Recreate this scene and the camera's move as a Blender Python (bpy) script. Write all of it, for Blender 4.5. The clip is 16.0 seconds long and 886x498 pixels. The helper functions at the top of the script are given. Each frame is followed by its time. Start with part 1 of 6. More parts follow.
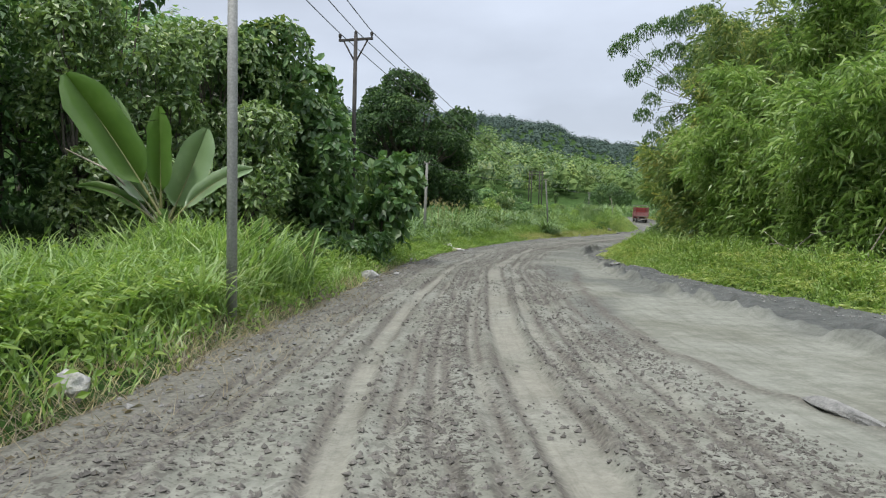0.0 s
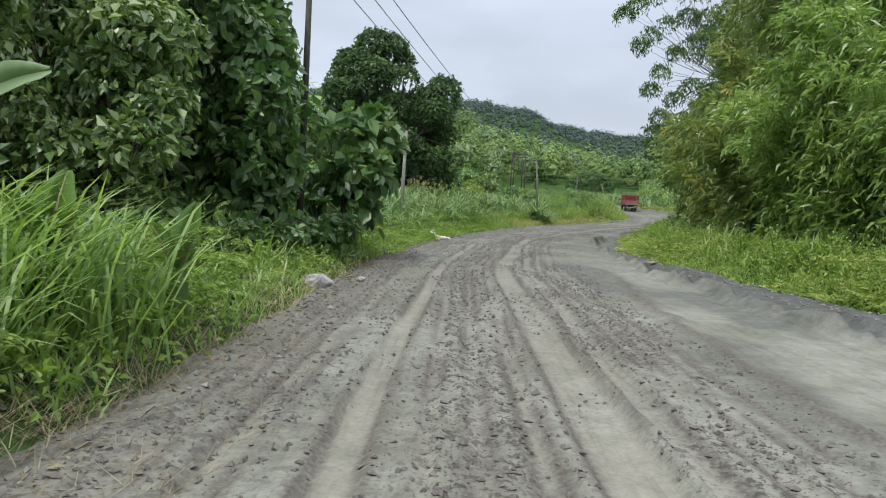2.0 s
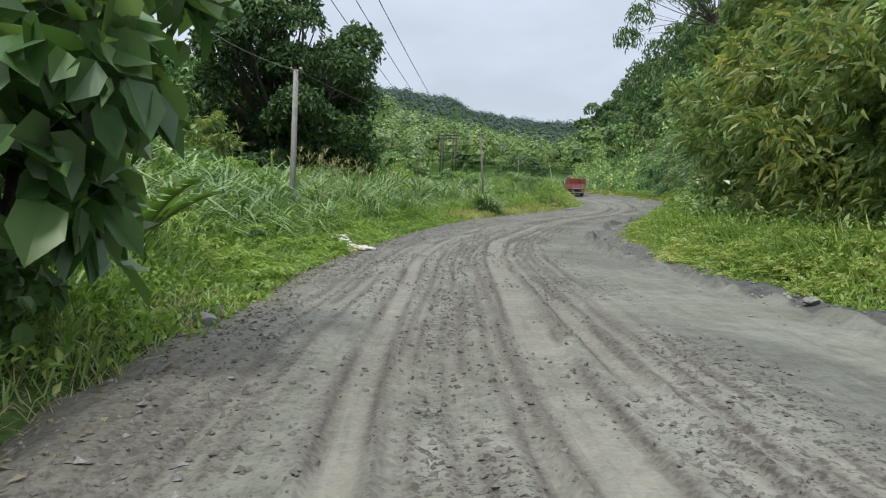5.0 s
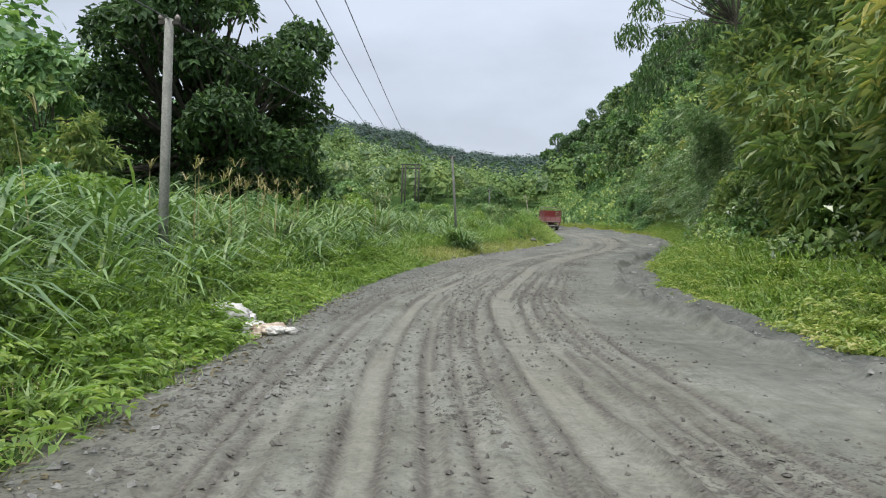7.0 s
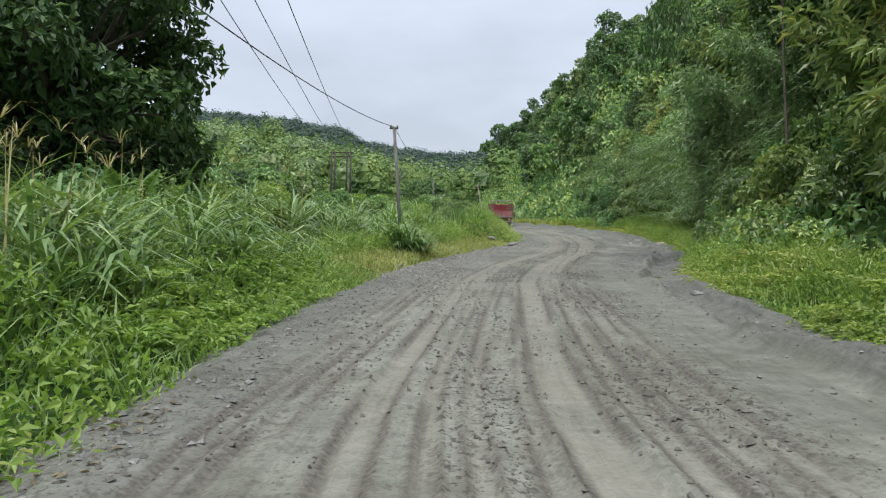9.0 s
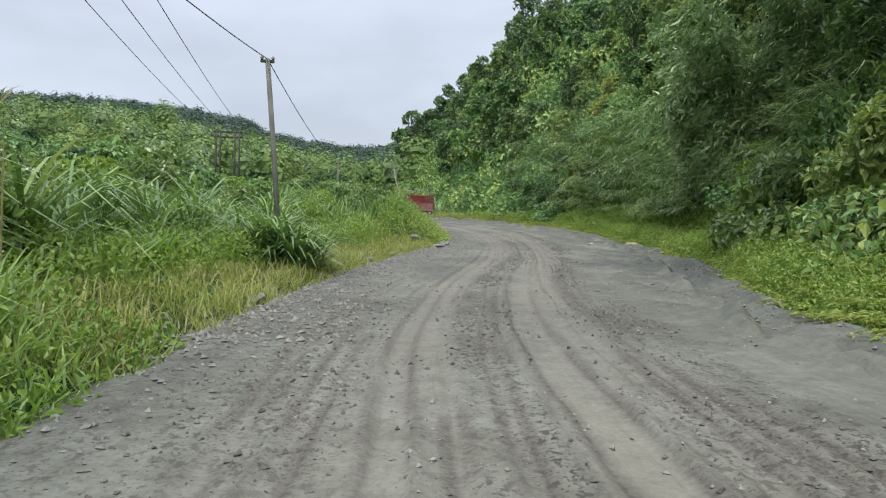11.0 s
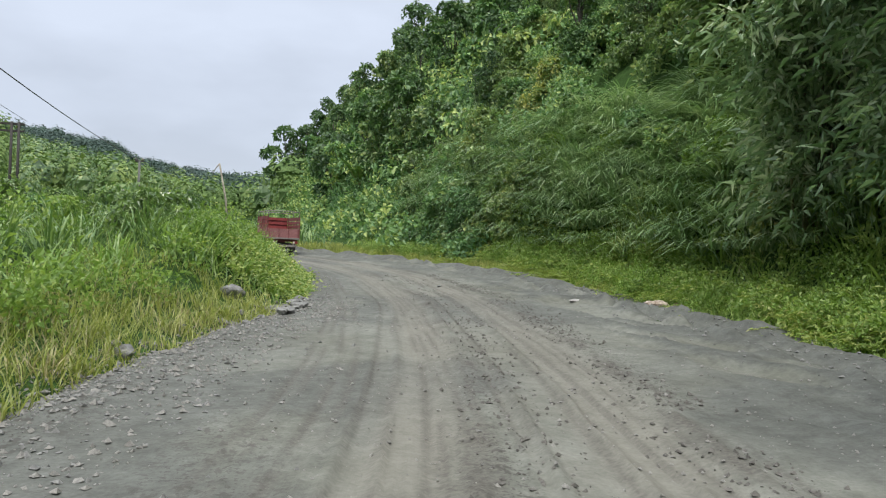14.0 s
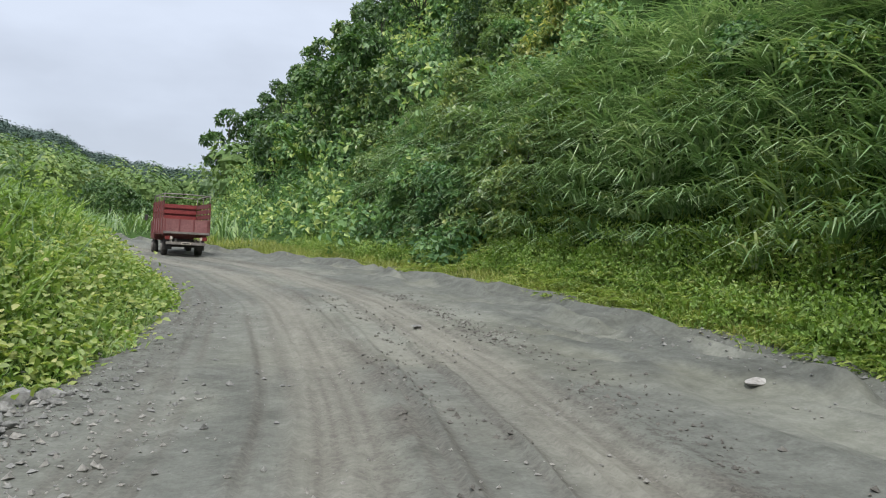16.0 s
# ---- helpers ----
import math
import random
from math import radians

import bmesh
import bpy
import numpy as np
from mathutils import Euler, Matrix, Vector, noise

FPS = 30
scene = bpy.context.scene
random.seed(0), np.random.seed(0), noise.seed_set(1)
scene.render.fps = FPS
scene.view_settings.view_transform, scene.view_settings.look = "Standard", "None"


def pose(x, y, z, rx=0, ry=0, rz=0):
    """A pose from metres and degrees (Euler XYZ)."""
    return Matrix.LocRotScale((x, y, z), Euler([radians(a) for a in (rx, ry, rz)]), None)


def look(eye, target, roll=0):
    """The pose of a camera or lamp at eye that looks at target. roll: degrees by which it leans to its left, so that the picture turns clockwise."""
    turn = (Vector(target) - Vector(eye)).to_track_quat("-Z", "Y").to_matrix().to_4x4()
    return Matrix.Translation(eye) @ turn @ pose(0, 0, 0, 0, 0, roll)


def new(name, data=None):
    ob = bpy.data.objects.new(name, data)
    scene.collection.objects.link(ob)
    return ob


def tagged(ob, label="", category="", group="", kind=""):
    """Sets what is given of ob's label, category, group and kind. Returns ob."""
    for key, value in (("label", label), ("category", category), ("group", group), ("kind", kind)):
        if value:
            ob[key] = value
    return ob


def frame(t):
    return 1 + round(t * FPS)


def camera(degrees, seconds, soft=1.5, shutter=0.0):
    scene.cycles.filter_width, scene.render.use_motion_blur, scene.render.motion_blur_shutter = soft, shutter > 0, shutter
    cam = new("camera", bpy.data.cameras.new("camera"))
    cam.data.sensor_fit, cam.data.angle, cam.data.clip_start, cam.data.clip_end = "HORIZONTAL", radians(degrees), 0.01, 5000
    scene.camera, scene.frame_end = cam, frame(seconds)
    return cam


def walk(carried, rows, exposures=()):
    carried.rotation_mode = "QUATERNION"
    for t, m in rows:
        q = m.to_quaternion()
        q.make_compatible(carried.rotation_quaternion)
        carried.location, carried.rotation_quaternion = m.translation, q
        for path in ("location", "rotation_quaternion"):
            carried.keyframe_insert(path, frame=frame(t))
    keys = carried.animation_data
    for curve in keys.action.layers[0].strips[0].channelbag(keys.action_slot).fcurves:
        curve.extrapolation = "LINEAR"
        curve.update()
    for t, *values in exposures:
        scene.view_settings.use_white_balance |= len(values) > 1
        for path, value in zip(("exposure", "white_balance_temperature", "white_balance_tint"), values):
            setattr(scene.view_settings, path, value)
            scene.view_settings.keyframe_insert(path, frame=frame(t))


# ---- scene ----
cam = camera(59.3, 16.0, 1.15)
EYE, TURN = 1.42, 9.1
ROWS = [
    (0.0, 0.0, 0.0, 0.0, 0.09, -3.19, -1.64),
    (0.5, -0.132, 1.811, -0.083, -0.54, -3.24, -2.14),
    (1.0, -0.209, 3.787, -0.146, -1.17, -3.84, -2.71),
    (1.5, -0.279, 5.762, -0.216, -1.46, -4.45, -2.94),
    (2.0, -0.336, 7.503, -0.266, -1.82, -4.29, -3.24),
    (2.5, -0.407, 9.425, -0.33, -2.77, -3.25, -3.57),
    (3.0, -0.357, 11.584, -0.409, -4.04, -4.26, -3.06),
    (3.5, -0.298, 13.932, -0.474, -5.11, -5.83, -2.39),
    (4.0, -0.166, 16.397, -0.533, -6.06, -5.64, -2.25),
    (6.5, 0.853, 27.513, -0.725, -9.64, -2.86, -1.69),
    (7.0, 1.082, 29.612, -0.756, -10.53, -2.18, -1.6),
    (7.5, 1.432, 32.116, -0.788, -11.59, -1.63, -0.32),
    (8.0, 1.836, 34.843, -0.853, -13.02, -1.01, -1.12),
    (8.5, 2.261, 37.49, -0.902, -14.27, -1.77, -1.39),
    (9.0, 2.798, 40.177, -0.943, -15.45, -2.27, -1.41),
    (9.5, 3.375, 42.705, -0.993, -16.69, -2.8, -1.29),
    (10.0, 4.087, 45.415, -1.036, -18.43, -2.71, -1.36),
    (12.5, 9.212, 59.41, -1.079, -27.24, -1.62, -2.33),
    (13.0, 10.353, 61.871, -1.097, -28.61, -0.71, -2.43),
    (13.5, 11.798, 64.824, -1.079, -29.71, 0.08, -2.42),
    (14.0, 13.154, 67.373, -1.061, -30.91, 0.2, -2.36),
    (14.5, 14.619, 69.967, -1.052, -31.61, 0.26, -2.0),
    (15.0, 16.177, 72.725, -1.025, -32.55, 0.29, -1.65),
    (15.5, 17.625, 75.216, -0.988, -33.52, 0.36, -1.89),
    (16.0, 19.034, 77.921, -0.988, -33.92, 0.35, -2.88),
]
walk(cam, [(t, pose(0, 0, EYE, 0, 0, TURN) @ pose(x, y, z, 90 + pitch, roll, yaw)) for t, x, y, z, yaw, pitch, roll in ROWS])

# ---- world, sun and exposure ----
world = bpy.data.worlds.new("overcast_sky")
scene.world = world
world.use_nodes = True
wn, wl = world.node_tree.nodes, world.node_tree.links
wn.clear()
SUN_EL, SUN_AZ = radians(57), radians(208)
sky = wn.new("ShaderNodeTexSky")
sky.sky_type, sky.sun_disc, sky.sun_elevation, sky.sun_rotation = "NISHITA", False, SUN_EL, SUN_AZ
sky_dim = wn.new("ShaderNodeVectorMath")
sky_dim.operation = "SCALE"
sky_dim.inputs["Scale"].default_value = 0.12
coord = wn.new("ShaderNodeTexCoord")
split = wn.new("ShaderNodeSeparateXYZ")
lift = wn.new("ShaderNodeMapRange")
lift.inputs["From Min"].default_value, lift.inputs["From Max"].default_value = 0.3, 1.0
clouds = wn.new("ShaderNodeMix")
clouds.data_type = "RGBA"
clouds.inputs["A"].default_value = (0.61, 0.67, 0.785, 1)
clouds.inputs["B"].default_value = (2.3, 2.35, 2.45, 1)
squash = wn.new("ShaderNodeMapping")
squash.inputs["Scale"].default_value = (1, 1, 2.6)
puff = wn.new("ShaderNodeTexNoise")
puff.inputs["Scale"].default_value, puff.inputs["Detail"].default_value = 2.4, 5
puff_ramp = wn.new("ShaderNodeMapRange")
for key, v in (("From Min", 0.38), ("From Max", 0.64), ("To Min", 0.95), ("To Max", 1.22)):
    puff_ramp.inputs[key].default_value = v
puffed = wn.new("ShaderNodeVectorMath")
puffed.operation = "SCALE"
veil = wn.new("ShaderNodeMix")
veil.data_type = "RGBA"
veil.inputs["Factor"].default_value = 0.9
bg = wn.new("ShaderNodeBackground")
wout = wn.new("ShaderNodeOutputWorld")
wl.new(sky.outputs[0], sky_dim.inputs[0])
wl.new(coord.outputs["Generated"], split.inputs[0])
wl.new(split.outputs["Z"], lift.inputs["Value"])
wl.new(lift.outputs[0], clouds.inputs["Factor"])
wl.new(coord.outputs["Generated"], squash.inputs["Vector"])
wl.new(squash.outputs[0], puff.inputs["Vector"])
wl.new(puff.outputs["Fac"], puff_ramp.inputs["Value"])
wl.new(clouds.outputs["Result"], puffed.inputs[0])
wl.new(puff_ramp.outputs[0], puffed.inputs["Scale"])
wl.new(sky_dim.outputs[0], veil.inputs["A"])
wl.new(puffed.outputs[0], veil.inputs["B"])
wl.new(veil.outputs["Result"], bg.inputs["Color"])
wl.new(bg.outputs[0], wout.inputs[0])

sun = new("sun", bpy.data.lights.new("sun", "SUN"))
sun.data.energy, sun.data.angle, sun.data.color = 2.7, radians(6), (1.0, 0.96, 0.88)
sun.matrix_world = look((0, 0, 0), (-math.sin(SUN_AZ) * math.cos(SUN_EL), -math.cos(SUN_AZ) * math.cos(SUN_EL), -math.sin(SUN_EL)))
scene.view_settings.exposure = 0.05


# ---- materials ----
def nodes_of(name):
    m = bpy.data.materials.new(name)
    m.use_nodes = True
    n, l = m.node_tree.nodes, m.node_tree.links
    return m, n, l, n["Principled BSDF"]


def ramp_of(n, stops):
    r = n.new("ShaderNodeValToRGB")
    e = r.color_ramp.elements
    e[0].position, e[0].color = stops[0][0], (*stops[0][1], 1)
    e[1].position, e[1].color = stops[-1][0], (*stops[-1][1], 1)
    for p, c in stops[1:-1]:
        k = e.new(p)
        k.color = (*c, 1)
    return r


def noise_of(n, l, scale, detail=4, rough=0.6, vec=None):
    t = n.new("ShaderNodeTexNoise")
    t.inputs["Scale"].default_value, t.inputs["Detail"].default_value, t.inputs["Roughness"].default_value = scale, detail, rough
    if vec is not None:
        l.new(vec, t.inputs["Vector"])
    return t


def mix_of(n, l, a, b, fac, kind="MIX"):
    m = n.new("ShaderNodeMix")
    m.data_type, m.blend_type = "RGBA", kind
    for s, v in (("A", a), ("B", b), ("Factor", fac)):
        if isinstance(v, (int, float)):
            m.inputs[s].default_value = v
        elif isinstance(v, tuple):
            m.inputs[s].default_value = (*v, 1)
        else:
            l.new(v, m.inputs[s])
    return m.outputs["Result"]


def leaf_material(name, stops, through_light=0.35, rough=0.5, patch=0.35, gloss=0.5, each=0.0, grain=0.68):
    """Foliage: each leaf has its own tone, larger patches shift together, light passes through."""
    m, n, l, p = nodes_of(name)
    g = n.new("ShaderNodeNewGeometry")
    pos = n.new("ShaderNodeTexCoord")
    r = ramp_of(n, stops)
    big = noise_of(n, l, patch, 3, 0.6, g.outputs["Position"])
    add = n.new("ShaderNodeMath")
    add.operation = "MULTIPLY_ADD"
    add.inputs[1].default_value = grain
    sub = n.new("ShaderNodeMapRange")
    for key, v in (("From Min", 0.3), ("From Max", 0.7), ("To Min", -0.04), ("To Max", 1.06 - grain)):
        sub.inputs[key].default_value = v
    l.new(big.outputs["Fac"], sub.inputs["Value"])
    l.new(g.outputs["Random Per Island"], add.inputs[0])
    l.new(sub.outputs[0], add.inputs[2])
    own = n.new("ShaderNodeObjectInfo")
    shift = n.new("ShaderNodeMapRange")
    shift.inputs["To Min"].default_value, shift.inputs["To Max"].default_value = -each, each
    whole = n.new("ShaderNodeMath")
    l.new(own.outputs["Random"], shift.inputs["Value"])
    l.new(add.outputs[0], whole.inputs[0])
    l.new(shift.outputs[0], whole.inputs[1])
    l.new(whole.outputs[0], r.inputs["Fac"])
    l.new(r.outputs["Color"], p.inputs["Base Color"])
    p.inputs["Roughness"].default_value = rough
    p.inputs["Specular IOR Level"].default_value = gloss
    t = n.new("ShaderNodeBsdfTranslucent")
    warm = mix_of(n, l, r.outputs["Color"], (1.25, 1.3, 0.7), 1.0, "MULTIPLY")
    l.new(warm, t.inputs["Color"])
    s = n.new("ShaderNodeMixShader")
    s.inputs[0].default_value = through_light
    l.new(p.outputs[0], s.inputs[1])
    l.new(t.outputs[0], s.inputs[2])
    l.new(s.outputs[0], n["Material Output"].inputs["Surface"])
    return m


def rough_material(name, dark, light, scale, rough=0.8, bump=0.3, fine=40.0, metal=0.0, distance=0.02):
    m, n, l, p = nodes_of(name)
    c = n.new("ShaderNodeTexCoord")
    a = noise_of(n, l, scale, 5, 0.65, c.outputs["Object"])
    b = noise_of(n, l, fine, 3, 0.6, c.outputs["Object"])
    r = ramp_of(n, [(0.3, dark), (0.7, light)])
    l.new(a.outputs["Fac"], r.inputs["Fac"])
    col = mix_of(n, l, r.outputs["Color"], (0.5, 0.5, 0.5), 0.0)
    grain = n.new("ShaderNodeMapRange")
    for key, v in (("From Min", 0.3), ("From Max", 0.7), ("To Min", 0.75), ("To Max", 1.2)):
        grain.inputs[key].default_value = v
    l.new(b.outputs["Fac"], grain.inputs["Value"])
    sc = n.new("ShaderNodeVectorMath")
    sc.operation = "SCALE"
    l.new(col, sc.inputs[0])
    l.new(grain.outputs[0], sc.inputs["Scale"])
    l.new(sc.outputs[0], p.inputs["Base Color"])
    bp = n.new("ShaderNodeBump")
    bp.inputs["Strength"].default_value, bp.inputs["Distance"].default_value = bump, distance
    l.new(b.outputs["Fac"], bp.inputs["Height"])
    l.new(bp.outputs[0], p.inputs["Normal"])
    p.inputs["Roughness"].default_value, p.inputs["Metallic"].default_value = rough, metal
    return m


M = {}
M["bamboo"] = leaf_material("bamboo_leaf", [(0.0, (0.102, 0.190, 0.045)), (0.45, (0.228, 0.355, 0.100)), (0.8, (0.372, 0.490, 0.184)), (1.0, (0.521, 0.590, 0.347))], 0.45, 0.38, 0.5, gloss=0.8)
M["bamboo_green"] = leaf_material("bamboo_green_leaf", [(0.0, (0.080, 0.145, 0.051)), (0.5, (0.175, 0.263, 0.095)), (0.85, (0.318, 0.365, 0.131)), (1.0, (0.510, 0.483, 0.172))], 0.38, 0.45, each=0.14)
M["dark_leaf"] = leaf_material("dark_broad_leaf", [(0.0, (0.031, 0.078, 0.026)), (0.5, (0.071, 0.143, 0.049)), (0.85, (0.134, 0.230, 0.078)), (1.0, (0.268, 0.325, 0.125))], 0.25, 0.42, gloss=0.5, each=0.15)
M["shade_leaf"] = leaf_material("shade_tree_leaf", [(0.0, (0.020, 0.045, 0.019)), (0.5, (0.045, 0.092, 0.035)), (0.85, (0.105, 0.185, 0.067)), (1.0, (0.22, 0.30, 0.12))], 0.3, 0.5, 0.5, gloss=0.3)
M["thicket_leaf"] = leaf_material("thicket_leaf", [(0.0, (0.046, 0.098, 0.034)), (0.5, (0.138, 0.224, 0.076)), (0.85, (0.287, 0.385, 0.155)), (1.0, (0.506, 0.552, 0.333))], 0.34, 0.36, gloss=0.9)
M["teak"] = leaf_material("large_oval_leaf", [(0.0, (0.041, 0.094, 0.032)), (0.5, (0.082, 0.167, 0.057)), (0.85, (0.153, 0.245, 0.084)), (1.0, (0.293, 0.346, 0.215))], 0.3, 0.4, gloss=0.6)
M["forest_leaf"] = leaf_material("forest_leaf", [(0.0, (0.055, 0.131, 0.053)), (0.5, (0.129, 0.246, 0.097)), (0.85, (0.237, 0.368, 0.147)), (1.0, (0.413, 0.494, 0.175))], 0.32, 0.5, 0.3, each=0.24)
M["hill_leaf"] = leaf_material("hill_forest_leaf", [(0.0, (0.034, 0.078, 0.034)), (0.5, (0.088, 0.158, 0.066)), (0.85, (0.170, 0.262, 0.108)), (1.0, (0.31, 0.37, 0.16))], 0.3, 0.5, 0.3, each=0.26)
M["far_leaf"] = leaf_material("far_forest_leaf", [(0.0, (0.061, 0.115, 0.041)), (0.5, (0.132, 0.208, 0.074)), (0.85, (0.226, 0.300, 0.108)), (1.0, (0.319, 0.375, 0.138))], 0.2, 0.8, 0.11, gloss=0.15, grain=0.09)
# distance haze is put into these bluish, low-contrast leaf tones
M["ridge_haze_leaf"] = leaf_material("hazed_ridge_forest_leaf", [(0.0, (0.030, 0.056, 0.050)), (0.5, (0.045, 0.080, 0.066)), (1.0, (0.070, 0.112, 0.088))], 0.1, 0.8, 0.04, grain=0.3)
M["grass"] = leaf_material("verge_grass", [(0.0, (0.092, 0.174, 0.044)), (0.5, (0.194, 0.313, 0.088)), (0.8, (0.309, 0.417, 0.175)), (1.0, (0.401, 0.464, 0.293))], 0.4, 0.5)
M["verge"] = leaf_material("dry_verge_grass", [(0.0, (0.084, 0.159, 0.035)), (0.5, (0.185, 0.283, 0.071)), (0.8, (0.297, 0.389, 0.130)), (1.0, (0.471, 0.484, 0.260))], 0.4, 0.5)
M["reed"] = leaf_material("tall_grass", [(0.0, (0.068, 0.137, 0.048)), (0.5, (0.133, 0.231, 0.080)), (0.85, (0.228, 0.325, 0.114)), (1.0, (0.344, 0.399, 0.201))], 0.26, 0.45, gloss=0.5)
M["silver"] = leaf_material("silvery_cane_leaf", [(0.0, (0.084, 0.167, 0.072)), (0.5, (0.190, 0.304, 0.139)), (0.85, (0.359, 0.465, 0.277)), (1.0, (0.570, 0.627, 0.465))], 0.3, 0.35, gloss=0.7)
M["weed"] = leaf_material("weed_leaf", [(0.0, (0.082, 0.150, 0.029)), (0.5, (0.176, 0.290, 0.060)), (0.85, (0.282, 0.376, 0.106)), (1.0, (0.422, 0.451, 0.197))], 0.4, 0.5)
M["creeper"] = leaf_material("creeper_leaf", [(0.0, (0.119, 0.190, 0.045)), (0.5, (0.238, 0.321, 0.082)), (0.85, (0.380, 0.421, 0.148)), (1.0, (0.523, 0.481, 0.267))], 0.4, 0.45)
M["dry"] = leaf_material("dry_grass", [(0.0, (0.176, 0.154, 0.077)), (0.5, (0.308, 0.273, 0.143)), (1.0, (0.463, 0.426, 0.242))], 0.25, 0.7)
M["banana"] = leaf_material("banana_leaf", [(0.0, (0.055, 0.115, 0.025)), (0.6, (0.095, 0.180, 0.042)), (1.0, (0.20, 0.29, 0.12))], 0.35, 0.42, 1.5, gloss=0.4)
# pale leaf undersides, and glossy reflection painted into the leaf colour
M["banana_pale_sheen"] = leaf_material("pale_sheen_banana_leaf", [(0.0, (0.12, 0.20, 0.09)), (0.6, (0.19, 0.28, 0.15)), (1.0, (0.34, 0.42, 0.29))], 0.3, 0.38, 1.5, gloss=0.7)
M["bark"] = rough_material("bark", (0.05, 0.045, 0.038), (0.14, 0.12, 0.10), 3.0, 0.9, 0.8, 25)
M["dead_wood"] = rough_material("pale_dead_wood", (0.20, 0.18, 0.14), (0.38, 0.35, 0.29), 4.0, 0.85, 0.2, 20)
M["culm"] = rough_material("bamboo_culm", (0.13, 0.14, 0.05), (0.25, 0.24, 0.11), 2.0, 0.5, 0.1, 12)
M["rock"] = rough_material("pale_rock", (0.22, 0.22, 0.21), (0.38, 0.38, 0.37), 4.0, 0.85, 0.6, 30)
M["stone"] = rough_material("grey_stone", (0.10, 0.102, 0.10), (0.25, 0.25, 0.24), 6.0, 0.85, 0.5, 40)
M["pale_slab"] = rough_material("pale_slab", (0.24, 0.23, 0.22), (0.40, 0.39, 0.38), 9.0, 0.85, 0.6, 30)
M["pole_metal"] = rough_material("grey_steel_pole", (0.20, 0.205, 0.205), (0.33, 0.335, 0.33), 2.0, 0.6, 0.1, 30, 0.1)
M["pole_dark"] = rough_material("dark_rusted_pole", (0.022, 0.02, 0.02), (0.05, 0.044, 0.04), 3.0, 0.75, 0.2, 30)
M["pole_grey"] = rough_material("grey_weathered_pole", (0.15, 0.155, 0.145), (0.27, 0.275, 0.255), 2.0, 0.85, 0.3, 30)
M["pole_worn"] = rough_material("dark_weathered_pole", (0.085, 0.09, 0.082), (0.18, 0.185, 0.17), 2.0, 0.85, 0.3, 30)
M["wire"] = rough_material("dark_wire", (0.03, 0.03, 0.035), (0.05, 0.05, 0.055), 5.0, 0.5, 0.0, 10, 0.3)
M["sack"] = rough_material("dirty_white_plastic_sack", (0.36, 0.345, 0.33), (0.68, 0.67, 0.66), 3.0, 0.6, 0.5, 14)
M["litter"] = rough_material("pale_brown_litter", (0.25, 0.17, 0.12), (0.65, 0.58, 0.50), 5.0, 0.8, 0.4, 18)
M["red_paint"] = rough_material("faded_red_paint", (0.12, 0.032, 0.034), (0.21, 0.062, 0.062), 2.5, 0.55, 0.15, 20)
M["red_bright"] = rough_material("red_painted_boards", (0.17, 0.028, 0.03), (0.27, 0.055, 0.052), 2.5, 0.5, 0.15, 20)
M["pink_dust"] = rough_material("dusty_red_panel", (0.19, 0.075, 0.078), (0.28, 0.125, 0.125), 2.0, 0.7, 0.15, 20)
M["rubber"] = rough_material("dusty_tyre_rubber", (0.02, 0.02, 0.02), (0.07, 0.065, 0.06), 6.0, 0.9, 0.2, 40)
M["iron"] = rough_material("dark_chassis_iron", (0.025, 0.025, 0.025), (0.08, 0.07, 0.065), 4.0, 0.7, 0.2, 30, 0.3)
M["bumper"] = rough_material("dusty_grey_metal", (0.15, 0.135, 0.125), (0.29, 0.265, 0.245), 4.0, 0.6, 0.1, 20, 0.2)
M["lens_red"] = rough_material("tail_light_plastic", (0.13, 0.02, 0.02), (0.2, 0.04, 0.035), 4.0, 0.3, 0.0, 10)
M["lens_pale"] = rough_material("dusty_reflector", (0.45, 0.40, 0.34), (0.6, 0.55, 0.48), 4.0, 0.4, 0.0, 10)
gm, gn, gl, gp = nodes_of("window_glass")
gp.inputs["Base Color"].default_value = (0.02, 0.025, 0.025, 1)
gp.inputs["Roughness"].default_value = 0.08
M["glass"] = gm


def soil_material():
    m, n, l, p = nodes_of("grassy_soil")
    g = n.new("ShaderNodeNewGeometry")
    a = noise_of(n, l, 0.35, 5, 0.65, g.outputs["Position"])
    b = noise_of(n, l, 7.0, 5, 0.7, g.outputs["Position"])
    r = ramp_of(n, [(0.3, (0.026, 0.056, 0.014)), (0.55, (0.048, 0.092, 0.026)), (0.8, (0.080, 0.110, 0.040))])
    f = ramp_of(n, [(0.3, (0.45, 0.45, 0.45)), (0.7, (1.25, 1.25, 1.25))])
    l.new(a.outputs["Fac"], r.inputs["Fac"])
    l.new(b.outputs["Fac"], f.inputs["Fac"])
    l.new(mix_of(n, l, r.outputs["Color"], f.outputs["Color"], 1.0, "MULTIPLY"), p.inputs["Base Color"])
    bp = n.new("ShaderNodeBump")
    bp.inputs["Strength"].default_value, bp.inputs["Distance"].default_value = 0.8, 0.06
    l.new(b.outputs["Fac"], bp.inputs["Height"])
    l.new(bp.outputs[0], p.inputs["Normal"])
    p.inputs["Roughness"].default_value = 1.0
    p.inputs["Specular IOR Level"].default_value = 0.05
    return m


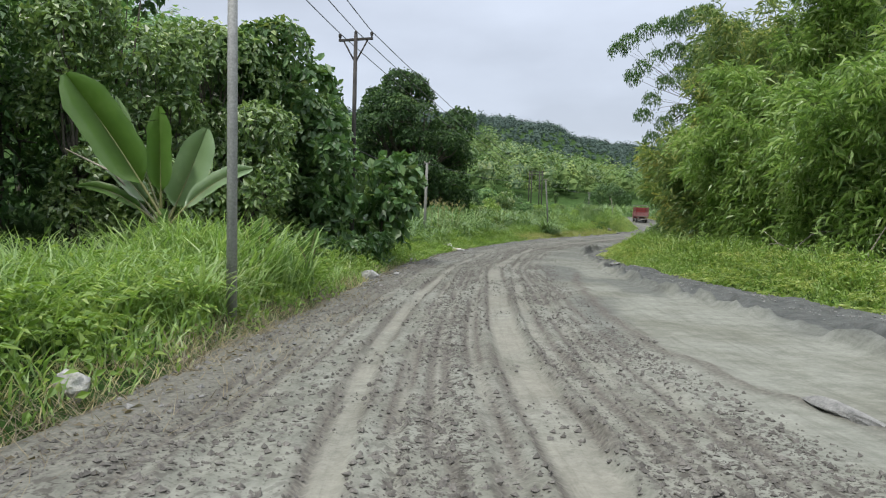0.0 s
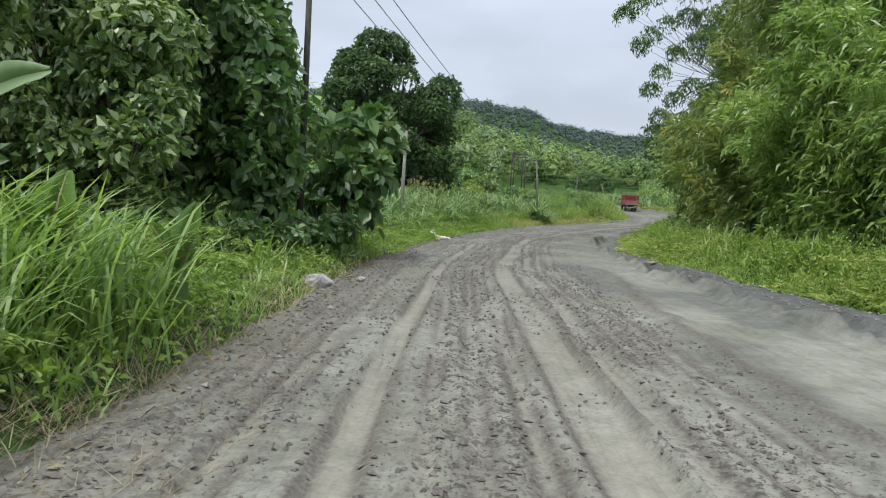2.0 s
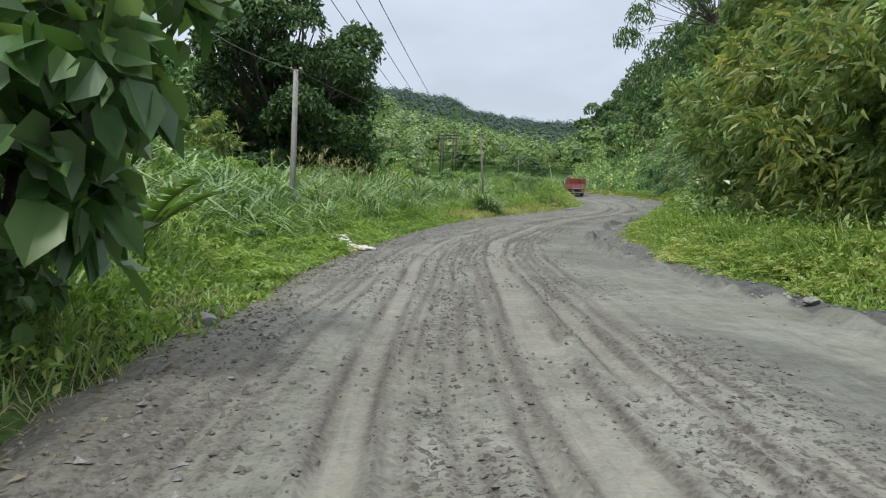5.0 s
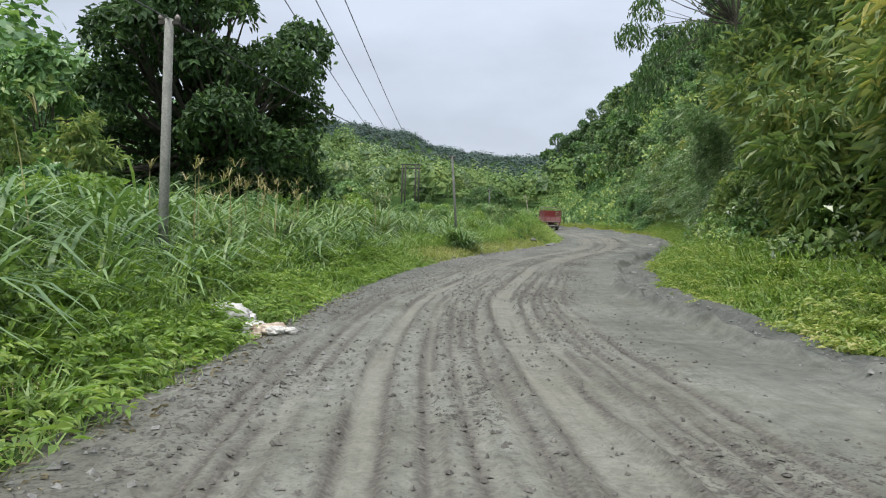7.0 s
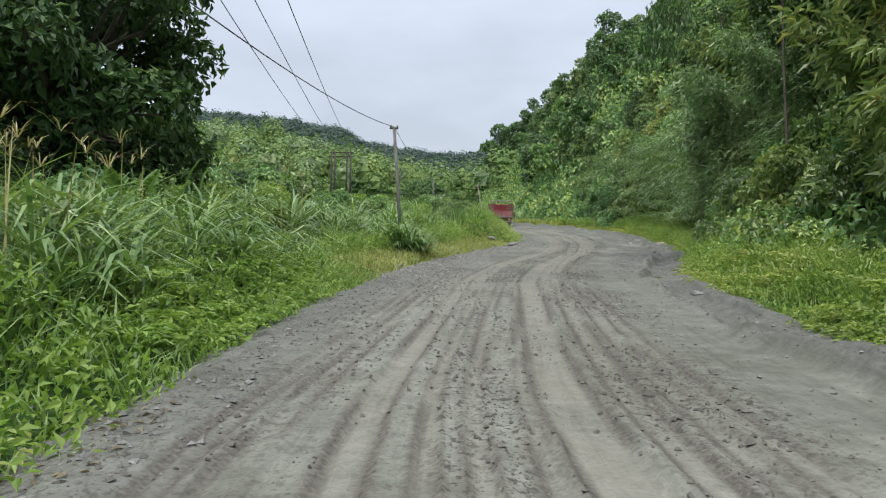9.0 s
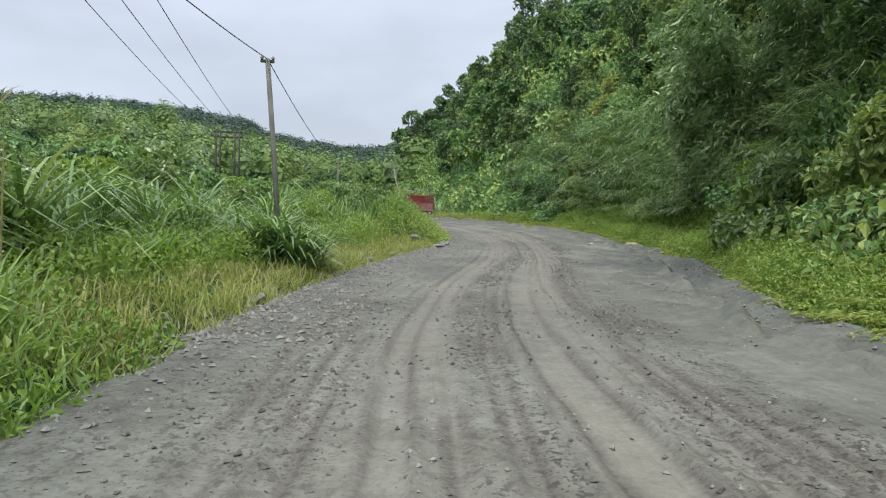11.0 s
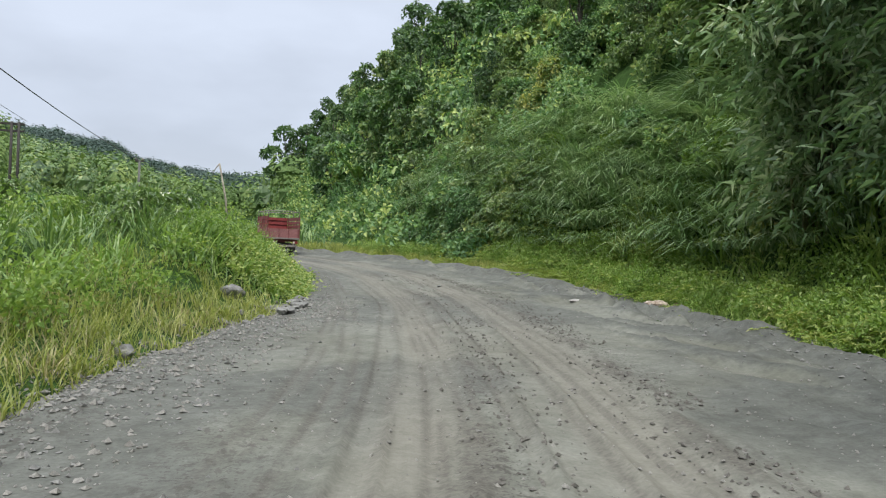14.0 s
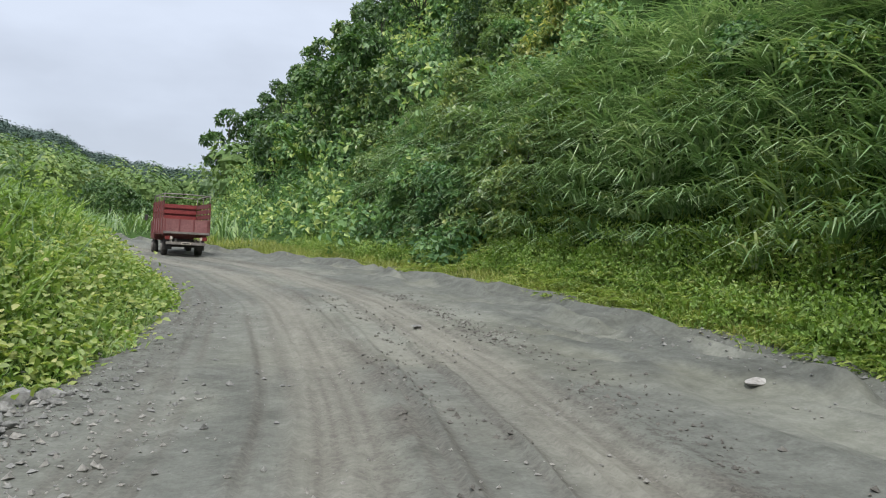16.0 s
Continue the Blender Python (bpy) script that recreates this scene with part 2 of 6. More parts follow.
def road_material():
    """Dried grey mud: smooth tan wheel tracks, churned clods, dark gravel along the edge, with groove and clod shade
    painted in.
    """
    m, n, l, p = nodes_of("dried_mud_road")
    g = n.new("ShaderNodeNewGeometry")
    pos = g.outputs["Position"]

    def mask(name):
        a = n.new("ShaderNodeAttribute")
        a.attribute_name = name
        return a.outputs["Fac"]

    big = noise_of(n, l, 0.45, 5, 0.6, pos)
    mid = noise_of(n, l, 3.5, 6, 0.7, pos)
    fine = noise_of(n, l, 24.0, 2, 0.55, pos)
    grit = n.new("ShaderNodeTexVoronoi")
    grit.inputs["Scale"].default_value = 17.0
    l.new(pos, grit.inputs["Vector"])
    dust = ramp_of(n, [(0.25, (0.106, 0.112, 0.096)), (0.5, (0.158, 0.164, 0.143)), (0.75, (0.210, 0.217, 0.192))])
    l.new(mid.outputs["Fac"], dust.inputs["Fac"])
    damp = ramp_of(n, [(0.42, (1.04, 1.04, 1.04)), (0.65, (0.76, 0.75, 0.71))])
    l.new(big.outputs["Fac"], damp.inputs["Fac"])
    base = mix_of(n, l, dust.outputs["Color"], damp.outputs["Color"], 1.0, "MULTIPLY")
    tan_ramp = ramp_of(n, [(0.3, (0.150, 0.147, 0.124)), (0.7, (0.206, 0.202, 0.173))])
    l.new(mid.outputs["Fac"], tan_ramp.inputs["Fac"])
    base = mix_of(n, l, base, tan_ramp.outputs["Color"], mask("track"))
    dark = ramp_of(n, [(0.3, (0.038, 0.042, 0.041)), (0.7, (0.098, 0.105, 0.102))])
    l.new(mid.outputs["Fac"], dark.inputs["Fac"])
    base = mix_of(n, l, base, dark.outputs["Color"], mask("gravel"))
    brown = ramp_of(n, [(0.3, (0.052, 0.048, 0.042)), (0.7, (0.115, 0.105, 0.092))])
    l.new(fine.outputs["Fac"], brown.inputs["Fac"])
    base = mix_of(n, l, base, brown.outputs["Color"], mask("churn_and_shade"))
    long_way = n.new("ShaderNodeMapping")
    long_way.inputs["Scale"].default_value = (1.0, 0.7, 1.0)
    l.new(pos, long_way.inputs["Vector"])
    crumb = noise_of(n, l, 13.0, 3, 0.6, long_way.outputs[0])
    crumb2 = noise_of(n, l, 30.0, 2, 0.5, pos)
    cut = ramp_of(n, [(0.54, (0, 0, 0)), (0.62, (1, 1, 1))])
    cut2 = ramp_of(n, [(0.59, (0, 0, 0)), (0.65, (1, 1, 1))])
    l.new(crumb.outputs["Fac"], cut.inputs["Fac"])
    l.new(crumb2.outputs["Fac"], cut2.inputs["Fac"])
    both = n.new("ShaderNodeMath")
    both.operation = "MAXIMUM"
    l.new(cut.outputs["Color"], both.inputs[0])
    l.new(cut2.outputs["Color"], both.inputs[1])
    lump_and_shade = n.new("ShaderNodeMath")
    lump_and_shade.operation = "MULTIPLY"
    l.new(both.outputs[0], lump_and_shade.inputs[0])
    l.new(mask("loose"), lump_and_shade.inputs[1])
    # dark flecks: clod colour, deepened to paint the shade between clods
    base = mix_of(n, l, base, (0.056, 0.052, 0.046), lump_and_shade.outputs[0])
    speck = ramp_of(n, [(0.3, (0.90, 0.90, 0.90)), (0.7, (1.07, 1.07, 1.07))])
    l.new(fine.outputs["Fac"], speck.inputs["Fac"])
    base = mix_of(n, l, base, speck.outputs["Color"], 1.0, "MULTIPLY")
    # drag marks of tyres run along the wheel line
    lane = n.new("ShaderNodeCombineXYZ")
    xyz = n.new("ShaderNodeSeparateXYZ")
    stretch = n.new("ShaderNodeMath")
    stretch.operation, stretch.inputs[1].default_value = "MULTIPLY", 0.045
    l.new(pos, xyz.inputs[0])
    l.new(mask("across"), lane.inputs["X"])
    l.new(xyz.outputs["Y"], stretch.inputs[0])
    l.new(stretch.outputs[0], lane.inputs["Y"])
    drag = noise_of(n, l, 9.0, 4, 0.7, lane.outputs[0])
    streak = ramp_of(n, [(0.34, (0.70, 0.69, 0.67)), (0.48, (1.0, 1.0, 1.0)), (0.68, (1.10, 1.10, 1.09))])
    l.new(drag.outputs["Fac"], streak.inputs["Fac"])
    less = n.new("ShaderNodeMapRange")
    less.inputs["To Min"].default_value, less.inputs["To Max"].default_value = 0.6, 0.18
    l.new(mask("late"), less.inputs["Value"])
    base = mix_of(n, l, base, streak.outputs["Color"], less.outputs[0], "MULTIPLY")
    # slightly lighter on the first stretch
    start_mix = n.new("ShaderNodeMapRange")
    start_mix.inputs["To Min"].default_value, start_mix.inputs["To Max"].default_value = 1.0, 0.0
    l.new(mask("past_start"), start_mix.inputs["Value"])
    base = mix_of(n, l, base, mix_of(n, l, base, (1.09, 1.09, 1.08), 1.0, "MULTIPLY"), start_mix.outputs[0])
    l.new(base, p.inputs["Base Color"])
    p.inputs["Roughness"].default_value = 0.92
    p.inputs["Specular IOR Level"].default_value = 0.25
    h = n.new("ShaderNodeMath")
    h.operation = "MULTIPLY_ADD"
    l.new(grit.outputs["Distance"], h.inputs[0])
    h.inputs[1].default_value = -0.5
    l.new(fine.outputs["Fac"], h.inputs[2])
    h2 = n.new("ShaderNodeMath")
    h2.operation = "MULTIPLY_ADD"
    l.new(lump_and_shade.outputs[0], h2.inputs[0])
    h2.inputs[1].default_value = 0.6
    l.new(h.outputs[0], h2.inputs[2])
    bp = n.new("ShaderNodeBump")
    bp.inputs["Strength"].default_value, bp.inputs["Distance"].default_value = 0.28, 0.022
    h3 = n.new("ShaderNodeMath")
    h3.operation = "MULTIPLY_ADD"
    l.new(drag.outputs["Fac"], h3.inputs[0])
    h3.inputs[1].default_value = 1.6
    l.new(h2.outputs[0], h3.inputs[2])
    l.new(h3.outputs[0], bp.inputs["Height"])
    l.new(bp.outputs[0], p.inputs["Normal"])
    return m


M["soil"], M["road"] = soil_material(), road_material()


# ---- the lie of the land ----
def lattice(ix, iy, seed):
    h = (ix.astype(np.int64) * 374761393 + iy.astype(np.int64) * 668265263 + seed * 974634777) & 0x7FFFFFFF
    h = ((h ^ (h >> 13)) * 1274126177) & 0x7FFFFFFF
    h = ((h ^ (h >> 16)) * 2246822519) & 0x7FFFFFFF
    return (h & 0xFFFFFF) / 0xFFFFFF


def value_noise(x, y, seed=0):
    """Smooth noise from 0 to 1 with a period of one unit."""
    x, y = np.broadcast_arrays(np.asarray(x, float), np.asarray(y, float))
    ix, iy = np.floor(x), np.floor(y)
    fx, fy = x - ix, y - iy
    fx, fy = fx * fx * (3 - 2 * fx), fy * fy * (3 - 2 * fy)
    a, b = lattice(ix, iy, seed), lattice(ix + 1, iy, seed)
    c, d = lattice(ix, iy + 1, seed), lattice(ix + 1, iy + 1, seed)
    return (a * (1 - fx) + b * fx) * (1 - fy) + (c * (1 - fx) + d * fx) * fy


def fbm(x, y, seed=0, octaves=4):
    x, y = np.asarray(x, float), np.asarray(y, float)
    total, amp, norm = 0.0, 1.0, 0.0
    for k in range(octaves):
        total = total + amp * value_noise(x * 2 ** k + 17.3 * k, y * 2 ** k - 9.1 * k, seed + k)
        norm, amp = norm + amp, amp * 0.5
    return total / norm


def step(a, b, v):
    s = np.clip((np.asarray(v, float) - a) / (b - a), 0, 1)
    return s * s * (3 - 2 * s)


def curve_of(pairs):
    ys, xs = [a for a, b in pairs], [b for a, b in pairs]

    def f(y):
        y = np.asarray(y, float)
        return sum(np.interp(y + o, ys, xs) for o in (-1.6, -0.8, 0, 0.8, 1.6)) / 5
    return f


road_left = curve_of([(-5, -2.9), (5.7, -3.3), (9.5, -3.9), (14, -4.2), (20, -4.9), (25, -5.4), (34, -5.8), (38, -5.7), (45, -5.3), (51, -4.7), (60, -3.0), (65, -1.7),
                      (73, 0.4), (80, 2.9), (84, 4.8), (88, 6.5), (92, 7.6), (96, 8.2), (100, 8.2), (106, 7.5), (112, 5.5), (118, 3), (125, -1), (135, -8)])
road_right = curve_of([(-5, 9), (5, 8), (10, 7), (15.7, 6), (21.5, 4.4), (26, 3.5), (30, 2.9), (35, 2.1), (40, 1.9), (44, 2.2), (48, 2.6), (52, 3.4), (56, 4.3), (62, 6.0),
                       (71, 10.1), (77, 12.2), (82, 13.7), (87, 15.2), (92, 15.95), (98, 16.3), (105, 16.4), (112, 15.2), (118, 12.3), (125, 8.5), (135, 2)])
road_level = curve_of([(-60, 0.6), (0, 0.02), (10, -0.3), (20, -0.5), (33, -0.78), (48, -1.0), (62, -1.06), (75, -1.05), (83, -0.95), (90, -0.75), (98, -0.45), (110, -0.25), (114, -0.12), (119, 0.08), (125, 0.35), (140, 0.7), (200, 1.1)])
wheel_line = curve_of([(-5, 0.4), (0, 0.2), (4, -0.6), (7.4, -1.15), (11.4, -1.75), (16, -2.35), (27, -3.1), (32, -3.2), (37.4, -3.25), (42.7, -2.95), (45.5, -2.7), (60, 0.15), (66, 1.8), (71.4, 3.7),
                       (77, 5.8), (80, 6.8), (86, 8.6), (95, 10.2), (105, 10.3), (112, 8.8), (120, 5), (130, -1)])
hill_foot = curve_of([(-40, 14), (0, 12.5), (15, 11), (30, 8), (45, 6.8), (56, 8.8), (62, 9.2), (71, 12.4), (82, 15.9), (90, 17.3), (98, 18.0), (110, 18.2), (120, 18.3), (145, 20), (200, 22), (260, 76), (400, 200)])


def road_plane(x, y):
    mid = (road_left(y) + road_right(y)) / 2
    return road_level(y) + 0.028 * step(60, 82, y) * (x - mid)


def ground_height(x, y):
    x, y = np.broadcast_arrays(np.asarray(x, float), np.asarray(y, float))
    xl, xr = road_left(y), road_right(y)
    base = road_plane(np.clip(x, xl, xr), y)
    out_l, out_r = np.maximum(0, xl - x), np.maximum(0, x - xr)
    out = out_l + out_r
    z = base + step(0, 2.2, out_l) * (0.12 + 0.22 * fbm(x * 0.6, y * 0.6, 3)) + step(0, 2.5, out_r) * (0.10 + 0.25 * fbm(x * 0.6, y * 0.6, 5))
    z = z - 0.16 * (1 - step(-0.02, 0.55, out)) * (out <= 0.55)
    z = z + 0.95 * step(0.3, 3.2, out_l) * step(79, 88, y) * (1 - step(104, 116, y))
    near = 1 - step(24, 40, y)
    z = z + near * 1.8 * step(3, 14, out_l)
    z = z + 0.6 * step(6, 30, out_l) * fbm(x * 0.08, y * 0.08, 9)
    # the steep wooded hill on the outside of the bends
    s = np.maximum(0, x - hill_foot(y))
    top = 52 * (0.8 + 0.4 * fbm(x * 0.02, y * 0.02, 21))
    steep = 0.45 + 1.38 * step(10, 88, y)
    z = z + top * (1 - np.exp(-s * steep / top)) + step(0, 5, s) * 2.0 * (fbm(x * 0.15, y * 0.15, 13) - 0.5)
    # the hill across the valley on the inside
    foot = -20 - np.maximum(0, y - 60) * 0.15 - np.maximum(0, y - 220) * 1.5
    s = np.maximum(0, foot - x)
    z = z + 45 * (1 - np.exp(-s * 0.8 / 45)) * step(-20, 40, y + 40)
    # the middle hill that closes the valley and the ridge behind it
    crest = np.interp(x, [-300, -60, -45, -30, -15, 0, 8, 22, 40, 110], [42, 32.5, 31.5, 30, 25, 20.5, 18.5, 16, 15, 20])
    z = z + np.maximum(0, crest - 8) * step(185, 335, y + 0.2 * x) * (0.9 + 0.25 * fbm(x * 0.03, y * 0.03, 31))
    far = np.interp(x, [-900, -390, -180, -105, -20, 8, 62, 140, 230, 500], [175, 163, 160, 155, 143, 126, 117, 110, 116, 140])
    z = z + np.maximum(0, far - 16 - np.maximum(0, crest - 8)) * step(820, 1300, y) * (0.96 + 0.08 * fbm(x * 0.01, y * 0.01, 41))
    return z


def mesh_np(name, verts, faces, material, smooth=False):
    """A mesh from arrays: verts (n, 3), faces a list of (k, 3) or (k, 4) index arrays."""
    me = bpy.data.meshes.new(name)
    verts = np.asarray(verts, np.float32)
    faces = [np.asarray(f, np.int32) for f in faces if len(f)]
    loops = np.concatenate([f.ravel() for f in faces])
    sizes = np.concatenate([np.full(len(f), f.shape[1], np.int32) for f in faces])
    starts = np.concatenate([[0], np.cumsum(sizes)[:-1]]).astype(np.int32)
    me.vertices.add(len(verts))
    me.vertices.foreach_set("co", verts.ravel())
    me.loops.add(len(loops))
    me.loops.foreach_set("vertex_index", loops)
    me.polygons.add(len(sizes))
    me.polygons.foreach_set("loop_start", starts)
    me.polygons.foreach_set("use_smooth", np.full(len(sizes), smooth, bool))
    me.materials.append(material)
    me.update(calc_edges=True)
    return me


def part(name, data, parent, label="", material=None):
    """One mesh under a thing or a part; data is a mesh or a bmesh."""
    if isinstance(data, bmesh.types.BMesh):
        me = bpy.data.meshes.new(name)
        data.to_mesh(me)
        data.free()
        me.materials.append(material)
        data = me
    ob = new(name, data)
    ob.parent = parent
    return tagged(ob, label) if label else ob


def thing(name, label, category, x=0, y=0, z=0, turn=0, group="", kind=""):
    ob = new(name)
    ob.matrix_world = pose(x, y, z, 0, 0, turn)
    return tagged(ob, label, category, group, kind)


def rng_of(seed):
    return np.random.default_rng(seed)


def unit(v):
    return v / np.maximum(1e-9, np.linalg.norm(v, axis=-1, keepdims=True))


def leaf_arrays(c, d, nrm, length, width, fold=0.25, droop=0.15):
    """Folded pointed leaves of two faces each."""
    d = unit(d)
    r = unit(np.cross(d, nrm))
    nn = np.cross(r, d)
    length, width = np.asarray(length)[:, None], np.asarray(width)[:, None]
    v = np.stack([c, c + d * length * 0.42 + r * width * 0.5 + nn * width * fold, c + d * length - nn * length * droop, c + d * length * 0.42 - r * width * 0.5 + nn * width * fold], 1)
    k = np.arange(len(c))[:, None] * 4
    return v.reshape(-1, 3), np.concatenate([k + [0, 1, 2], k + [0, 2, 3]])


def oval_arrays(c, d, nrm, length, width, fold=0.18, droop=0.15):
    """Broad oval leaves folded along the midrib."""
    d = unit(d)
    r = unit(np.cross(d, nrm))
    nn = np.cross(r, d)
    length, width = np.asarray(length)[:, None], np.asarray(width)[:, None]
    rows = [c]
    for s, w in ((0.24, 0.40), (0.64, 0.46)):
        rows.append(c + d * length * s + r * width * w + nn * (width * fold - length * droop * s * s))
    rows.append(c + d * length - nn * length * droop)
    for s, w in ((0.64, 0.46), (0.24, 0.40)):
        rows.append(c + d * length * s - r * width * w + nn * (width * fold - length * droop * s * s))
    k = np.arange(len(c))[:, None] * 6
    return np.stack(rows, 1).reshape(-1, 3), np.concatenate([k + [0, 1, 2, 3], k + [0, 3, 4, 5]])


def blade_arrays(base, az, height, width, lean, droop, segs=3):
    """Arching grass blades that taper to a point."""
    n = len(base)
    out = np.stack([np.cos(az), np.sin(az), np.zeros(n)], 1)
    side = np.stack([-np.sin(az), np.cos(az), np.zeros(n)], 1)
    rows = []
    for k in range(segs + 1):
        s = k / segs
        p = base + out * (height * (lean * s + droop * s * s))[:, None] + np.array([0, 0, 1]) * (height * (s - droop * 0.75 * s ** 3))[:, None]
        if k == segs:
            rows.append(p[:, None])
        else:
            w = (width * (0.7 + 0.5 * s if s < 0.5 else 0.95 * (1.5 - s)) * 0.5)[:, None]
            rows.append(np.stack([p - side * w, p + side * w], 1))
    v = np.concatenate(rows, 1)
    m = 2 * segs + 1
    k = np.arange(n)[:, None] * m
    quads = np.concatenate([k + [2 * i, 2 * i + 1, 2 * i + 3, 2 * i + 2] for i in range(segs - 1)]) if segs > 1 else np.zeros((0, 4), int)
    tris = k + [2 * segs - 2, 2 * segs - 1, 2 * segs]
    return v.reshape(-1, 3), quads, tris


def tube_arrays(points, radii, sides=6):
    """A tapered tube along points."""
    points, radii = np.asarray(points, float), np.asarray(radii, float)
    t = unit(np.gradient(points, axis=0))
    ref = np.array([0.31, 0.95, 0.05])
    a = unit(np.cross(t, ref))
    b = np.cross(t, a)
    ang = np.linspace(0, 2 * np.pi, sides, endpoint=False)
    v = points[:, None] + (a[:, None] * np.cos(ang)[None, :, None] + b[:, None] * np.sin(ang)[None, :, None]) * radii[:, None, None]
    f = []
    for i in range(len(points) - 1):
        for j in range(sides):
            k = (j + 1) % sides
            f.append((i * sides + j, i * sides + k, (i + 1) * sides + k, (i + 1) * sides + j))
    return v.reshape(-1, 3), np.array(f)


def join(pieces):
    """Joins (verts, faces, faces...) pieces; returns verts and lists of faces by size."""
    vs, tri, quad, at = [], [], [], 0
    for p in pieces:
        vs.append(p[0])
        for f in p[1:]:
            if len(f):
                (tri if f.shape[1] == 3 else quad).append(f + at)
        at += len(p[0])
    return np.concatenate(vs), [np.concatenate(a) for a in (tri, quad) if a]


def scatter(seed, count, y0, y1, lateral, side):
    """Random places beside the road: lateral is the (near, far) distance from its edge."""
    r = rng_of(seed)
    y = r.uniform(y0, y1, count)
    o = lateral[0] + (lateral[1] - lateral[0]) * r.random(count) ** 1.35
    x = road_left(y) - o if side < 0 else road_right(y) + o
    return x, y, o, r


# ---- ground and road ----
def build_ground():
    ys = np.concatenate([np.arange(-300, -30, 30), np.arange(-30, 130, 0.8), np.arange(130, 340, 4), np.arange(340, 800, 20), np.arange(800, 1500, 30), np.arange(1500, 3600, 300)])
    outs = np.array([0.02, 0.2, 0.45, 0.8, 1.3, 1.9, 2.6, 3.4, 4.4, 5.6, 7, 8.6, 10.5, 13, 16, 20, 25, 31, 38, 47, 58, 72, 90, 115, 150, 200, 270, 360, 480, 650, 900, 1300, 2000])
    cols = len(outs) * 2 + 10
    xl, xr = road_left(ys)[:, None], road_right(ys)[:, None]
    inner = np.linspace(0, 1, 12)[1:-1][None]
    x = np.concatenate([xl - outs[::-1][None], xl + (xr - xl) * inner, xr + outs[None]], 1)
    y = np.repeat(ys[:, None], cols, 1)
    z = ground_height(x, y)
    v = np.stack([x, y, z], -1).reshape(-1, 3)
    i, j = np.meshgrid(np.arange(len(ys) - 1), np.arange(cols - 1), indexing="ij")
    a = (i * cols + j).ravel()
    f = np.stack([a, a + 1, a + cols + 1, a + cols], 1)
    ob = new("ground", mesh_np("ground", v, [f], M["soil"], True))
    tagged(ob, "uneven soil under grass and undergrowth", "ground", kind="structure")


TRACKS = [(-0.66, 0.13, 0.034, 0.85), (0.86, 0.22, 0.040, 0.95), (-0.34, 0.06, 0.020, 0.6), (0.42, 0.07, 0.022, 0.5), (1.36, 0.12, 0.030, 0.6), (-1.35, 0.10, 0.018, 0.35), (2.1, 0.10, 0.014, 0.3), (-1.75, 0.08, 0.016, 0.35), (0.06, 0.07, 0.016, 0.4), (1.72, 0.08, 0.016, 0.35)]


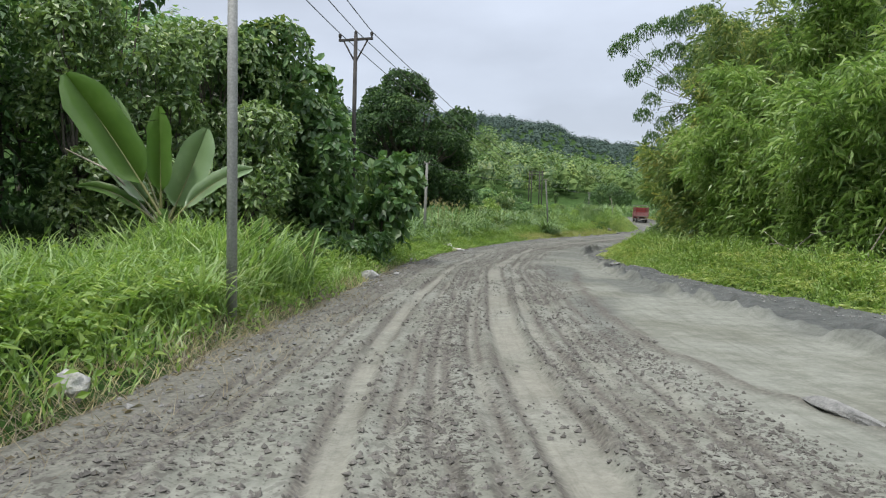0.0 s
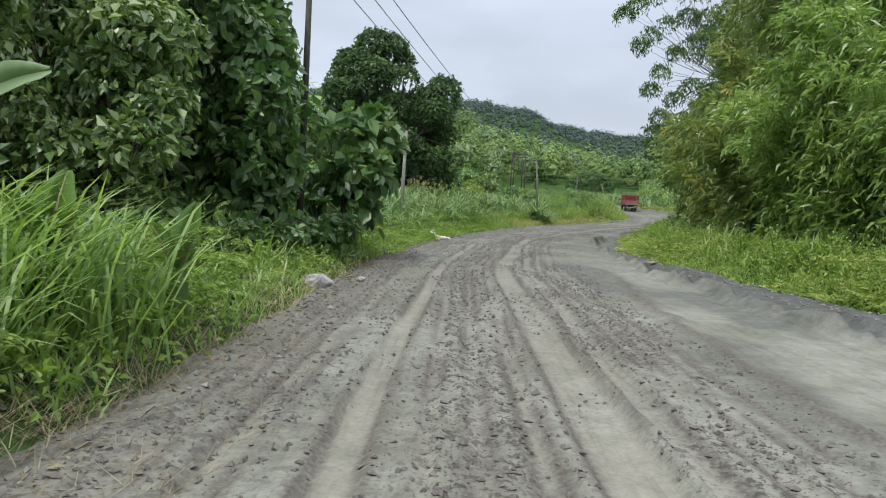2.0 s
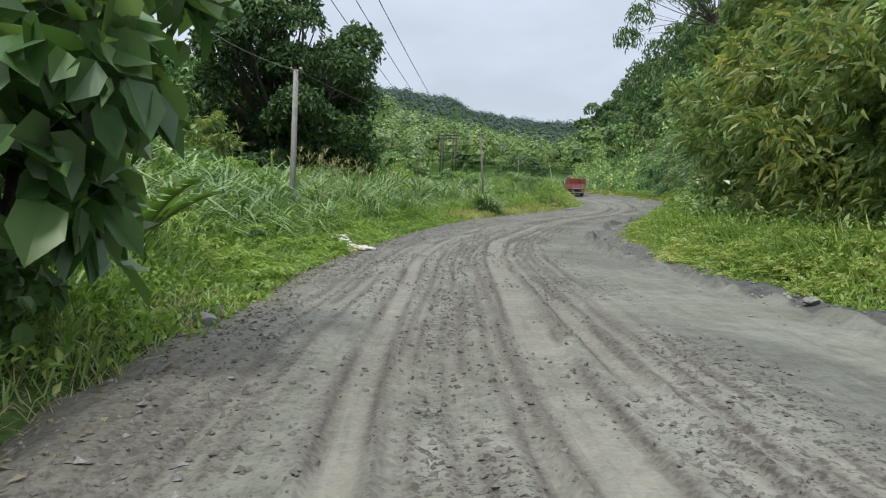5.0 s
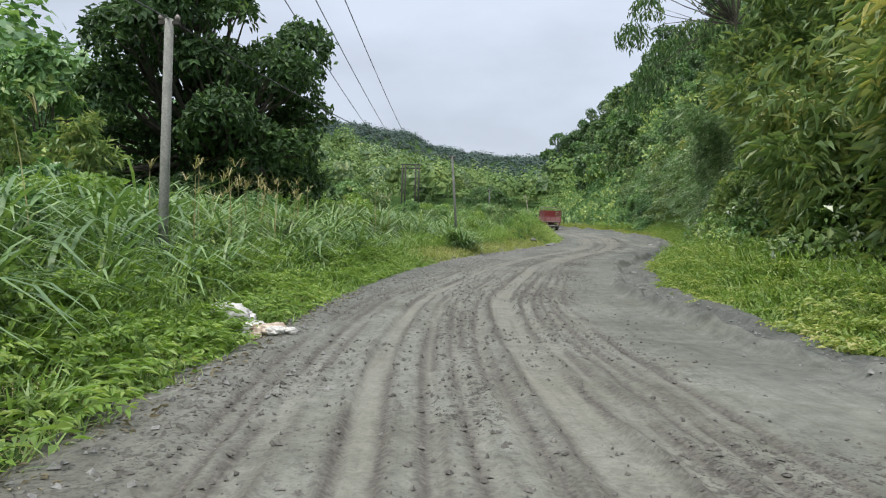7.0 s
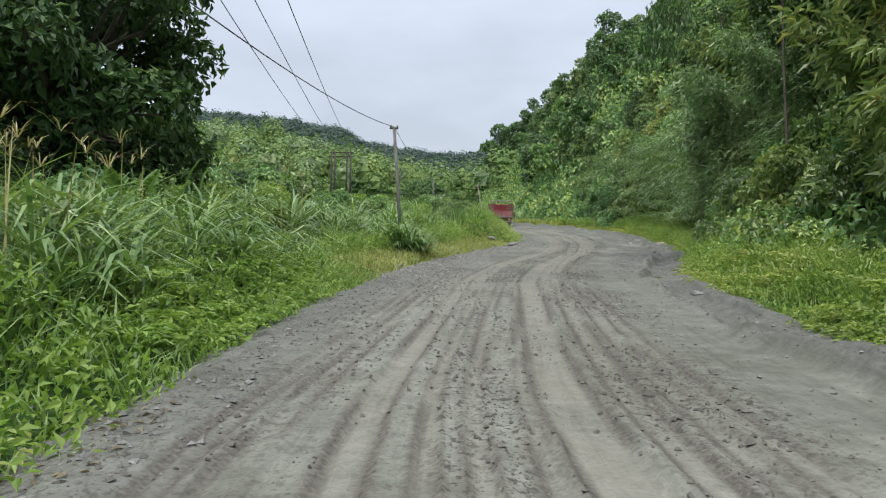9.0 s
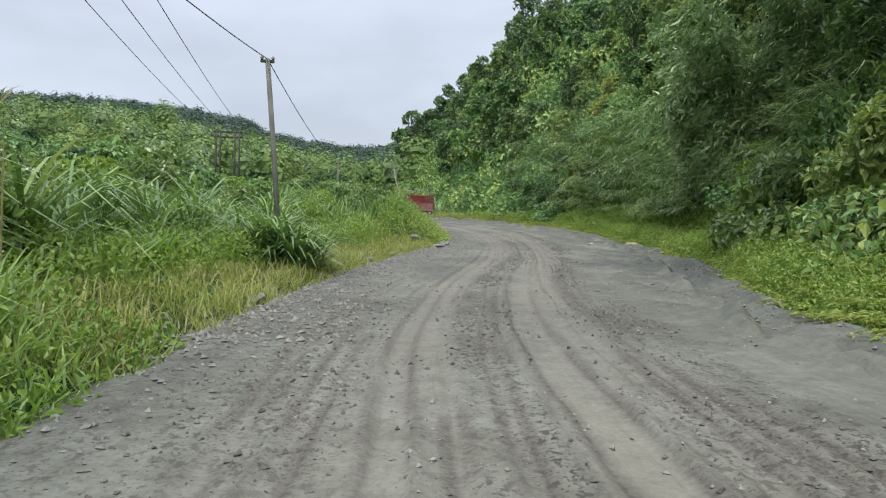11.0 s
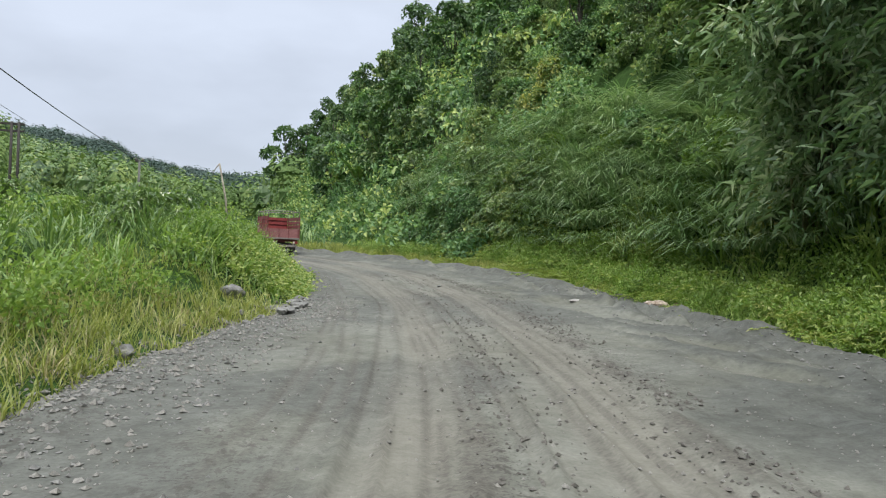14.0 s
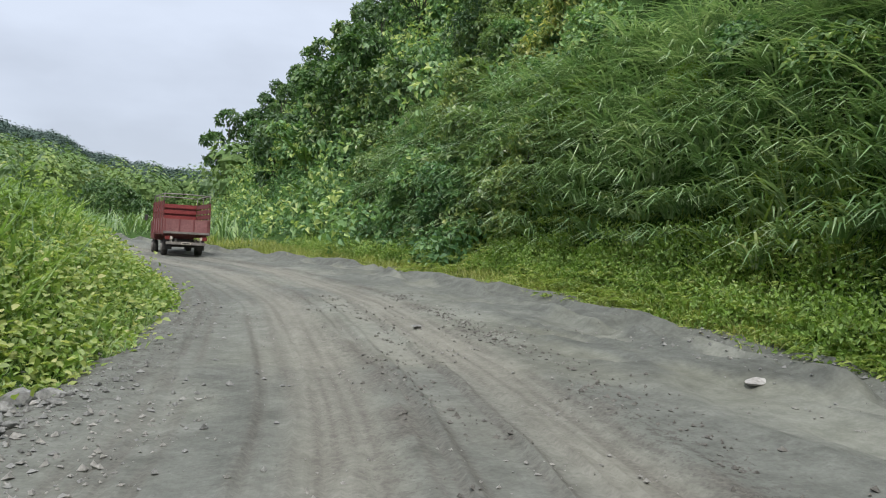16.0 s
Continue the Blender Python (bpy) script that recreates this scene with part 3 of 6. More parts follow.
def road_relief(x, y):
    """Height above the road's plane, and how far each spot is track, churned mud or painted groove shade, and gravel.
    """
    xl, xr = road_left(y), road_right(y)
    wob = (fbm(y * 0.12, x * 0 + 3.3, 51, 1) - 0.5) * 0.36
    w = x - wheel_line(y) + wob
    z = 0.05 * (fbm(x * 0.35, y * 0.22, 61) - 0.5)
    track = np.zeros_like(x)
    churn_and_shade = np.zeros_like(x)
    late = step(52, 66, y)
    for k, (c, wide, deep, pale) in enumerate(TRACKS):
        cc = c + 0.22 * (fbm(y * 0.08, y * 0 + k * 7.7, 70 + k, 1) - 0.5) * (1 + late)
        worn = 0.55 + 0.45 * fbm(y * 0.25, y * 0 + k, 90 + k, 2)
        g = np.exp(-((w - cc) / wide) ** 8)
        z = z - deep * g * worn * (1 - 0.5 * late)
        for e in (-1, 1):
            rim = np.exp(-((w - cc - e * wide * 1.25) / (0.18 * wide + 0.03)) ** 2)
            z = z + 0.95 * deep * rim * (0.3 + 1.2 * fbm(x * 3, y * 1.6, 101 + k, 1))
            churn_and_shade = np.maximum(churn_and_shade, rim * 0.7 * step(0.42, 0.65, fbm(x * 2.5, y * 0.9, 111 + k, 2)))
        for e in (-1, 1):
            # sunken lines beside each track, with their shade painted dark
            line = np.exp(-((w - cc - e * wide * 1.06) / 0.05) ** 2) * step(0.38, 0.55, fbm(y * 0.5, y * 0 + k + 3 * e, 121 + k, 2))
            z = z - 0.03 * line
            churn_and_shade = np.maximum(churn_and_shade, 0.95 * line)
        track = np.maximum(track, g * pale * worn * (0.9 - 0.45 * late) * (0.45 + 0.8 * step(0.3, 0.62, fbm(x * 1.8, y * 0.7, 95 + k, 3))))
    # beyond the bend two broad brown wheel bands take over
    for c, wide in ((1.75, 0.5), (-0.1, 0.45)):
        cc = c - 0.55 * (1 - step(66, 84, y)) + 0.3 * (fbm(y * 0.15, y * 0 + c, 99, 2) - 0.5)
        band = late * np.exp(-((w - cc) / wide) ** 4)
        track = np.maximum(track, band * (0.6 + 0.5 * fbm(x * 0.7, y * 0.35, 105, 3)))
        z = z - 0.03 * band
        rim = late * np.exp(-((w - cc - 1.15 * wide) / 0.16) ** 2)
        z = z + 0.05 * rim * fbm(x * 3, y * 1.6, 107, 2)
        churn_and_shade = np.maximum(churn_and_shade, 1.3 * rim * step(0.42, 0.62, fbm(x * 2.2, y * 1.1, 109, 3)))
    mud = step(-2.6, -1.9, w) * (1 - step(1.7, 2.6, w)) * (1 - 0.55 * late)
    loose = mud * (1 - track)
    clod = np.maximum(0, fbm(x * 5, y * 2.6, 131, 1) - 0.47)
    z = z + loose * (0.05 * clod + 0.02 * (fbm(x * 2.2, y * 1.2, 141, 2) - 0.5)) + (1 - mud) * 0.05 * (fbm(x * 2, y * 0.8, 151, 2) - 0.5)
    bands = 0.62 * np.exp(-((w + 1.7) / 0.72) ** 6) + np.exp(-((w - 0.02) / 0.36) ** 6) + 0.95 * np.exp(-((w - 1.9) / 0.8) ** 6)
    loose = np.clip(bands * (0.3 + 1.0 * step(0.34, 0.6, fbm(x * 1.1, y * 0.3, 135, 3))), 0, 1)
    loose = np.maximum(loose, 0.4 * mud) * (1 - 0.8 * track) * (1 - 0.3 * late)
    z = z + 0.010 * np.sin(w * 62) * track
    # broken dark gravel shoulder on the hill side, with a crumbled lip
    inset = np.interp(y, [10, 19, 24, 34, 46], [2.9, 2.9, 2.0, 1.1, 1.35]) + (0.55 + 0.45 * step(30, 46, y)) * 1.1 * (fbm(y * 0.22, y * 0 + 1.7, 161, 3) - 0.5) + 0.3 * (fbm(y * 0.9, y * 0 + 4.7, 162, 2) - 0.5)
    r = x - (xr - inset)
    lip = np.exp(-((r + 0.05) / 0.16) ** 2)
    gravel = step(-0.15, 0.12, r)
    z = z + gravel * (0.04 * (fbm(x * 3, y * 2.2, 171, 1) - 0.3) + 0.16 * (fbm(x * 1.6, y * 0.5, 173, 3) - 0.5)) + lip * 0.20 * step(0.35, 0.6, fbm(x * 1.1, y * 0.9, 181, 3)) - 0.13 * np.exp(-((r - 0.38) / 0.3) ** 2) + 0.11 * step(-0.06, 0.06, r - 0.9) * (1 - step(1.2, 2.2, r)) * step(0.35, 0.55, fbm(x * 0.5, y * 0.4, 183, 2))
    broken = step(0.36, 0.52, fbm(x * 0.9, y * 0.55, 185, 3)) * (1 - step(48, 56, y))
    z = z + 0.10 * broken * np.exp(-((r + 0.02) / 0.13) ** 2)
    ridge = broken * np.exp(-((r - 0.12) / 0.26) ** 2)
    crust = np.exp(-((x - np.interp(y, [5, 6.3, 7.7, 9.6, 13, 20], [2.95, 2.43, 1.82, 1.22, 0.75, 0.3]) - 0.25 * (fbm(y * 1.5, y * 0, 187, 3) - 0.5)) / 0.12) ** 2) * step(4, 6, y) * (1 - step(22, 30, y))
    z = z + 0.05 * crust * step(0.35, 0.55, fbm(x * 2, y * 2, 188, 3))
    churn_and_shade = np.maximum(churn_and_shade, 0.9 * crust)
    band = step(0.46, 0.62, fbm(x * 0.5 + 9, y * 0.16, 191, 4)) * step(1.9, 2.6, w)
    gravel = np.maximum(gravel * (0.6 + 0.5 * fbm(x * 0.9, y * 0.5, 201)), band * 0.4)
    # wind-laid ripples of dark mud towards the hill
    ripple = late * step(2.6, 3.6, w)
    wave = 1 - np.abs(2 * fbm(x * 1.25, y * 0.42, 195, 3) - 1) * 3
    z = z + ripple * (0.09 * np.clip(wave, -0.5, 1) + 0.09 * (fbm(x * 2.1, y * 1.7, 197, 3) - 0.5))
    gravel = np.maximum(np.clip(gravel * (1.5 - 0.5 * step(26, 38, y)), 0, 1) * (1 - 0.4 * step(36, 50, y)), ridge)
    gravel = np.maximum(gravel, ripple * 0.65 * step(0.1, 0.75, wave))
    left = x - xl
    shoulder = (1 - step(0.35, 1.0, left + 0.5 * (fbm(x, y * 0.7, 211) - 0.5)))
    z = z + shoulder * 0.05 * fbm(x * 3, y * 2.2, 221, 1)
    gravel = np.maximum(gravel, 0.5 * (1 - step(0.2, 1.7 + 0.9 * late, left)) * step(28, 50, y))
    gravel = np.maximum(gravel, late * 0.55 * step(0.45, 0.62, fbm(x * 0.4, y * 0.3, 231, 4)) * (1 - track * 0.8))
    churn_and_shade = np.maximum(churn_and_shade, shoulder * 0.5 * (1 - step(28, 45, y)))
    churn_and_shade = churn_and_shade * (1 - 0.45 * late)
    edge = np.minimum(left, xr - x)
    z = z - 0.14 * (1 - step(-0.55, 0.25, edge + 0.35 * (fbm(x * 1.6, y * 1.6, 241, 3) - 0.5)))
    return z, np.clip(track, 0, 1), np.clip(churn_and_shade, 0, 1), np.clip(gravel, 0, 1), np.clip(np.maximum(loose, 0.55 * shoulder + 0.4 * gravel), 0, 1)


def road_height(x, y):
    x, y = np.asarray(x, float), np.asarray(y, float)
    return road_plane(x, y) + road_relief(x, y)[0]


def build_road():
    ys = np.concatenate([np.arange(-6, 2, 0.25), np.arange(2, 50, 0.14), np.arange(50, 92, 0.2), np.arange(92, 134, 0.4)])
    cols = 190
    # finer across the wheel tracks than towards the edges
    xl, xr, c = road_left(ys)[:, None] - 0.5, road_right(ys)[:, None] + 0.5, (wheel_line(ys) - (fbm(ys * 0.12, ys * 0 + 3.3, 51, 1) - 0.5) * 0.36)[:, None]
    u = np.linspace(0, 1, cols)[None]
    lo, hi = np.minimum(c - 2.2, (xl + c) / 2), np.minimum(c + 2.4, (xr + c) / 2)
    x = np.where(u < 0.15, xl + (lo - xl) * u / 0.15, np.where(u < 0.68, lo + (hi - lo) * (u - 0.15) / 0.53, hi + (xr - hi) * (u - 0.68) / 0.32))
    y = np.repeat(ys[:, None], cols, 1)
    z, track, churn_and_shade, gravel, loose = road_relief(x, y)
    z = z + road_plane(x, y)
    v = np.stack([x, y, z], -1).reshape(-1, 3)
    i, j = np.meshgrid(np.arange(len(ys) - 1), np.arange(cols - 1), indexing="ij")
    a = (i * cols + j).ravel()
    me = mesh_np("road", v, [np.stack([a, a + 1, a + cols + 1, a + cols], 1)], M["road"], True)
    for key, val in (("track", track), ("churn_and_shade", churn_and_shade), ("gravel", gravel), ("loose", loose), ("across", x - c), ("late", step(50, 68, y)), ("past_start", step(16, 34, y))):
        me.attributes.new(key, "FLOAT", "POINT").data.foreach_set("value", val.ravel().astype(np.float32))
    tagged(new("road", me), "rutted road of dried grey mud and gravel", "road", kind="structure")


def pebble_arrays(seed, c, size, flat=0.75):
    """Small angular stones: an uneven octahedron each."""
    r = rng_of(seed)
    n = len(c)
    dirs = np.array([[1, 0, 0], [0, 1, 0], [-1, 0, 0], [0, -1, 0], [0, 0, 1], [0, 0, -1]], float)
    ang = r.uniform(0, 6.28, n)
    v = np.repeat(dirs[None], n, 0) * r.uniform(0.55, 1.25, (n, 6, 1)) + r.normal(0, 0.18, (n, 6, 3))
    ca, sa = np.cos(ang)[:, None], np.sin(ang)[:, None]
    v = np.stack([v[..., 0] * ca - v[..., 1] * sa, v[..., 0] * sa + v[..., 1] * ca, v[..., 2] * flat], -1) * (size[:, None, None] * 0.5) + c[:, None]
    k = np.arange(n)[:, None] * 6
    f = np.concatenate([k + t for t in ([0, 1, 4], [1, 2, 4], [2, 3, 4], [3, 0, 4], [1, 0, 5], [2, 1, 5], [3, 2, 5], [0, 3, 5])])
    return v.reshape(-1, 3), f


def build_loose_stones():
    r = rng_of(5)
    n = 130000
    y = 2 + 62 * r.random(n) ** 1.9
    w = r.uniform(-2.6, 2.8, n)
    x = wheel_line(y) + w
    keep = (x > road_left(y) + 0.1) & (x < road_right(y) - 0.1) & (fbm(x * 1.2, y * 0.4, 301, 3) > 0.36)
    x, y = x[keep], y[keep]
    z, track, churn_and_shade, gravel, loose = road_relief(x, y)
    keep = (track < 0.5) & (r.random(len(x)) < 0.05 + 0.45 * loose)
    x, y, z = x[keep], y[keep], z[keep] + road_plane(x[keep], y[keep])
    size = 0.016 + 0.055 * r.random(len(x)) ** 2.8
    v, f = pebble_arrays(6, np.stack([x, y, z + size * 0.08], 1), size)
    tagged(new("mud_clods", mesh_np("mud_clods", v, [f], M["clod"])), "loose dark clods of dried mud on the road", "mud clods", kind="stuff")
    # churned crumbs beside the broad wheel bands beyond the bend
    n = 5200
    y = 60 + 36 * r.random(n)
    w = np.where(r.random(n) < 0.6, r.normal(2.5, 0.28, n), r.normal(0.85, 0.3, n)) - 0.55 * (1 - step(66, 84, y))
    x = wheel_line(y) + w
    keep = fbm(x * 1.1, y * 0.5, 305, 3) > 0.42
    x, y = x[keep], y[keep]
    size = 0.018 + 0.06 * r.random(len(x)) ** 2.8
    v, f = pebble_arrays(4, np.stack([x, y, road_height(x, y) + size * 0.08], 1), size)
    tagged(new("mud_clods", mesh_np("mud_clods", v, [f], M["clod"])), "loose brown crumbs of mud beside the wheel tracks", "mud clods", kind="stuff")
    n = 9000
    y = 50 + 44 * r.random(n)
    x = road_left(y) + (road_right(y) - road_left(y)) * r.random(n)
    keep = fbm(x * 0.7, y * 0.5, 311, 3) > 0.45
    x, y = x[keep], y[keep]
    size = 0.015 + 0.05 * r.random(len(x)) ** 3
    v, f = pebble_arrays(8, np.stack([x, y, road_height(x, y) + size * 0.1], 1), size)
    tagged(new("road_gravel", mesh_np("road_gravel", v, [f], M["pebble"])), "small pale pebbles pressed into the road", "gravel", kind="stuff")
    n = 4200
    y = 60 + 27 * r.random(n)
    x = road_left(y) - 0.35 + 1.9 * r.random(n) ** 1.6
    size = 0.02 + 0.085 * r.random(n) ** 3
    v, f = pebble_arrays(9, np.stack([x, y, np.maximum(road_height(x, y), ground_height(x, y)) + size * 0.1], 1), size)
    tagged(new("roadside_gravel", mesh_np("roadside_gravel", v, [f], M["pebble"])), "loose pale gravel along the inside of the bend", "gravel", kind="stuff")
    # grey gravel on the shoulders and by the inside of the last bend
    n = 12000
    y1, y2, y3 = 5 + 85 * r.random(n // 3), 58 + 30 * r.random(n // 3), 5 + 90 * r.random(n // 3)
    x1 = road_right(y1) - np.abs(r.normal(0, 0.9, n // 3)) - 0.1
    x2 = road_left(y2) - 0.6 + np.abs(r.normal(0, 1.1, n // 3))
    x3 = road_left(y3) + r.normal(0.1, 0.5, n // 3)
    x, y = np.concatenate([x1, x2, x3]), np.concatenate([y1, y2, y3])
    size = 0.02 + 0.07 * r.random(n) ** 3
    z = np.maximum(road_height(x, y), ground_height(x, y))
    v, f = pebble_arrays(7, np.stack([x, y, z + size * 0.1], 1), size)
    tagged(new("roadside_gravel", mesh_np("roadside_gravel", v, [f], M["stone"])), "loose grey gravel and broken stone on the shoulders", "gravel", kind="stuff")


M["dead_leaf"] = leaf_material("dead_leaf", [(0.0, (0.09, 0.075, 0.05)), (0.6, (0.17, 0.145, 0.095)), (1.0, (0.30, 0.27, 0.19))], 0.15, 0.8)
M["yellow_grass"] = leaf_material("yellowing_grass", [(0.0, (0.13, 0.17, 0.04)), (0.5, (0.26, 0.30, 0.08)), (0.85, (0.38, 0.39, 0.15)), (1.0, (0.48, 0.45, 0.24))], 0.4, 0.55)
M["pebble"] = rough_material("pale_pebble", (0.13, 0.13, 0.12), (0.30, 0.29, 0.27), 5.0, 0.9, 0.4, 50)
M["clod"] = rough_material("dried_mud_clod", (0.075, 0.071, 0.064), (0.155, 0.148, 0.135), 3.0, 0.95, 0.4, 50)


# ---- plants ----
def crown_leaves(r, lobes, count, size, tuft=0.35, per=9, shell=0.8, droop=0.2, slim=0.45, hang=0.25, oval=False, mess=0.32):
    """Leaves in rosettes laid like shingles over several lobes (x, y, z, rx, ry, rz), with hollows between the lobes."""
    lobes = np.array(lobes, float)
    area = (lobes[:, 3] * lobes[:, 4] * lobes[:, 5]) ** 0.667
    tufts = max(1, count // per)
    pick = r.choice(len(lobes), tufts * 2, p=area / area.sum())
    d = unit(r.normal(size=(tufts * 2, 3)))
    d[:, 2] = np.where(d[:, 2] < -0.5, -d[:, 2], d[:, 2])
    rad = (shell + (1 - shell) * r.random(tufts * 2) ** 0.5) * r.uniform(0.9, 1.12, tufts * 2)
    centre = lobes[pick, :3] + d * lobes[pick, 3:] * rad[:, None]
    # rosettes buried in a neighbouring lobe are left out
    depth = np.full(len(centre), 9.0)
    for k, q in enumerate(lobes):
        far = np.linalg.norm((centre - q[:3]) / q[3:], axis=1)
        depth = np.where(pick == k, depth, np.minimum(depth, far))
    keep = np.where((depth > 0.78) | (r.random(len(depth)) < 0.12))[0][:tufts]
    centre, d, tufts = centre[keep], d[keep], len(keep)
    outward = np.repeat(d, per, 0)
    along = r.normal(size=(tufts * per, 3))
    along = unit(along - outward * np.sum(along * outward, 1)[:, None])
    c = np.repeat(centre, per, 0) + along * (tuft * 0.5 * r.random(len(along)) ** 0.6)[:, None] + r.normal(0, tuft * 0.14, along.shape)
    way = unit(along * 0.8 + outward * 0.3 + r.normal(0, 0.3, c.shape) + np.array([0, 0, -hang]))
    nrm = unit(outward * 0.9 + np.array([0, 0, 0.5]) + r.normal(0, mess, c.shape))
    length = size * r.uniform(0.6, 1.3, len(c))
    return (oval_arrays if oval else leaf_arrays)(c, way, nrm, length, length * slim * r.uniform(0.8, 1.2, len(c)), 0.2, droop)


def limb(r, a, b, r0, r1, bend=0.12, n=4, sides=4):
    a, b = np.array(a, float), np.array(b, float)
    t = np.linspace(0, 1, n)[:, None]
    off = r.normal(0, bend * np.linalg.norm(b - a), 3)
    p = a + (b - a) * t + off * (t * (1 - t)) * 2
    return tube_arrays(p, np.linspace(r0, r1, n), sides)


def tree_meshes(seed, lobes, leaves, size, leaf_mat, trunk_r=0.14, fork=0.35, tuft=0.4, slim=0.45, hang=0.25, droop=0.2, oval=False, twigs=2, mess=0.32):
    r = rng_of(seed)
    lobes = np.array(lobes, float)
    top = lobes[:, 2].max()
    mid = np.array([lobes[:, 0].mean() * 0.3, lobes[:, 1].mean() * 0.3, top * fork])
    pieces = [limb(r, (0, 0, -0.3), mid, trunk_r * 1.25, trunk_r * 0.8, 0.03)]
    for q in lobes:
        pieces.append(limb(r, mid, q[:3] + [0, 0, 0.2 * q[5]], trunk_r * 0.6, trunk_r * 0.15))
        for _ in range(twigs):
            pieces.append(limb(r, (mid + q[:3]) / 2, q[:3] + unit(r.normal(size=3)) * q[3:] * 0.8, trunk_r * 0.28, trunk_r * 0.08, n=3, sides=3))
    v, f = join(pieces)
    trunk = mesh_np("trunk", v, f, M["bark"], True)
    v, f = crown_leaves(r, lobes, leaves, size, tuft, slim=slim, hang=hang, droop=droop, oval=oval, mess=mess)
    return trunk, mesh_np("crown", v, [f], leaf_mat)


def plant(name, label, category, trunk_mesh, crown_mesh, x, y, z, turn=0, scale=1.0, group=""):
    ob = thing(name, label, category, x, y, z, turn, group)
    ob.scale = (scale, scale, scale)
    part("trunk", trunk_mesh, ob)
    part("crown", crown_mesh, ob)
    return ob


def random_lobes(r, height, spread, count, low=0.35, lobe=0.5):
    out = []
    for _ in range(count):
        h = r.uniform(low, 0.92)
        a, d = r.uniform(0, 6.28), spread * (1 - 0.75 * abs(h - 0.55)) * r.uniform(0.1, 0.75)
        s = spread * lobe * r.uniform(0.7, 1.2)
        out.append((d * math.cos(a), d * math.sin(a), height * h, s, s, s * r.uniform(0.7, 1.0)))
    out.append((0, 0, height * 0.82, spread * lobe, spread * lobe, height * 0.16))
    return out


def bamboo_meshes(seed, culms, height, spread, sprays, leaf, leaf_mat, arch=0.45, bias=(0, 0), slim=0.1):
    """A clump of arching culms with hanging sprays of narrow leaves along them."""
    r = rng_of(seed)
    stems, cs, ds = [], [], []
    for k in range(culms):
        a = r.uniform(0, 6.28)
        out = np.array([math.cos(a), math.sin(a), 0]) * r.uniform(0.4, 1.0) + np.array([*bias, 0]) * r.uniform(0.3, 1)
        h = height * r.uniform(0.55, 1.05)
        base = np.array([math.cos(a), math.sin(a), 0]) * r.uniform(0, spread * 0.25)
        t = np.linspace(0, 1, 7)[:, None]
        p = base + np.array([0, 0, h]) * (t - 0.28 * t ** 3) + out * spread * (0.15 * t + arch * 2.0 * t ** 2.6)
        pieces = [tube_arrays(p, np.linspace(0.035, 0.006, 7), 4)]
        m = int(sprays * r.uniform(0.7, 1.3))
        s = r.uniform(0.08, 1.0, m) ** 0.8
        along = np.stack([np.interp(s, t[:, 0], p[:, i]) for i in range(3)], 1)
        twig = unit(r.normal(size=(m, 3)) * [1, 1, 0.35] + out * 0.35)
        reach = r.uniform(0.3, 1.5, m) * (1.25 - 0.6 * s)
        tip = along + twig * reach[:, None] - np.array([0, 0, 1]) * (0.28 * reach ** 2)[:, None]
        for q in range(0, m, 14):
            pieces.append(tube_arrays(np.stack([along[q], (along[q] + tip[q]) / 2 + [0, 0, 0.05], tip[q]]), [0.008, 0.006, 0.003], 3))
        v, f = join(pieces)
        stems.append(mesh_np("culm", v, f, M["culm"], True))
        per = 10
        f = r.random((m, per))
        c = along[:, None] + (tip - along)[:, None] * (0.25 + 0.8 * f)[..., None] + r.normal(0, 0.10, (m, per, 3))
        d = unit(twig[:, None] * 0.7 + r.normal(0, 0.45, (m, per, 3)) + np.array([0, 0, -0.08]))
        cs.append(c.reshape(-1, 3))
        ds.append(d.reshape(-1, 3))
    c, d = np.concatenate(cs), np.concatenate(ds)
    n = len(c)
    length = leaf * r.uniform(0.6, 1.35, n)
    v, f = leaf_arrays(c, d, unit(np.array([0, 0, 1.0]) + r.normal(0, 0.45, (n, 3))), length, length * slim, 0.3, 0.5)
    return stems, mesh_np("leaves", v, [f], leaf_mat)


def bamboo(name, label, meshes, x, y, z, turn, scale, group):
    ob = thing(name, label, "bamboo", x, y, z, turn, group)
    ob.scale = (scale, scale, scale)
    for culm in meshes[0]:
        part("culm", culm, ob)
    part("foliage", meshes[1], ob)
    return ob


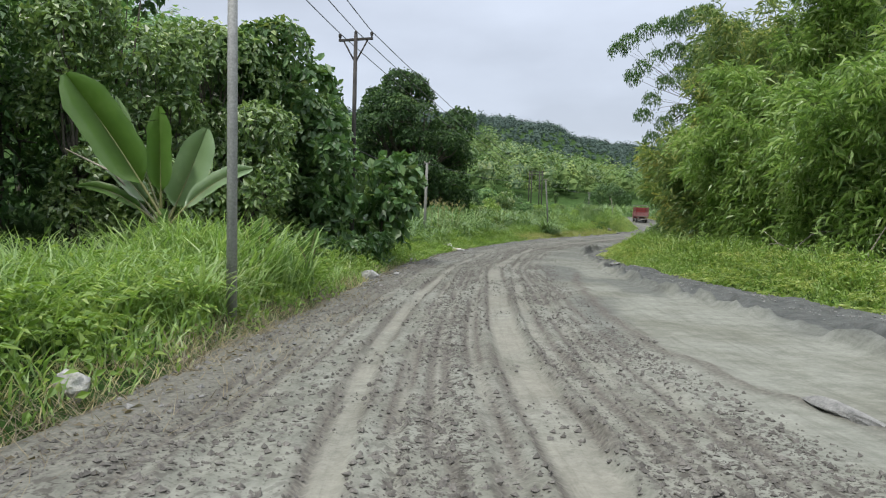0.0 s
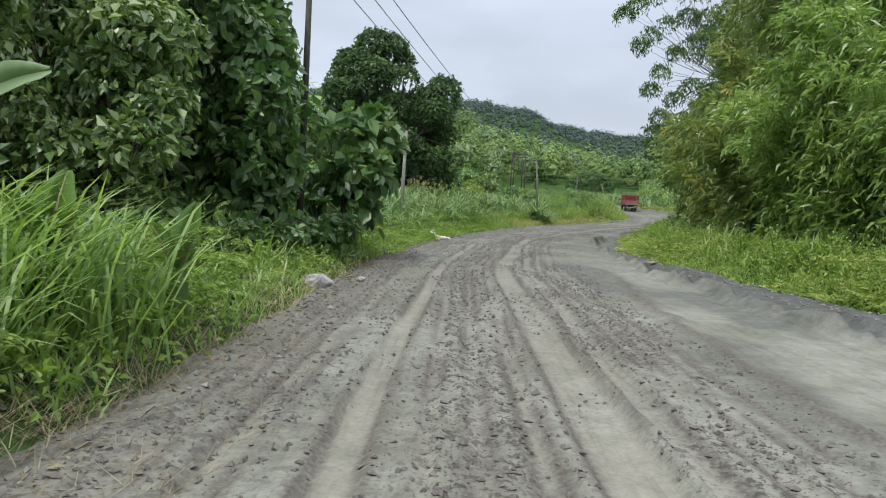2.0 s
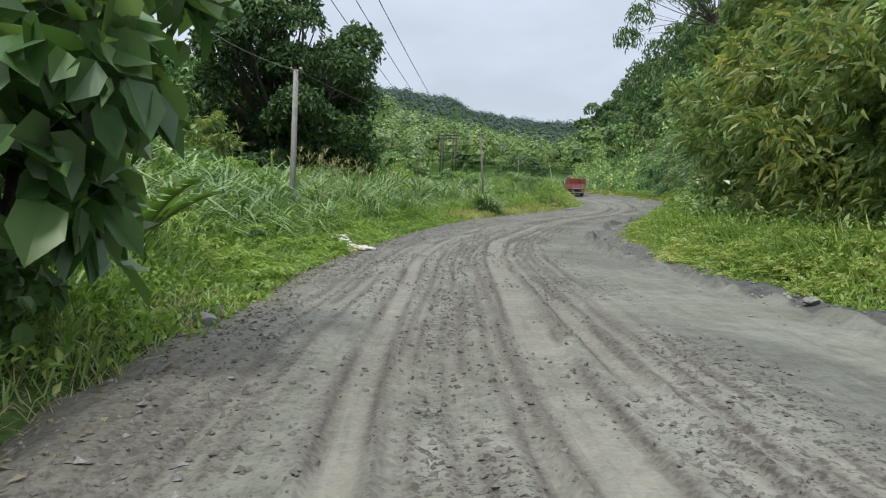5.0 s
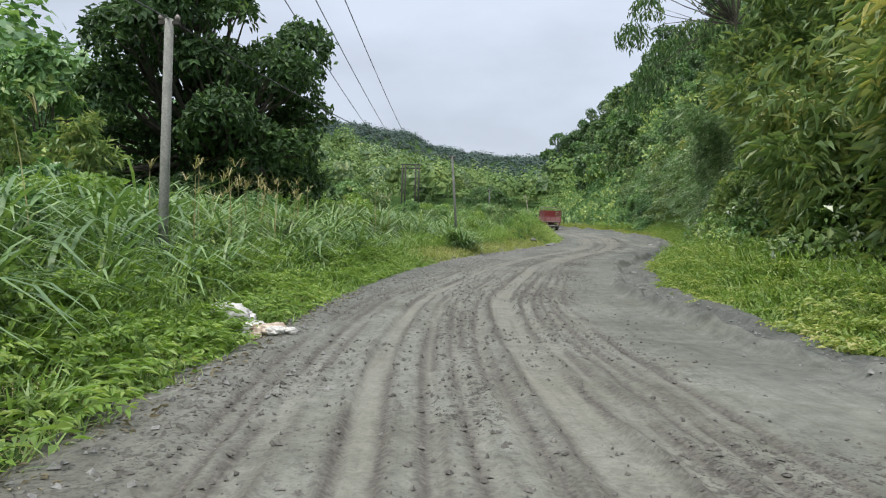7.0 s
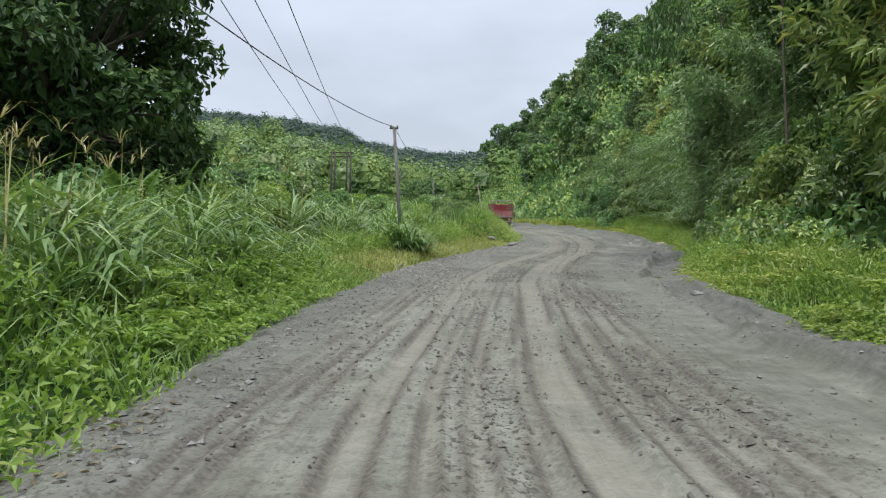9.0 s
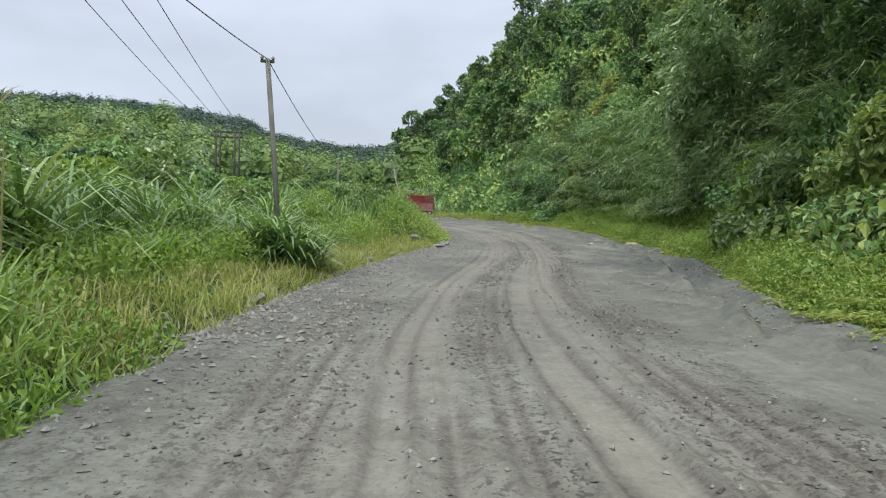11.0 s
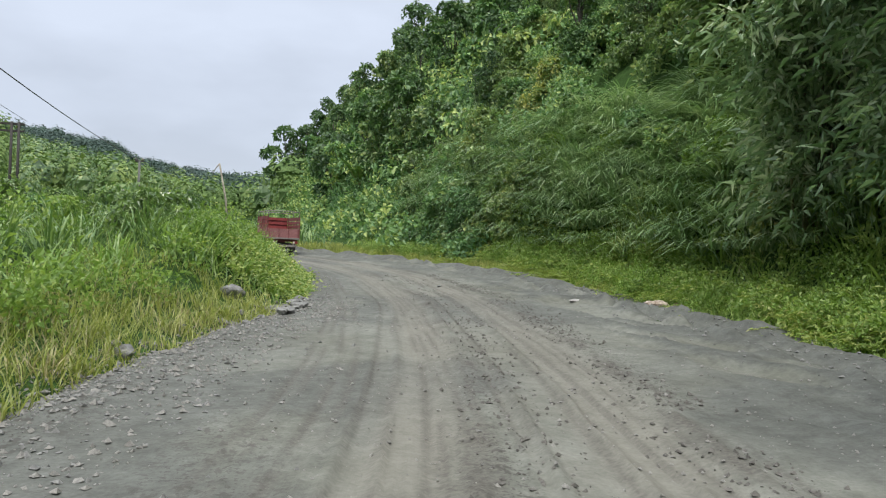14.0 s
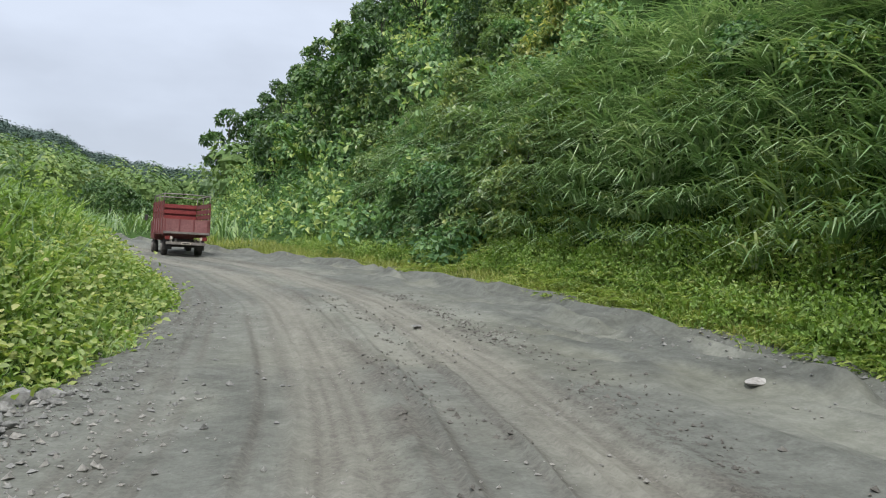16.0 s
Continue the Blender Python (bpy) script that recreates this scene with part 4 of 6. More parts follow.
def banana_leaf_arrays(r, base, az, length, width, rise, torn=0.3, cols=14, roll=0.0):
    """A broad paddle leaf on an arching midrib, its edges torn in places."""
    out = np.array([math.cos(az), math.sin(az), 0])
    side = np.array([-math.sin(az), math.cos(az), 0])
    t = np.linspace(0, 1, cols)
    p = base + out * (length * (math.cos(rise) * t + 0.12 * t ** 2))[:, None] + np.array([0, 0, 1]) * (length * (math.sin(rise) * t - (0.55 - 0.25 * math.sin(rise)) * t ** 2.4 * (1.15 - math.sin(rise))))[:, None]
    lie = np.array([-math.sin(rise) * out[0], -math.sin(rise) * out[1], math.cos(rise)])
    side = side * math.cos(roll) + lie * math.sin(roll)
    lie = np.cross(unit(p[-1] - p[0]), side)
    stalk = 0.14
    w = width * 0.5 * np.clip((t - stalk) / 0.12, 0, 1) ** 0.6 * np.clip((1.02 - t) / 0.35, 0, 1) ** 0.5
    v, f = [q for q in p], []
    for s in (-1, 1):
        at = len(v)
        for k in range(cols):
            lift = 0.3 + 0.06 * math.sin(k * 1.7 + az) + r.uniform(-0.04, 0.04)
            v.append(p[k] + side * s * w[k] * r.uniform(0.96, 1.03) + lie * lift * w[k])
        for k in range(cols - 1):
            if r.random() < torn and 3 < k < cols - 2:
                # a tear: the sheet parts here and sags a little
                v.append(v[at + k + 1] - (p[k + 1] - p[k]) * 0.22 - lie * 0.2 * w[k])
                f.append((k, k + 1, len(v) - 1, at + k))
            else:
                f.append((k, k + 1, at + k + 1, at + k))
    return np.array(v), np.array(f), p


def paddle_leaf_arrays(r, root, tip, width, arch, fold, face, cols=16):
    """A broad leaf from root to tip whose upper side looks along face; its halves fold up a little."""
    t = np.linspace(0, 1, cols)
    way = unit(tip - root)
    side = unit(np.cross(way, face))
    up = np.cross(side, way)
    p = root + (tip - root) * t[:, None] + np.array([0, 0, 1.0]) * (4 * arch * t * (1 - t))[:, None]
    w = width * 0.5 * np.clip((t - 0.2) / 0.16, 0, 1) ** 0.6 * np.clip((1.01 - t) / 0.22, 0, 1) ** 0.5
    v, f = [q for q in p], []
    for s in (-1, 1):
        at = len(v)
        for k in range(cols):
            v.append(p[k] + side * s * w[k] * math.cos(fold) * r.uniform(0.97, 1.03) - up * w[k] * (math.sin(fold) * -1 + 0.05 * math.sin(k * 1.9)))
        for k in range(cols - 1):
            if r.random() < 0.05 and 5 < k < cols - 2:
                v.append(v[at + k + 1] - (p[k + 1] - p[k]) * 0.25 - up * 0.03 * w[k])
                f.append((k, k + 1, len(v) - 1, at + k))
            else:
                f.append((k, k + 1, at + k + 1, at + k))
    return np.array(v), np.array(f), p


def banana_plant(label, x, y, z, specs, seed, turn=0, stem=0.9):
    r = rng_of(seed)
    ob = thing("banana_plant", label, "banana plant", x, y, z, turn)
    v, f = tube_arrays([(0, 0, -0.2), (0.02, 0, stem * 0.5), (0.03, 0.02, stem)], [0.13, 0.11, 0.07], 8)
    part("stem", mesh_np("stem", v, [f], M["banana"], True), ob)
    for az, length, width, rise, torn, *roll in specs:
        v, f, p = banana_leaf_arrays(r, np.array([0.02, 0, stem - 0.1]), radians(az), length, width, radians(rise), torn, 14, radians(roll[0]) if roll else 0.0)
        lv = part("leaf", mesh_np("leaf", v, [f], M["banana"], True), ob)
        v, f = tube_arrays(p + [0, 0, -0.012], np.linspace(0.03, 0.006, len(p)), 5)
        part("midrib", mesh_np("midrib", v, [f], M["culm"], True), lv)
    return ob


# ---- ground cover ----
def cover_blades(name, label, category, material, x, y, r, height, width, lean=(0.1, 0.6), droop=(0.1, 0.6), segs=2, lift=0.0):
    base = np.stack([x, y, ground_height(x, y) + lift], 1)
    n = len(x)
    v, q, t = blade_arrays(base, r.uniform(0, 6.28, n), height, width, r.uniform(*lean, n), r.uniform(*droop, n), segs)
    tagged(new(name, mesh_np(name, v, [q, t], material)), label, category, kind="stuff")


def tufted(r, x, y, per, radius):
    """Gathers single blades into tufts."""
    x, y = np.repeat(x, per), np.repeat(y, per)
    a, d = r.uniform(0, 6.28, len(x)), radius * r.random(len(x)) ** 0.7
    return x + d * np.cos(a), y + d * np.sin(a)


def build_feathery_weeds(seats, bare, size, material, label):
    """Low weeds of arching fronds, each with leaflets in pairs."""
    x, y, o, r = seats
    keep = fbm(x * 0.3, y * 0.3, 425, 3) > bare
    keep = keep & ((o > 0.75) | (y > 30) | (x > 0))
    x, y, o = x[keep], y[keep], o[keep]
    fronds, pairs = 5, 7
    m = len(x) * fronds
    a = r.uniform(0, 6.28, m)
    out = np.stack([np.cos(a), np.sin(a), np.zeros(m)], 1)
    side_way = np.stack([-np.sin(a), np.cos(a), np.zeros(m)], 1)
    long = size * r.uniform(0.3, 0.62, m)
    root = np.repeat(np.stack([x, y, ground_height(x, y) + 0.6 * r.random(len(x)) * step(0.2, 1.5, o)], 1), fronds, 0)
    s = np.linspace(0.2, 1, pairs)
    spine = root[:, None] + out[:, None] * (long[:, None] * s * 0.8)[..., None] + np.array([0, 0, 1.0]) * (long[:, None] * (1.05 * s - 0.75 * s ** 2))[..., None]
    cs = np.concatenate([spine, spine], 1).reshape(-1, 3)
    ds = np.concatenate([np.repeat((out * 0.55 + side_way)[:, None], pairs, 1), np.repeat((out * 0.55 - side_way)[:, None], pairs, 1)], 1).reshape(-1, 3)
    ln = np.repeat(long, 2 * pairs) * r.uniform(0.16, 0.26, len(cs))
    v, f = leaf_arrays(cs + ds * (ln * 0.4)[:, None], unit(ds + r.normal(0, 0.12, ds.shape)), unit(np.array([0, 0, 1.0]) + r.normal(0, 0.25, ds.shape)), ln, ln * 0.36)
    tagged(new("feathery_weeds", mesh_np("feathery_weeds", v, [f], material)), label, "weeds", kind="stuff")


def build_ground_cover():
    # short verge grass, both sides
    for side, seed, y0, y1, count in ((-1, 401, 1, 105, 2000), (1, 402, 8, 112, 2200)):
        x, y, o, r = scatter(seed, count, y0, y1, (0.05, 3.6), side)
        keep = (side > 0) & (y < 92) | (side < 0) & (o > 0.35 * (1 - step(22, 34, y))) & ((y < 60) | (y > 86.3) | (o > 2.4))
        x, y = x[keep], y[keep]
        per = 13
        x, y = tufted(r, x, y, per, 0.28)
        o = np.abs(np.where(side < 0, road_left(y) - x, x - road_right(y)))
        h = (0.22 + (0.45 if side < 0 else 0.6) * step(0.1, 2.0, o)) * r.uniform(0.5, 1.5, len(x)) * (0.6 + 0.9 * fbm(x * 0.5, y * 0.5, 411 + side, 3))
        cover_blades("verge_grass", "green verge grass with yellowing blades beside the road", "grass", M["grass"] if side < 0 else M["verge"], x, y, r, h, h * 0.04 + 0.010)
    # low broad-leaved weeds
    for side, seed, y0, y1, count in ((-1, 403, 1, 105, 3300), (1, 404, 8, 112, 3300)):
        x, y, o, r = scatter(seed, count, y0, y1, (0.1, 3.4), side)
        keep = (fbm(x * 0.35, y * 0.35, 421 + side, 3) > (0.40 if side < 0 else 0.30)) & ((side > 0) & (y < 92) | (side < 0) & (o > 0.4 * (1 - step(22, 34, y))) & ((y < 60) | (y > 86.3) | (o > 1.5)))
        x, y, o = x[keep], y[keep], o[keep]
        per = 22
        rad = np.repeat(r.uniform(0.16, 0.42, len(x)), per)
        hh = np.repeat((0.16 + (0.5 if side < 0 else 0.75) * step(0.1, 1.8, o)) * r.uniform(0.6, 1.4, len(x)), per)
        d = unit(r.normal(size=(len(rad), 3)) + np.array([0, 0, 0.7]))
        d[:, 2] = np.abs(d[:, 2])
        px, py = np.repeat(x, per) + d[:, 0] * rad, np.repeat(y, per) + d[:, 1] * rad
        c = np.stack([px, py, np.repeat(ground_height(x, y), per) + hh * (0.1 + 0.9 * d[:, 2]) * r.uniform(0.8, 1.1, len(px))], 1)
        ln = r.uniform(0.06, 0.14, len(c))
        v, f = leaf_arrays(c, unit(d * 0.3 + r.normal(0, 0.6, c.shape) + [0, 0, -0.1]), unit(d * 0.8 + np.array([0, 0, 0.6]) + r.normal(0, 0.3, c.shape)), ln, ln * 0.5)
        tagged(new("low_weeds", mesh_np("low_weeds", v, [f], M["weed"])), "low bright green broad-leaved weeds on the verge", "weeds", kind="stuff")
    # feathery weeds: arching stalks with leaflets in pairs
    build_feathery_weeds(scatter(413, 1250, 2, 56, (0.25, 3.0), -1), 0.43, 1.0, M["weed"], "bright green weeds with feathery fronds on the verge")
    build_feathery_weeds(scatter(416, 1800, 10, 112, (0.1, 2.8), 1), 0.36, 1.1, M["creeper"], "yellow-green feathery weeds at the foot of the hill")
    # short yellowing grass inside the last bend
    x, y, o, r = scatter(415, 1100, 58, 86, (0.1, 4.2), -1)
    x, y = tufted(r, x, y, 14, 0.3)
    cover_blades("yellow_grass", "short yellowing grass inside the bend", "grass", M["yellow_grass"], x, y, r, r.uniform(0.15, 0.5, len(x)), r.uniform(0.01, 0.02, len(x)))
    x, y, o, r = scatter(418, 320, 58, 84, (0.2, 3.4), -1)
    keep = fbm(x * 0.4, y * 0.4, 419, 2) > 0.42
    x, y = tufted(r, x[keep], y[keep], 14, 0.35)
    cover_blades("dry_grass", "brown dry grass inside the bend", "dry grass", M["dry"], x, y, r, r.uniform(0.12, 0.42, len(x)), r.uniform(0.01, 0.018, len(x)), (0.2, 1.0))
    # bright short grass along the foot of the bank beyond the bend
    x, y, o, r = scatter(420, 1100, 88, 122, (0.05, 2.6), 1)
    x, y = tufted(r, x, y, 14, 0.3)
    cover_blades("verge_grass", "short bright green grass at the foot of the bank", "grass", M["yellow_grass"], x, y, r, r.uniform(0.18, 0.5, len(x)), r.uniform(0.012, 0.024, len(x)))
    # dead leaves along the edge
    x, y, o, r = scatter(414, 2200, 2, 46, (-0.3, 0.9), -1)
    c = np.stack([x, y, np.maximum(ground_height(x, y), road_height(x, y)) + 0.012], 1)
    ln = r.uniform(0.035, 0.10, len(c))
    v, f = leaf_arrays(c, unit(r.normal(size=c.shape) * [1, 1, 0.2]), unit(np.array([0, 0, 1.0]) + r.normal(0, 0.3, c.shape)), ln, ln * 0.4)
    tagged(new("fallen_leaves", mesh_np("fallen_leaves", v, [f], M["dead_leaf"])), "fallen dry leaves along the road edge", "dead leaves", kind="stuff")
    # dry cut stalks at the very edge
    x, y, o, r = scatter(405, 2200, 1.5, 44, (-0.45, 1.1), -1)
    x, y = tufted(r, x, y, 6, 0.25)
    cover_blades("dry_grass", "dry brown cut grass stalks at the road edge", "dry grass", M["dry"], x, y, r, r.uniform(0.07, 0.2, len(x)), np.full(len(x), 0.009), (0.6, 1.8), (0.0, 0.4), 2)
    x, y, o, r = scatter(417, 650, 2, 15, (-0.75, 0.45), -1)
    x, y = tufted(r, x, y, 7, 0.2)
    cover_blades("dry_grass", "flattened brown straw at the road edge", "dry grass", M["dead_leaf"], x, y, r, r.uniform(0.08, 0.26, len(x)), np.full(len(x), 0.008), (0.9, 2.2), (0.0, 0.4), 2, 0.05)
    # tall coarse grass on the valley side
    x, y, o, r = scatter(406, 1500, 3, 34, (1.6, 4.6), -1)
    keep = (fbm(x * 0.4, y * 0.4, 431, 3) > 0.42) & ((y < 15.5) | (y > 26))
    x, y = tufted(r, x[keep], y[keep], 13, 0.3)
    cover_blades("tall_grass", "tall arching green grass in front of the thicket", "tall grass", M["grass"], x, y, r, r.uniform(0.6, 1.35, len(x)), r.uniform(0.012, 0.028, len(x)), (0.05, 0.5), (0.2, 0.7), 3)
    r = rng_of(412)
    n = 80
    x, y = -4.6 + r.normal(0, 0.45, n), 9.9 + r.normal(0, 1.0, n)
    keep = x < road_left(y) - 0.75
    x, y = tufted(r, x[keep], y[keep], 15, 0.3)
    cover_blades("tall_grass", "tall arching green grass round the banana plant", "tall grass", M["grass"], x, y, r, r.uniform(0.5, 1.35, len(x)), r.uniform(0.02, 0.034, len(x)), (0.05, 0.3), (0.3, 0.75), 4)
    n = 120
    x, y = -6.1 + r.normal(0, 0.65, n), 12.6 + r.normal(0, 0.7, n)
    x, y = tufted(r, x, y, 14, 0.3)
    cover_blades("tall_grass", "tall arching pale grass before the banana plant", "tall grass", M["grass"], x, y, r, r.uniform(0.8, 1.9, len(x)), r.uniform(0.02, 0.036, len(x)), (0.05, 0.35), (0.3, 0.7), 4)
    # creepers over the inner bank of the last bend
    n = 540
    y = 86.4 + 19.6 * r.random(n)
    x = road_left(y) - 0.1 - 2.2 * r.random(n) ** 1.2
    c = np.repeat(np.stack([x, y, ground_height(x, y) + r.uniform(0.05, 0.55, n) * step(0, 1.2, road_left(y) - x)], 1), 26, 0)
    c = c + r.normal(0, 1, c.shape) * [0.22, 0.22, 0.09]
    ln = r.uniform(0.06, 0.12, len(c))
    v, f = oval_arrays(c, unit(r.normal(size=c.shape) * [1, 1, 0.35]), unit(np.array([0.1, -0.2, 1.0]) + r.normal(0, 0.3, c.shape)), ln, ln * 0.8)
    tagged(new("creepers", mesh_np("creepers", v, [f], M["creeper"])), "bright green creepers with round leaves over the bank", "creepers", kind="stuff")
    x, y, o, r = scatter(407, 1900, 27, 112, (1.6, 14), -1)
    keep = (y < 60) | (y > 88) | (o > 3.6)
    x, y = x[keep], y[keep]
    x, y = tufted(r, x, y, 11, 0.4)
    cover_blades("valley_grass", "knee-high green grass over the valley floor", "grass", M["reed"], x, y, r, r.uniform(0.45, 1.15, len(x)) * (0.7 + 0.7 * fbm(x * 0.3, y * 0.3, 441, 3)), r.uniform(0.02, 0.045, len(x)), (0.05, 0.45), (0.15, 0.7), 3)
    n = 760
    y = 27 + 85 * r.random(n) ** 1.3
    o = 1.9 + 9 * r.random(n) ** 1.2
    x = road_left(y) - o
    keep = (fbm(x * 0.22, y * 0.22, 445, 2) > 0.4) & ((y < 60) | (y > 86) | (o > 4.0))
    x, y, o = x[keep], y[keep], o[keep]
    n, per = len(x), 34
    away = r.uniform(0, 6.28, n * per)
    size = np.repeat((1.0 + 1.15 * step(2.2, 4.5, o)) * r.uniform(0.75, 1.25, n) * (1 - 0.3 * step(66, 84, y)), per)
    base = np.stack([np.repeat(x, per) + 0.2 * np.cos(away), np.repeat(y, per) + 0.2 * np.sin(away), np.repeat(ground_height(x, y), per)], 1)
    v, q, f = blade_arrays(base, away + r.normal(0, 0.4, n * per), size * r.uniform(0.6, 1.15, n * per), r.uniform(0.026, 0.05, n * per), r.uniform(0.04, 0.4, n * per), r.uniform(0.15, 0.85, n * per), 4)
    tagged(new("tall_reeds", mesh_np("tall_reeds", v, [q, f], M["reed"])), "clumps of tall cane grass with long arching blades", "tall grass", kind="stuff")
    n = 330
    y = 33 + 46 * r.random(n) ** 1.2
    o = 1.5 + 5.5 * r.random(n)
    o = np.where(y > 58, o + 2.0, o)
    x = road_left(y) - o
    extra = 34
    y = np.concatenate([y, r.normal(70.2, 0.9, extra)])
    x = np.concatenate([x, r.normal(-2.0, 0.5, extra)])
    o = np.concatenate([o, np.full(extra, 2.0)])
    n = n + extra
    per = 24
    away = r.uniform(0, 6.28, n * per)
    size = np.repeat((1.2 + 0.9 * step(1.5, 4.0, o)) * r.uniform(0.8, 1.2, n), per)
    base = np.stack([np.repeat(x, per) + 0.15 * np.cos(away), np.repeat(y, per) + 0.15 * np.sin(away), np.repeat(ground_height(x, y), per) + 0.5 * size * r.random(n * per)], 1)
    v, q, f = blade_arrays(base, away + r.normal(0, 0.4, n * per), size * r.uniform(0.5, 0.9, n * per), r.uniform(0.045, 0.08, n * per), r.uniform(0.15, 0.6, n * per), r.uniform(0.4, 1.3, n * per), 4)
    tagged(new("broad_cane", mesh_np("broad_cane", v, [q, f], M["reed"])), "dense broad-bladed cane beside the weathered pole", "tall grass", kind="stuff")
    n = 46
    y = np.concatenate([r.normal(50.5, 1.6, 26), r.uniform(38, 62, 20)])
    x = road_left(y) - r.uniform(2.2, 4.6, n)
    base = np.stack([x, y, ground_height(x, y)], 1)
    high = r.uniform(1.9, 2.7, n)
    v, q, f = blade_arrays(base, r.uniform(0, 6.28, n), high, np.full(n, 0.022), r.uniform(0.02, 0.14, n), r.uniform(0.0, 0.08, n), 4)
    tip = base + np.stack([np.zeros(n), np.zeros(n), high * 0.93], 1)
    plume = blade_arrays(np.repeat(tip, 7, 0), r.uniform(0, 6.28, n * 7), r.uniform(0.2, 0.42, n * 7), np.full(n * 7, 0.018), r.uniform(0.2, 0.7, n * 7), r.uniform(0.2, 0.8, n * 7), 2)
    v, f = join([(v, q, f), plume])
    tagged(new("seeding_stalks", mesh_np("seeding_stalks", v, f, M["dry"])), "tall pale seeding stalks standing out of the cane grass", "tall grass", kind="stuff")
    n = 230
    y = 27 + 80 * r.random(n)
    x = road_left(y) - 1.8 - 9 * r.random(n)
    rad = r.uniform(0.45, 1.0, n)
    per = 260
    d = unit(r.normal(size=(n, per, 3)) + np.array([0.2, -0.3, 0.5]))
    c = np.stack([x, y, ground_height(x, y) + 0.3 * rad], 1)[:, None] + d * (rad[:, None] * r.uniform(0.7, 1.15, (n, per)))[..., None]
    c, d = c.reshape(-1, 3), d.reshape(-1, 3)
    ln = r.uniform(0.07, 0.14, len(c))
    v, f = leaf_arrays(c, unit(d * 0.15 + r.normal(0, 0.6, c.shape) + [0, 0, -0.3]), unit(d * 0.9 + np.array([0, 0, 0.5]) + r.normal(0, 0.25, c.shape)), ln, ln * 0.7)
    tagged(new("vine_mounds", mesh_np("vine_mounds", v, [f], M["weed"])), "low mounds of leafy vines among the grass", "undergrowth", kind="stuff")
    # far meadow
    r = rng_of(408)
    x, y = r.uniform(-34, 14, 3600), 112 + 95 * r.random(3600) ** 1.1
    keep = x < np.minimum(hill_foot(y), 18)
    x, y = tufted(r, x[keep], y[keep], 4, 0.8)
    keep = (x < road_left(y) - 0.8) | (x > road_right(y) + 0.8)
    x, y = x[keep], y[keep]
    cover_blades("meadow_grass", "rough tall meadow grass across the valley floor", "meadow grass", M["reed"], x, y, r, r.uniform(0.9, 2.0, len(x)), r.uniform(0.06, 0.13, len(x)), (0.05, 0.5), (0.1, 0.7), 2)
    # undergrowth on the foot of the wooded hill: arching cane grass and leafy shrubs
    r = rng_of(409)
    def bank(count, y0, y1, depth, gap, power=1.15):
        xs, ys = [], []
        for _ in range(count * 12):
            yy = y0 + (y1 - y0) * r.random()
            xx = float(hill_foot(yy)) - 0.5 + depth * r.random() ** power
            if all((xx - a) ** 2 + (yy - c) ** 2 > gap ** 2 for a, c in zip(xs, ys)):
                xs.append(xx)
                ys.append(yy)
            if len(xs) >= count:
                break
        return np.array(xs), np.array(ys)

    x, y = bank(1000, 70, 116, 4.4, 0.37)
    keep = ((fbm(x * 0.3, y * 0.3, 451, 2) > 0.36) | (x < hill_foot(y) + 1.6) | ((y > 76) & (y < 104))) & (x > hill_foot(y) + 0.25) & ((x - 14.0) ** 2 + (y - 79) ** 2 > 7)
    x, y = x[keep], y[keep]
    n, per = len(x), 30
    size = np.repeat(r.uniform(0.75, 1.5, n) * (0.62 + 0.38 * step(0.2, 2.0, x - hill_foot(y))), per)
    away = r.normal(3.6, 1.25, n * per)
    base = np.stack([np.repeat(x, per) + 0.22 * np.cos(away), np.repeat(y, per) + 0.22 * np.sin(away), np.repeat(ground_height(x, y) + r.uniform(0.1, 0.9, n), per)], 1)
    v, q, f = blade_arrays(base, away + r.normal(0, 0.3, n * per), size * r.uniform(0.7, 1.35, n * per), r.uniform(0.034, 0.06, n * per), r.uniform(0.15, 0.6, n * per), r.uniform(0.6, 1.5, n * per), 4)
    tagged(new("hillside_grass", mesh_np("hillside_grass", v, [q, f], M["silver"])), "arching cane grass hanging over the steep bank", "hillside grass", kind="stuff")

    def mounds(name, label, material, x, y, radius, per, leaf):
        n = len(x)
        rad = r.uniform(0.6, 1.35, n) * radius
        d = unit(r.normal(size=(n, per, 3)) + np.array([-0.4, -0.3, 0.45]))
        c = np.stack([x, y, ground_height(x, y) + 0.25 * rad], 1)[:, None] + d * (rad[:, None] * r.uniform(0.7, 1.12, (n, per)))[..., None]
        c, d = c.reshape(-1, 3), d.reshape(-1, 3)
        ln = leaf * r.uniform(0.6, 1.4, len(c))
        v, f = leaf_arrays(c, unit(d * 0.15 + r.normal(0, 0.6, c.shape) + [0, 0, -0.35]), unit(d + np.array([0, 0, 0.5]) + r.normal(0, 0.25, c.shape)), ln, ln * 0.6)
        tagged(new(name, mesh_np(name, v, [f], material)), label, "undergrowth", kind="stuff")

    x, y = bank(270, 50, 122, 9, 0.95)
    keep = ((x - 14.0) ** 2 + (y - 79) ** 2 > 7) & ((y < 74) | (y > 101) | (x > hill_foot(y) + 5.0))
    x, y = x[keep], y[keep]
    pick = r.random(len(x)) < 0.55
    mounds("hillside_shrubs", "mounded leafy undergrowth on the steep bank", M["forest_leaf"], x[pick], y[pick], 1.25, 250, 0.26)
    mounds("hillside_shrubs", "pale green mounded shrubs on the steep bank", M["bamboo_green"], x[~pick], y[~pick], 1.1, 250, 0.24)
    # bushy weeds between the road and the cane
    n = 430
    y = 60 + 56 * r.random(n) ** 0.9
    near, away = road_right(y) + np.where(y > 90, 1.2, 0.45), hill_foot(y) + 0.5
    x = near + (away - near) * r.random(n)
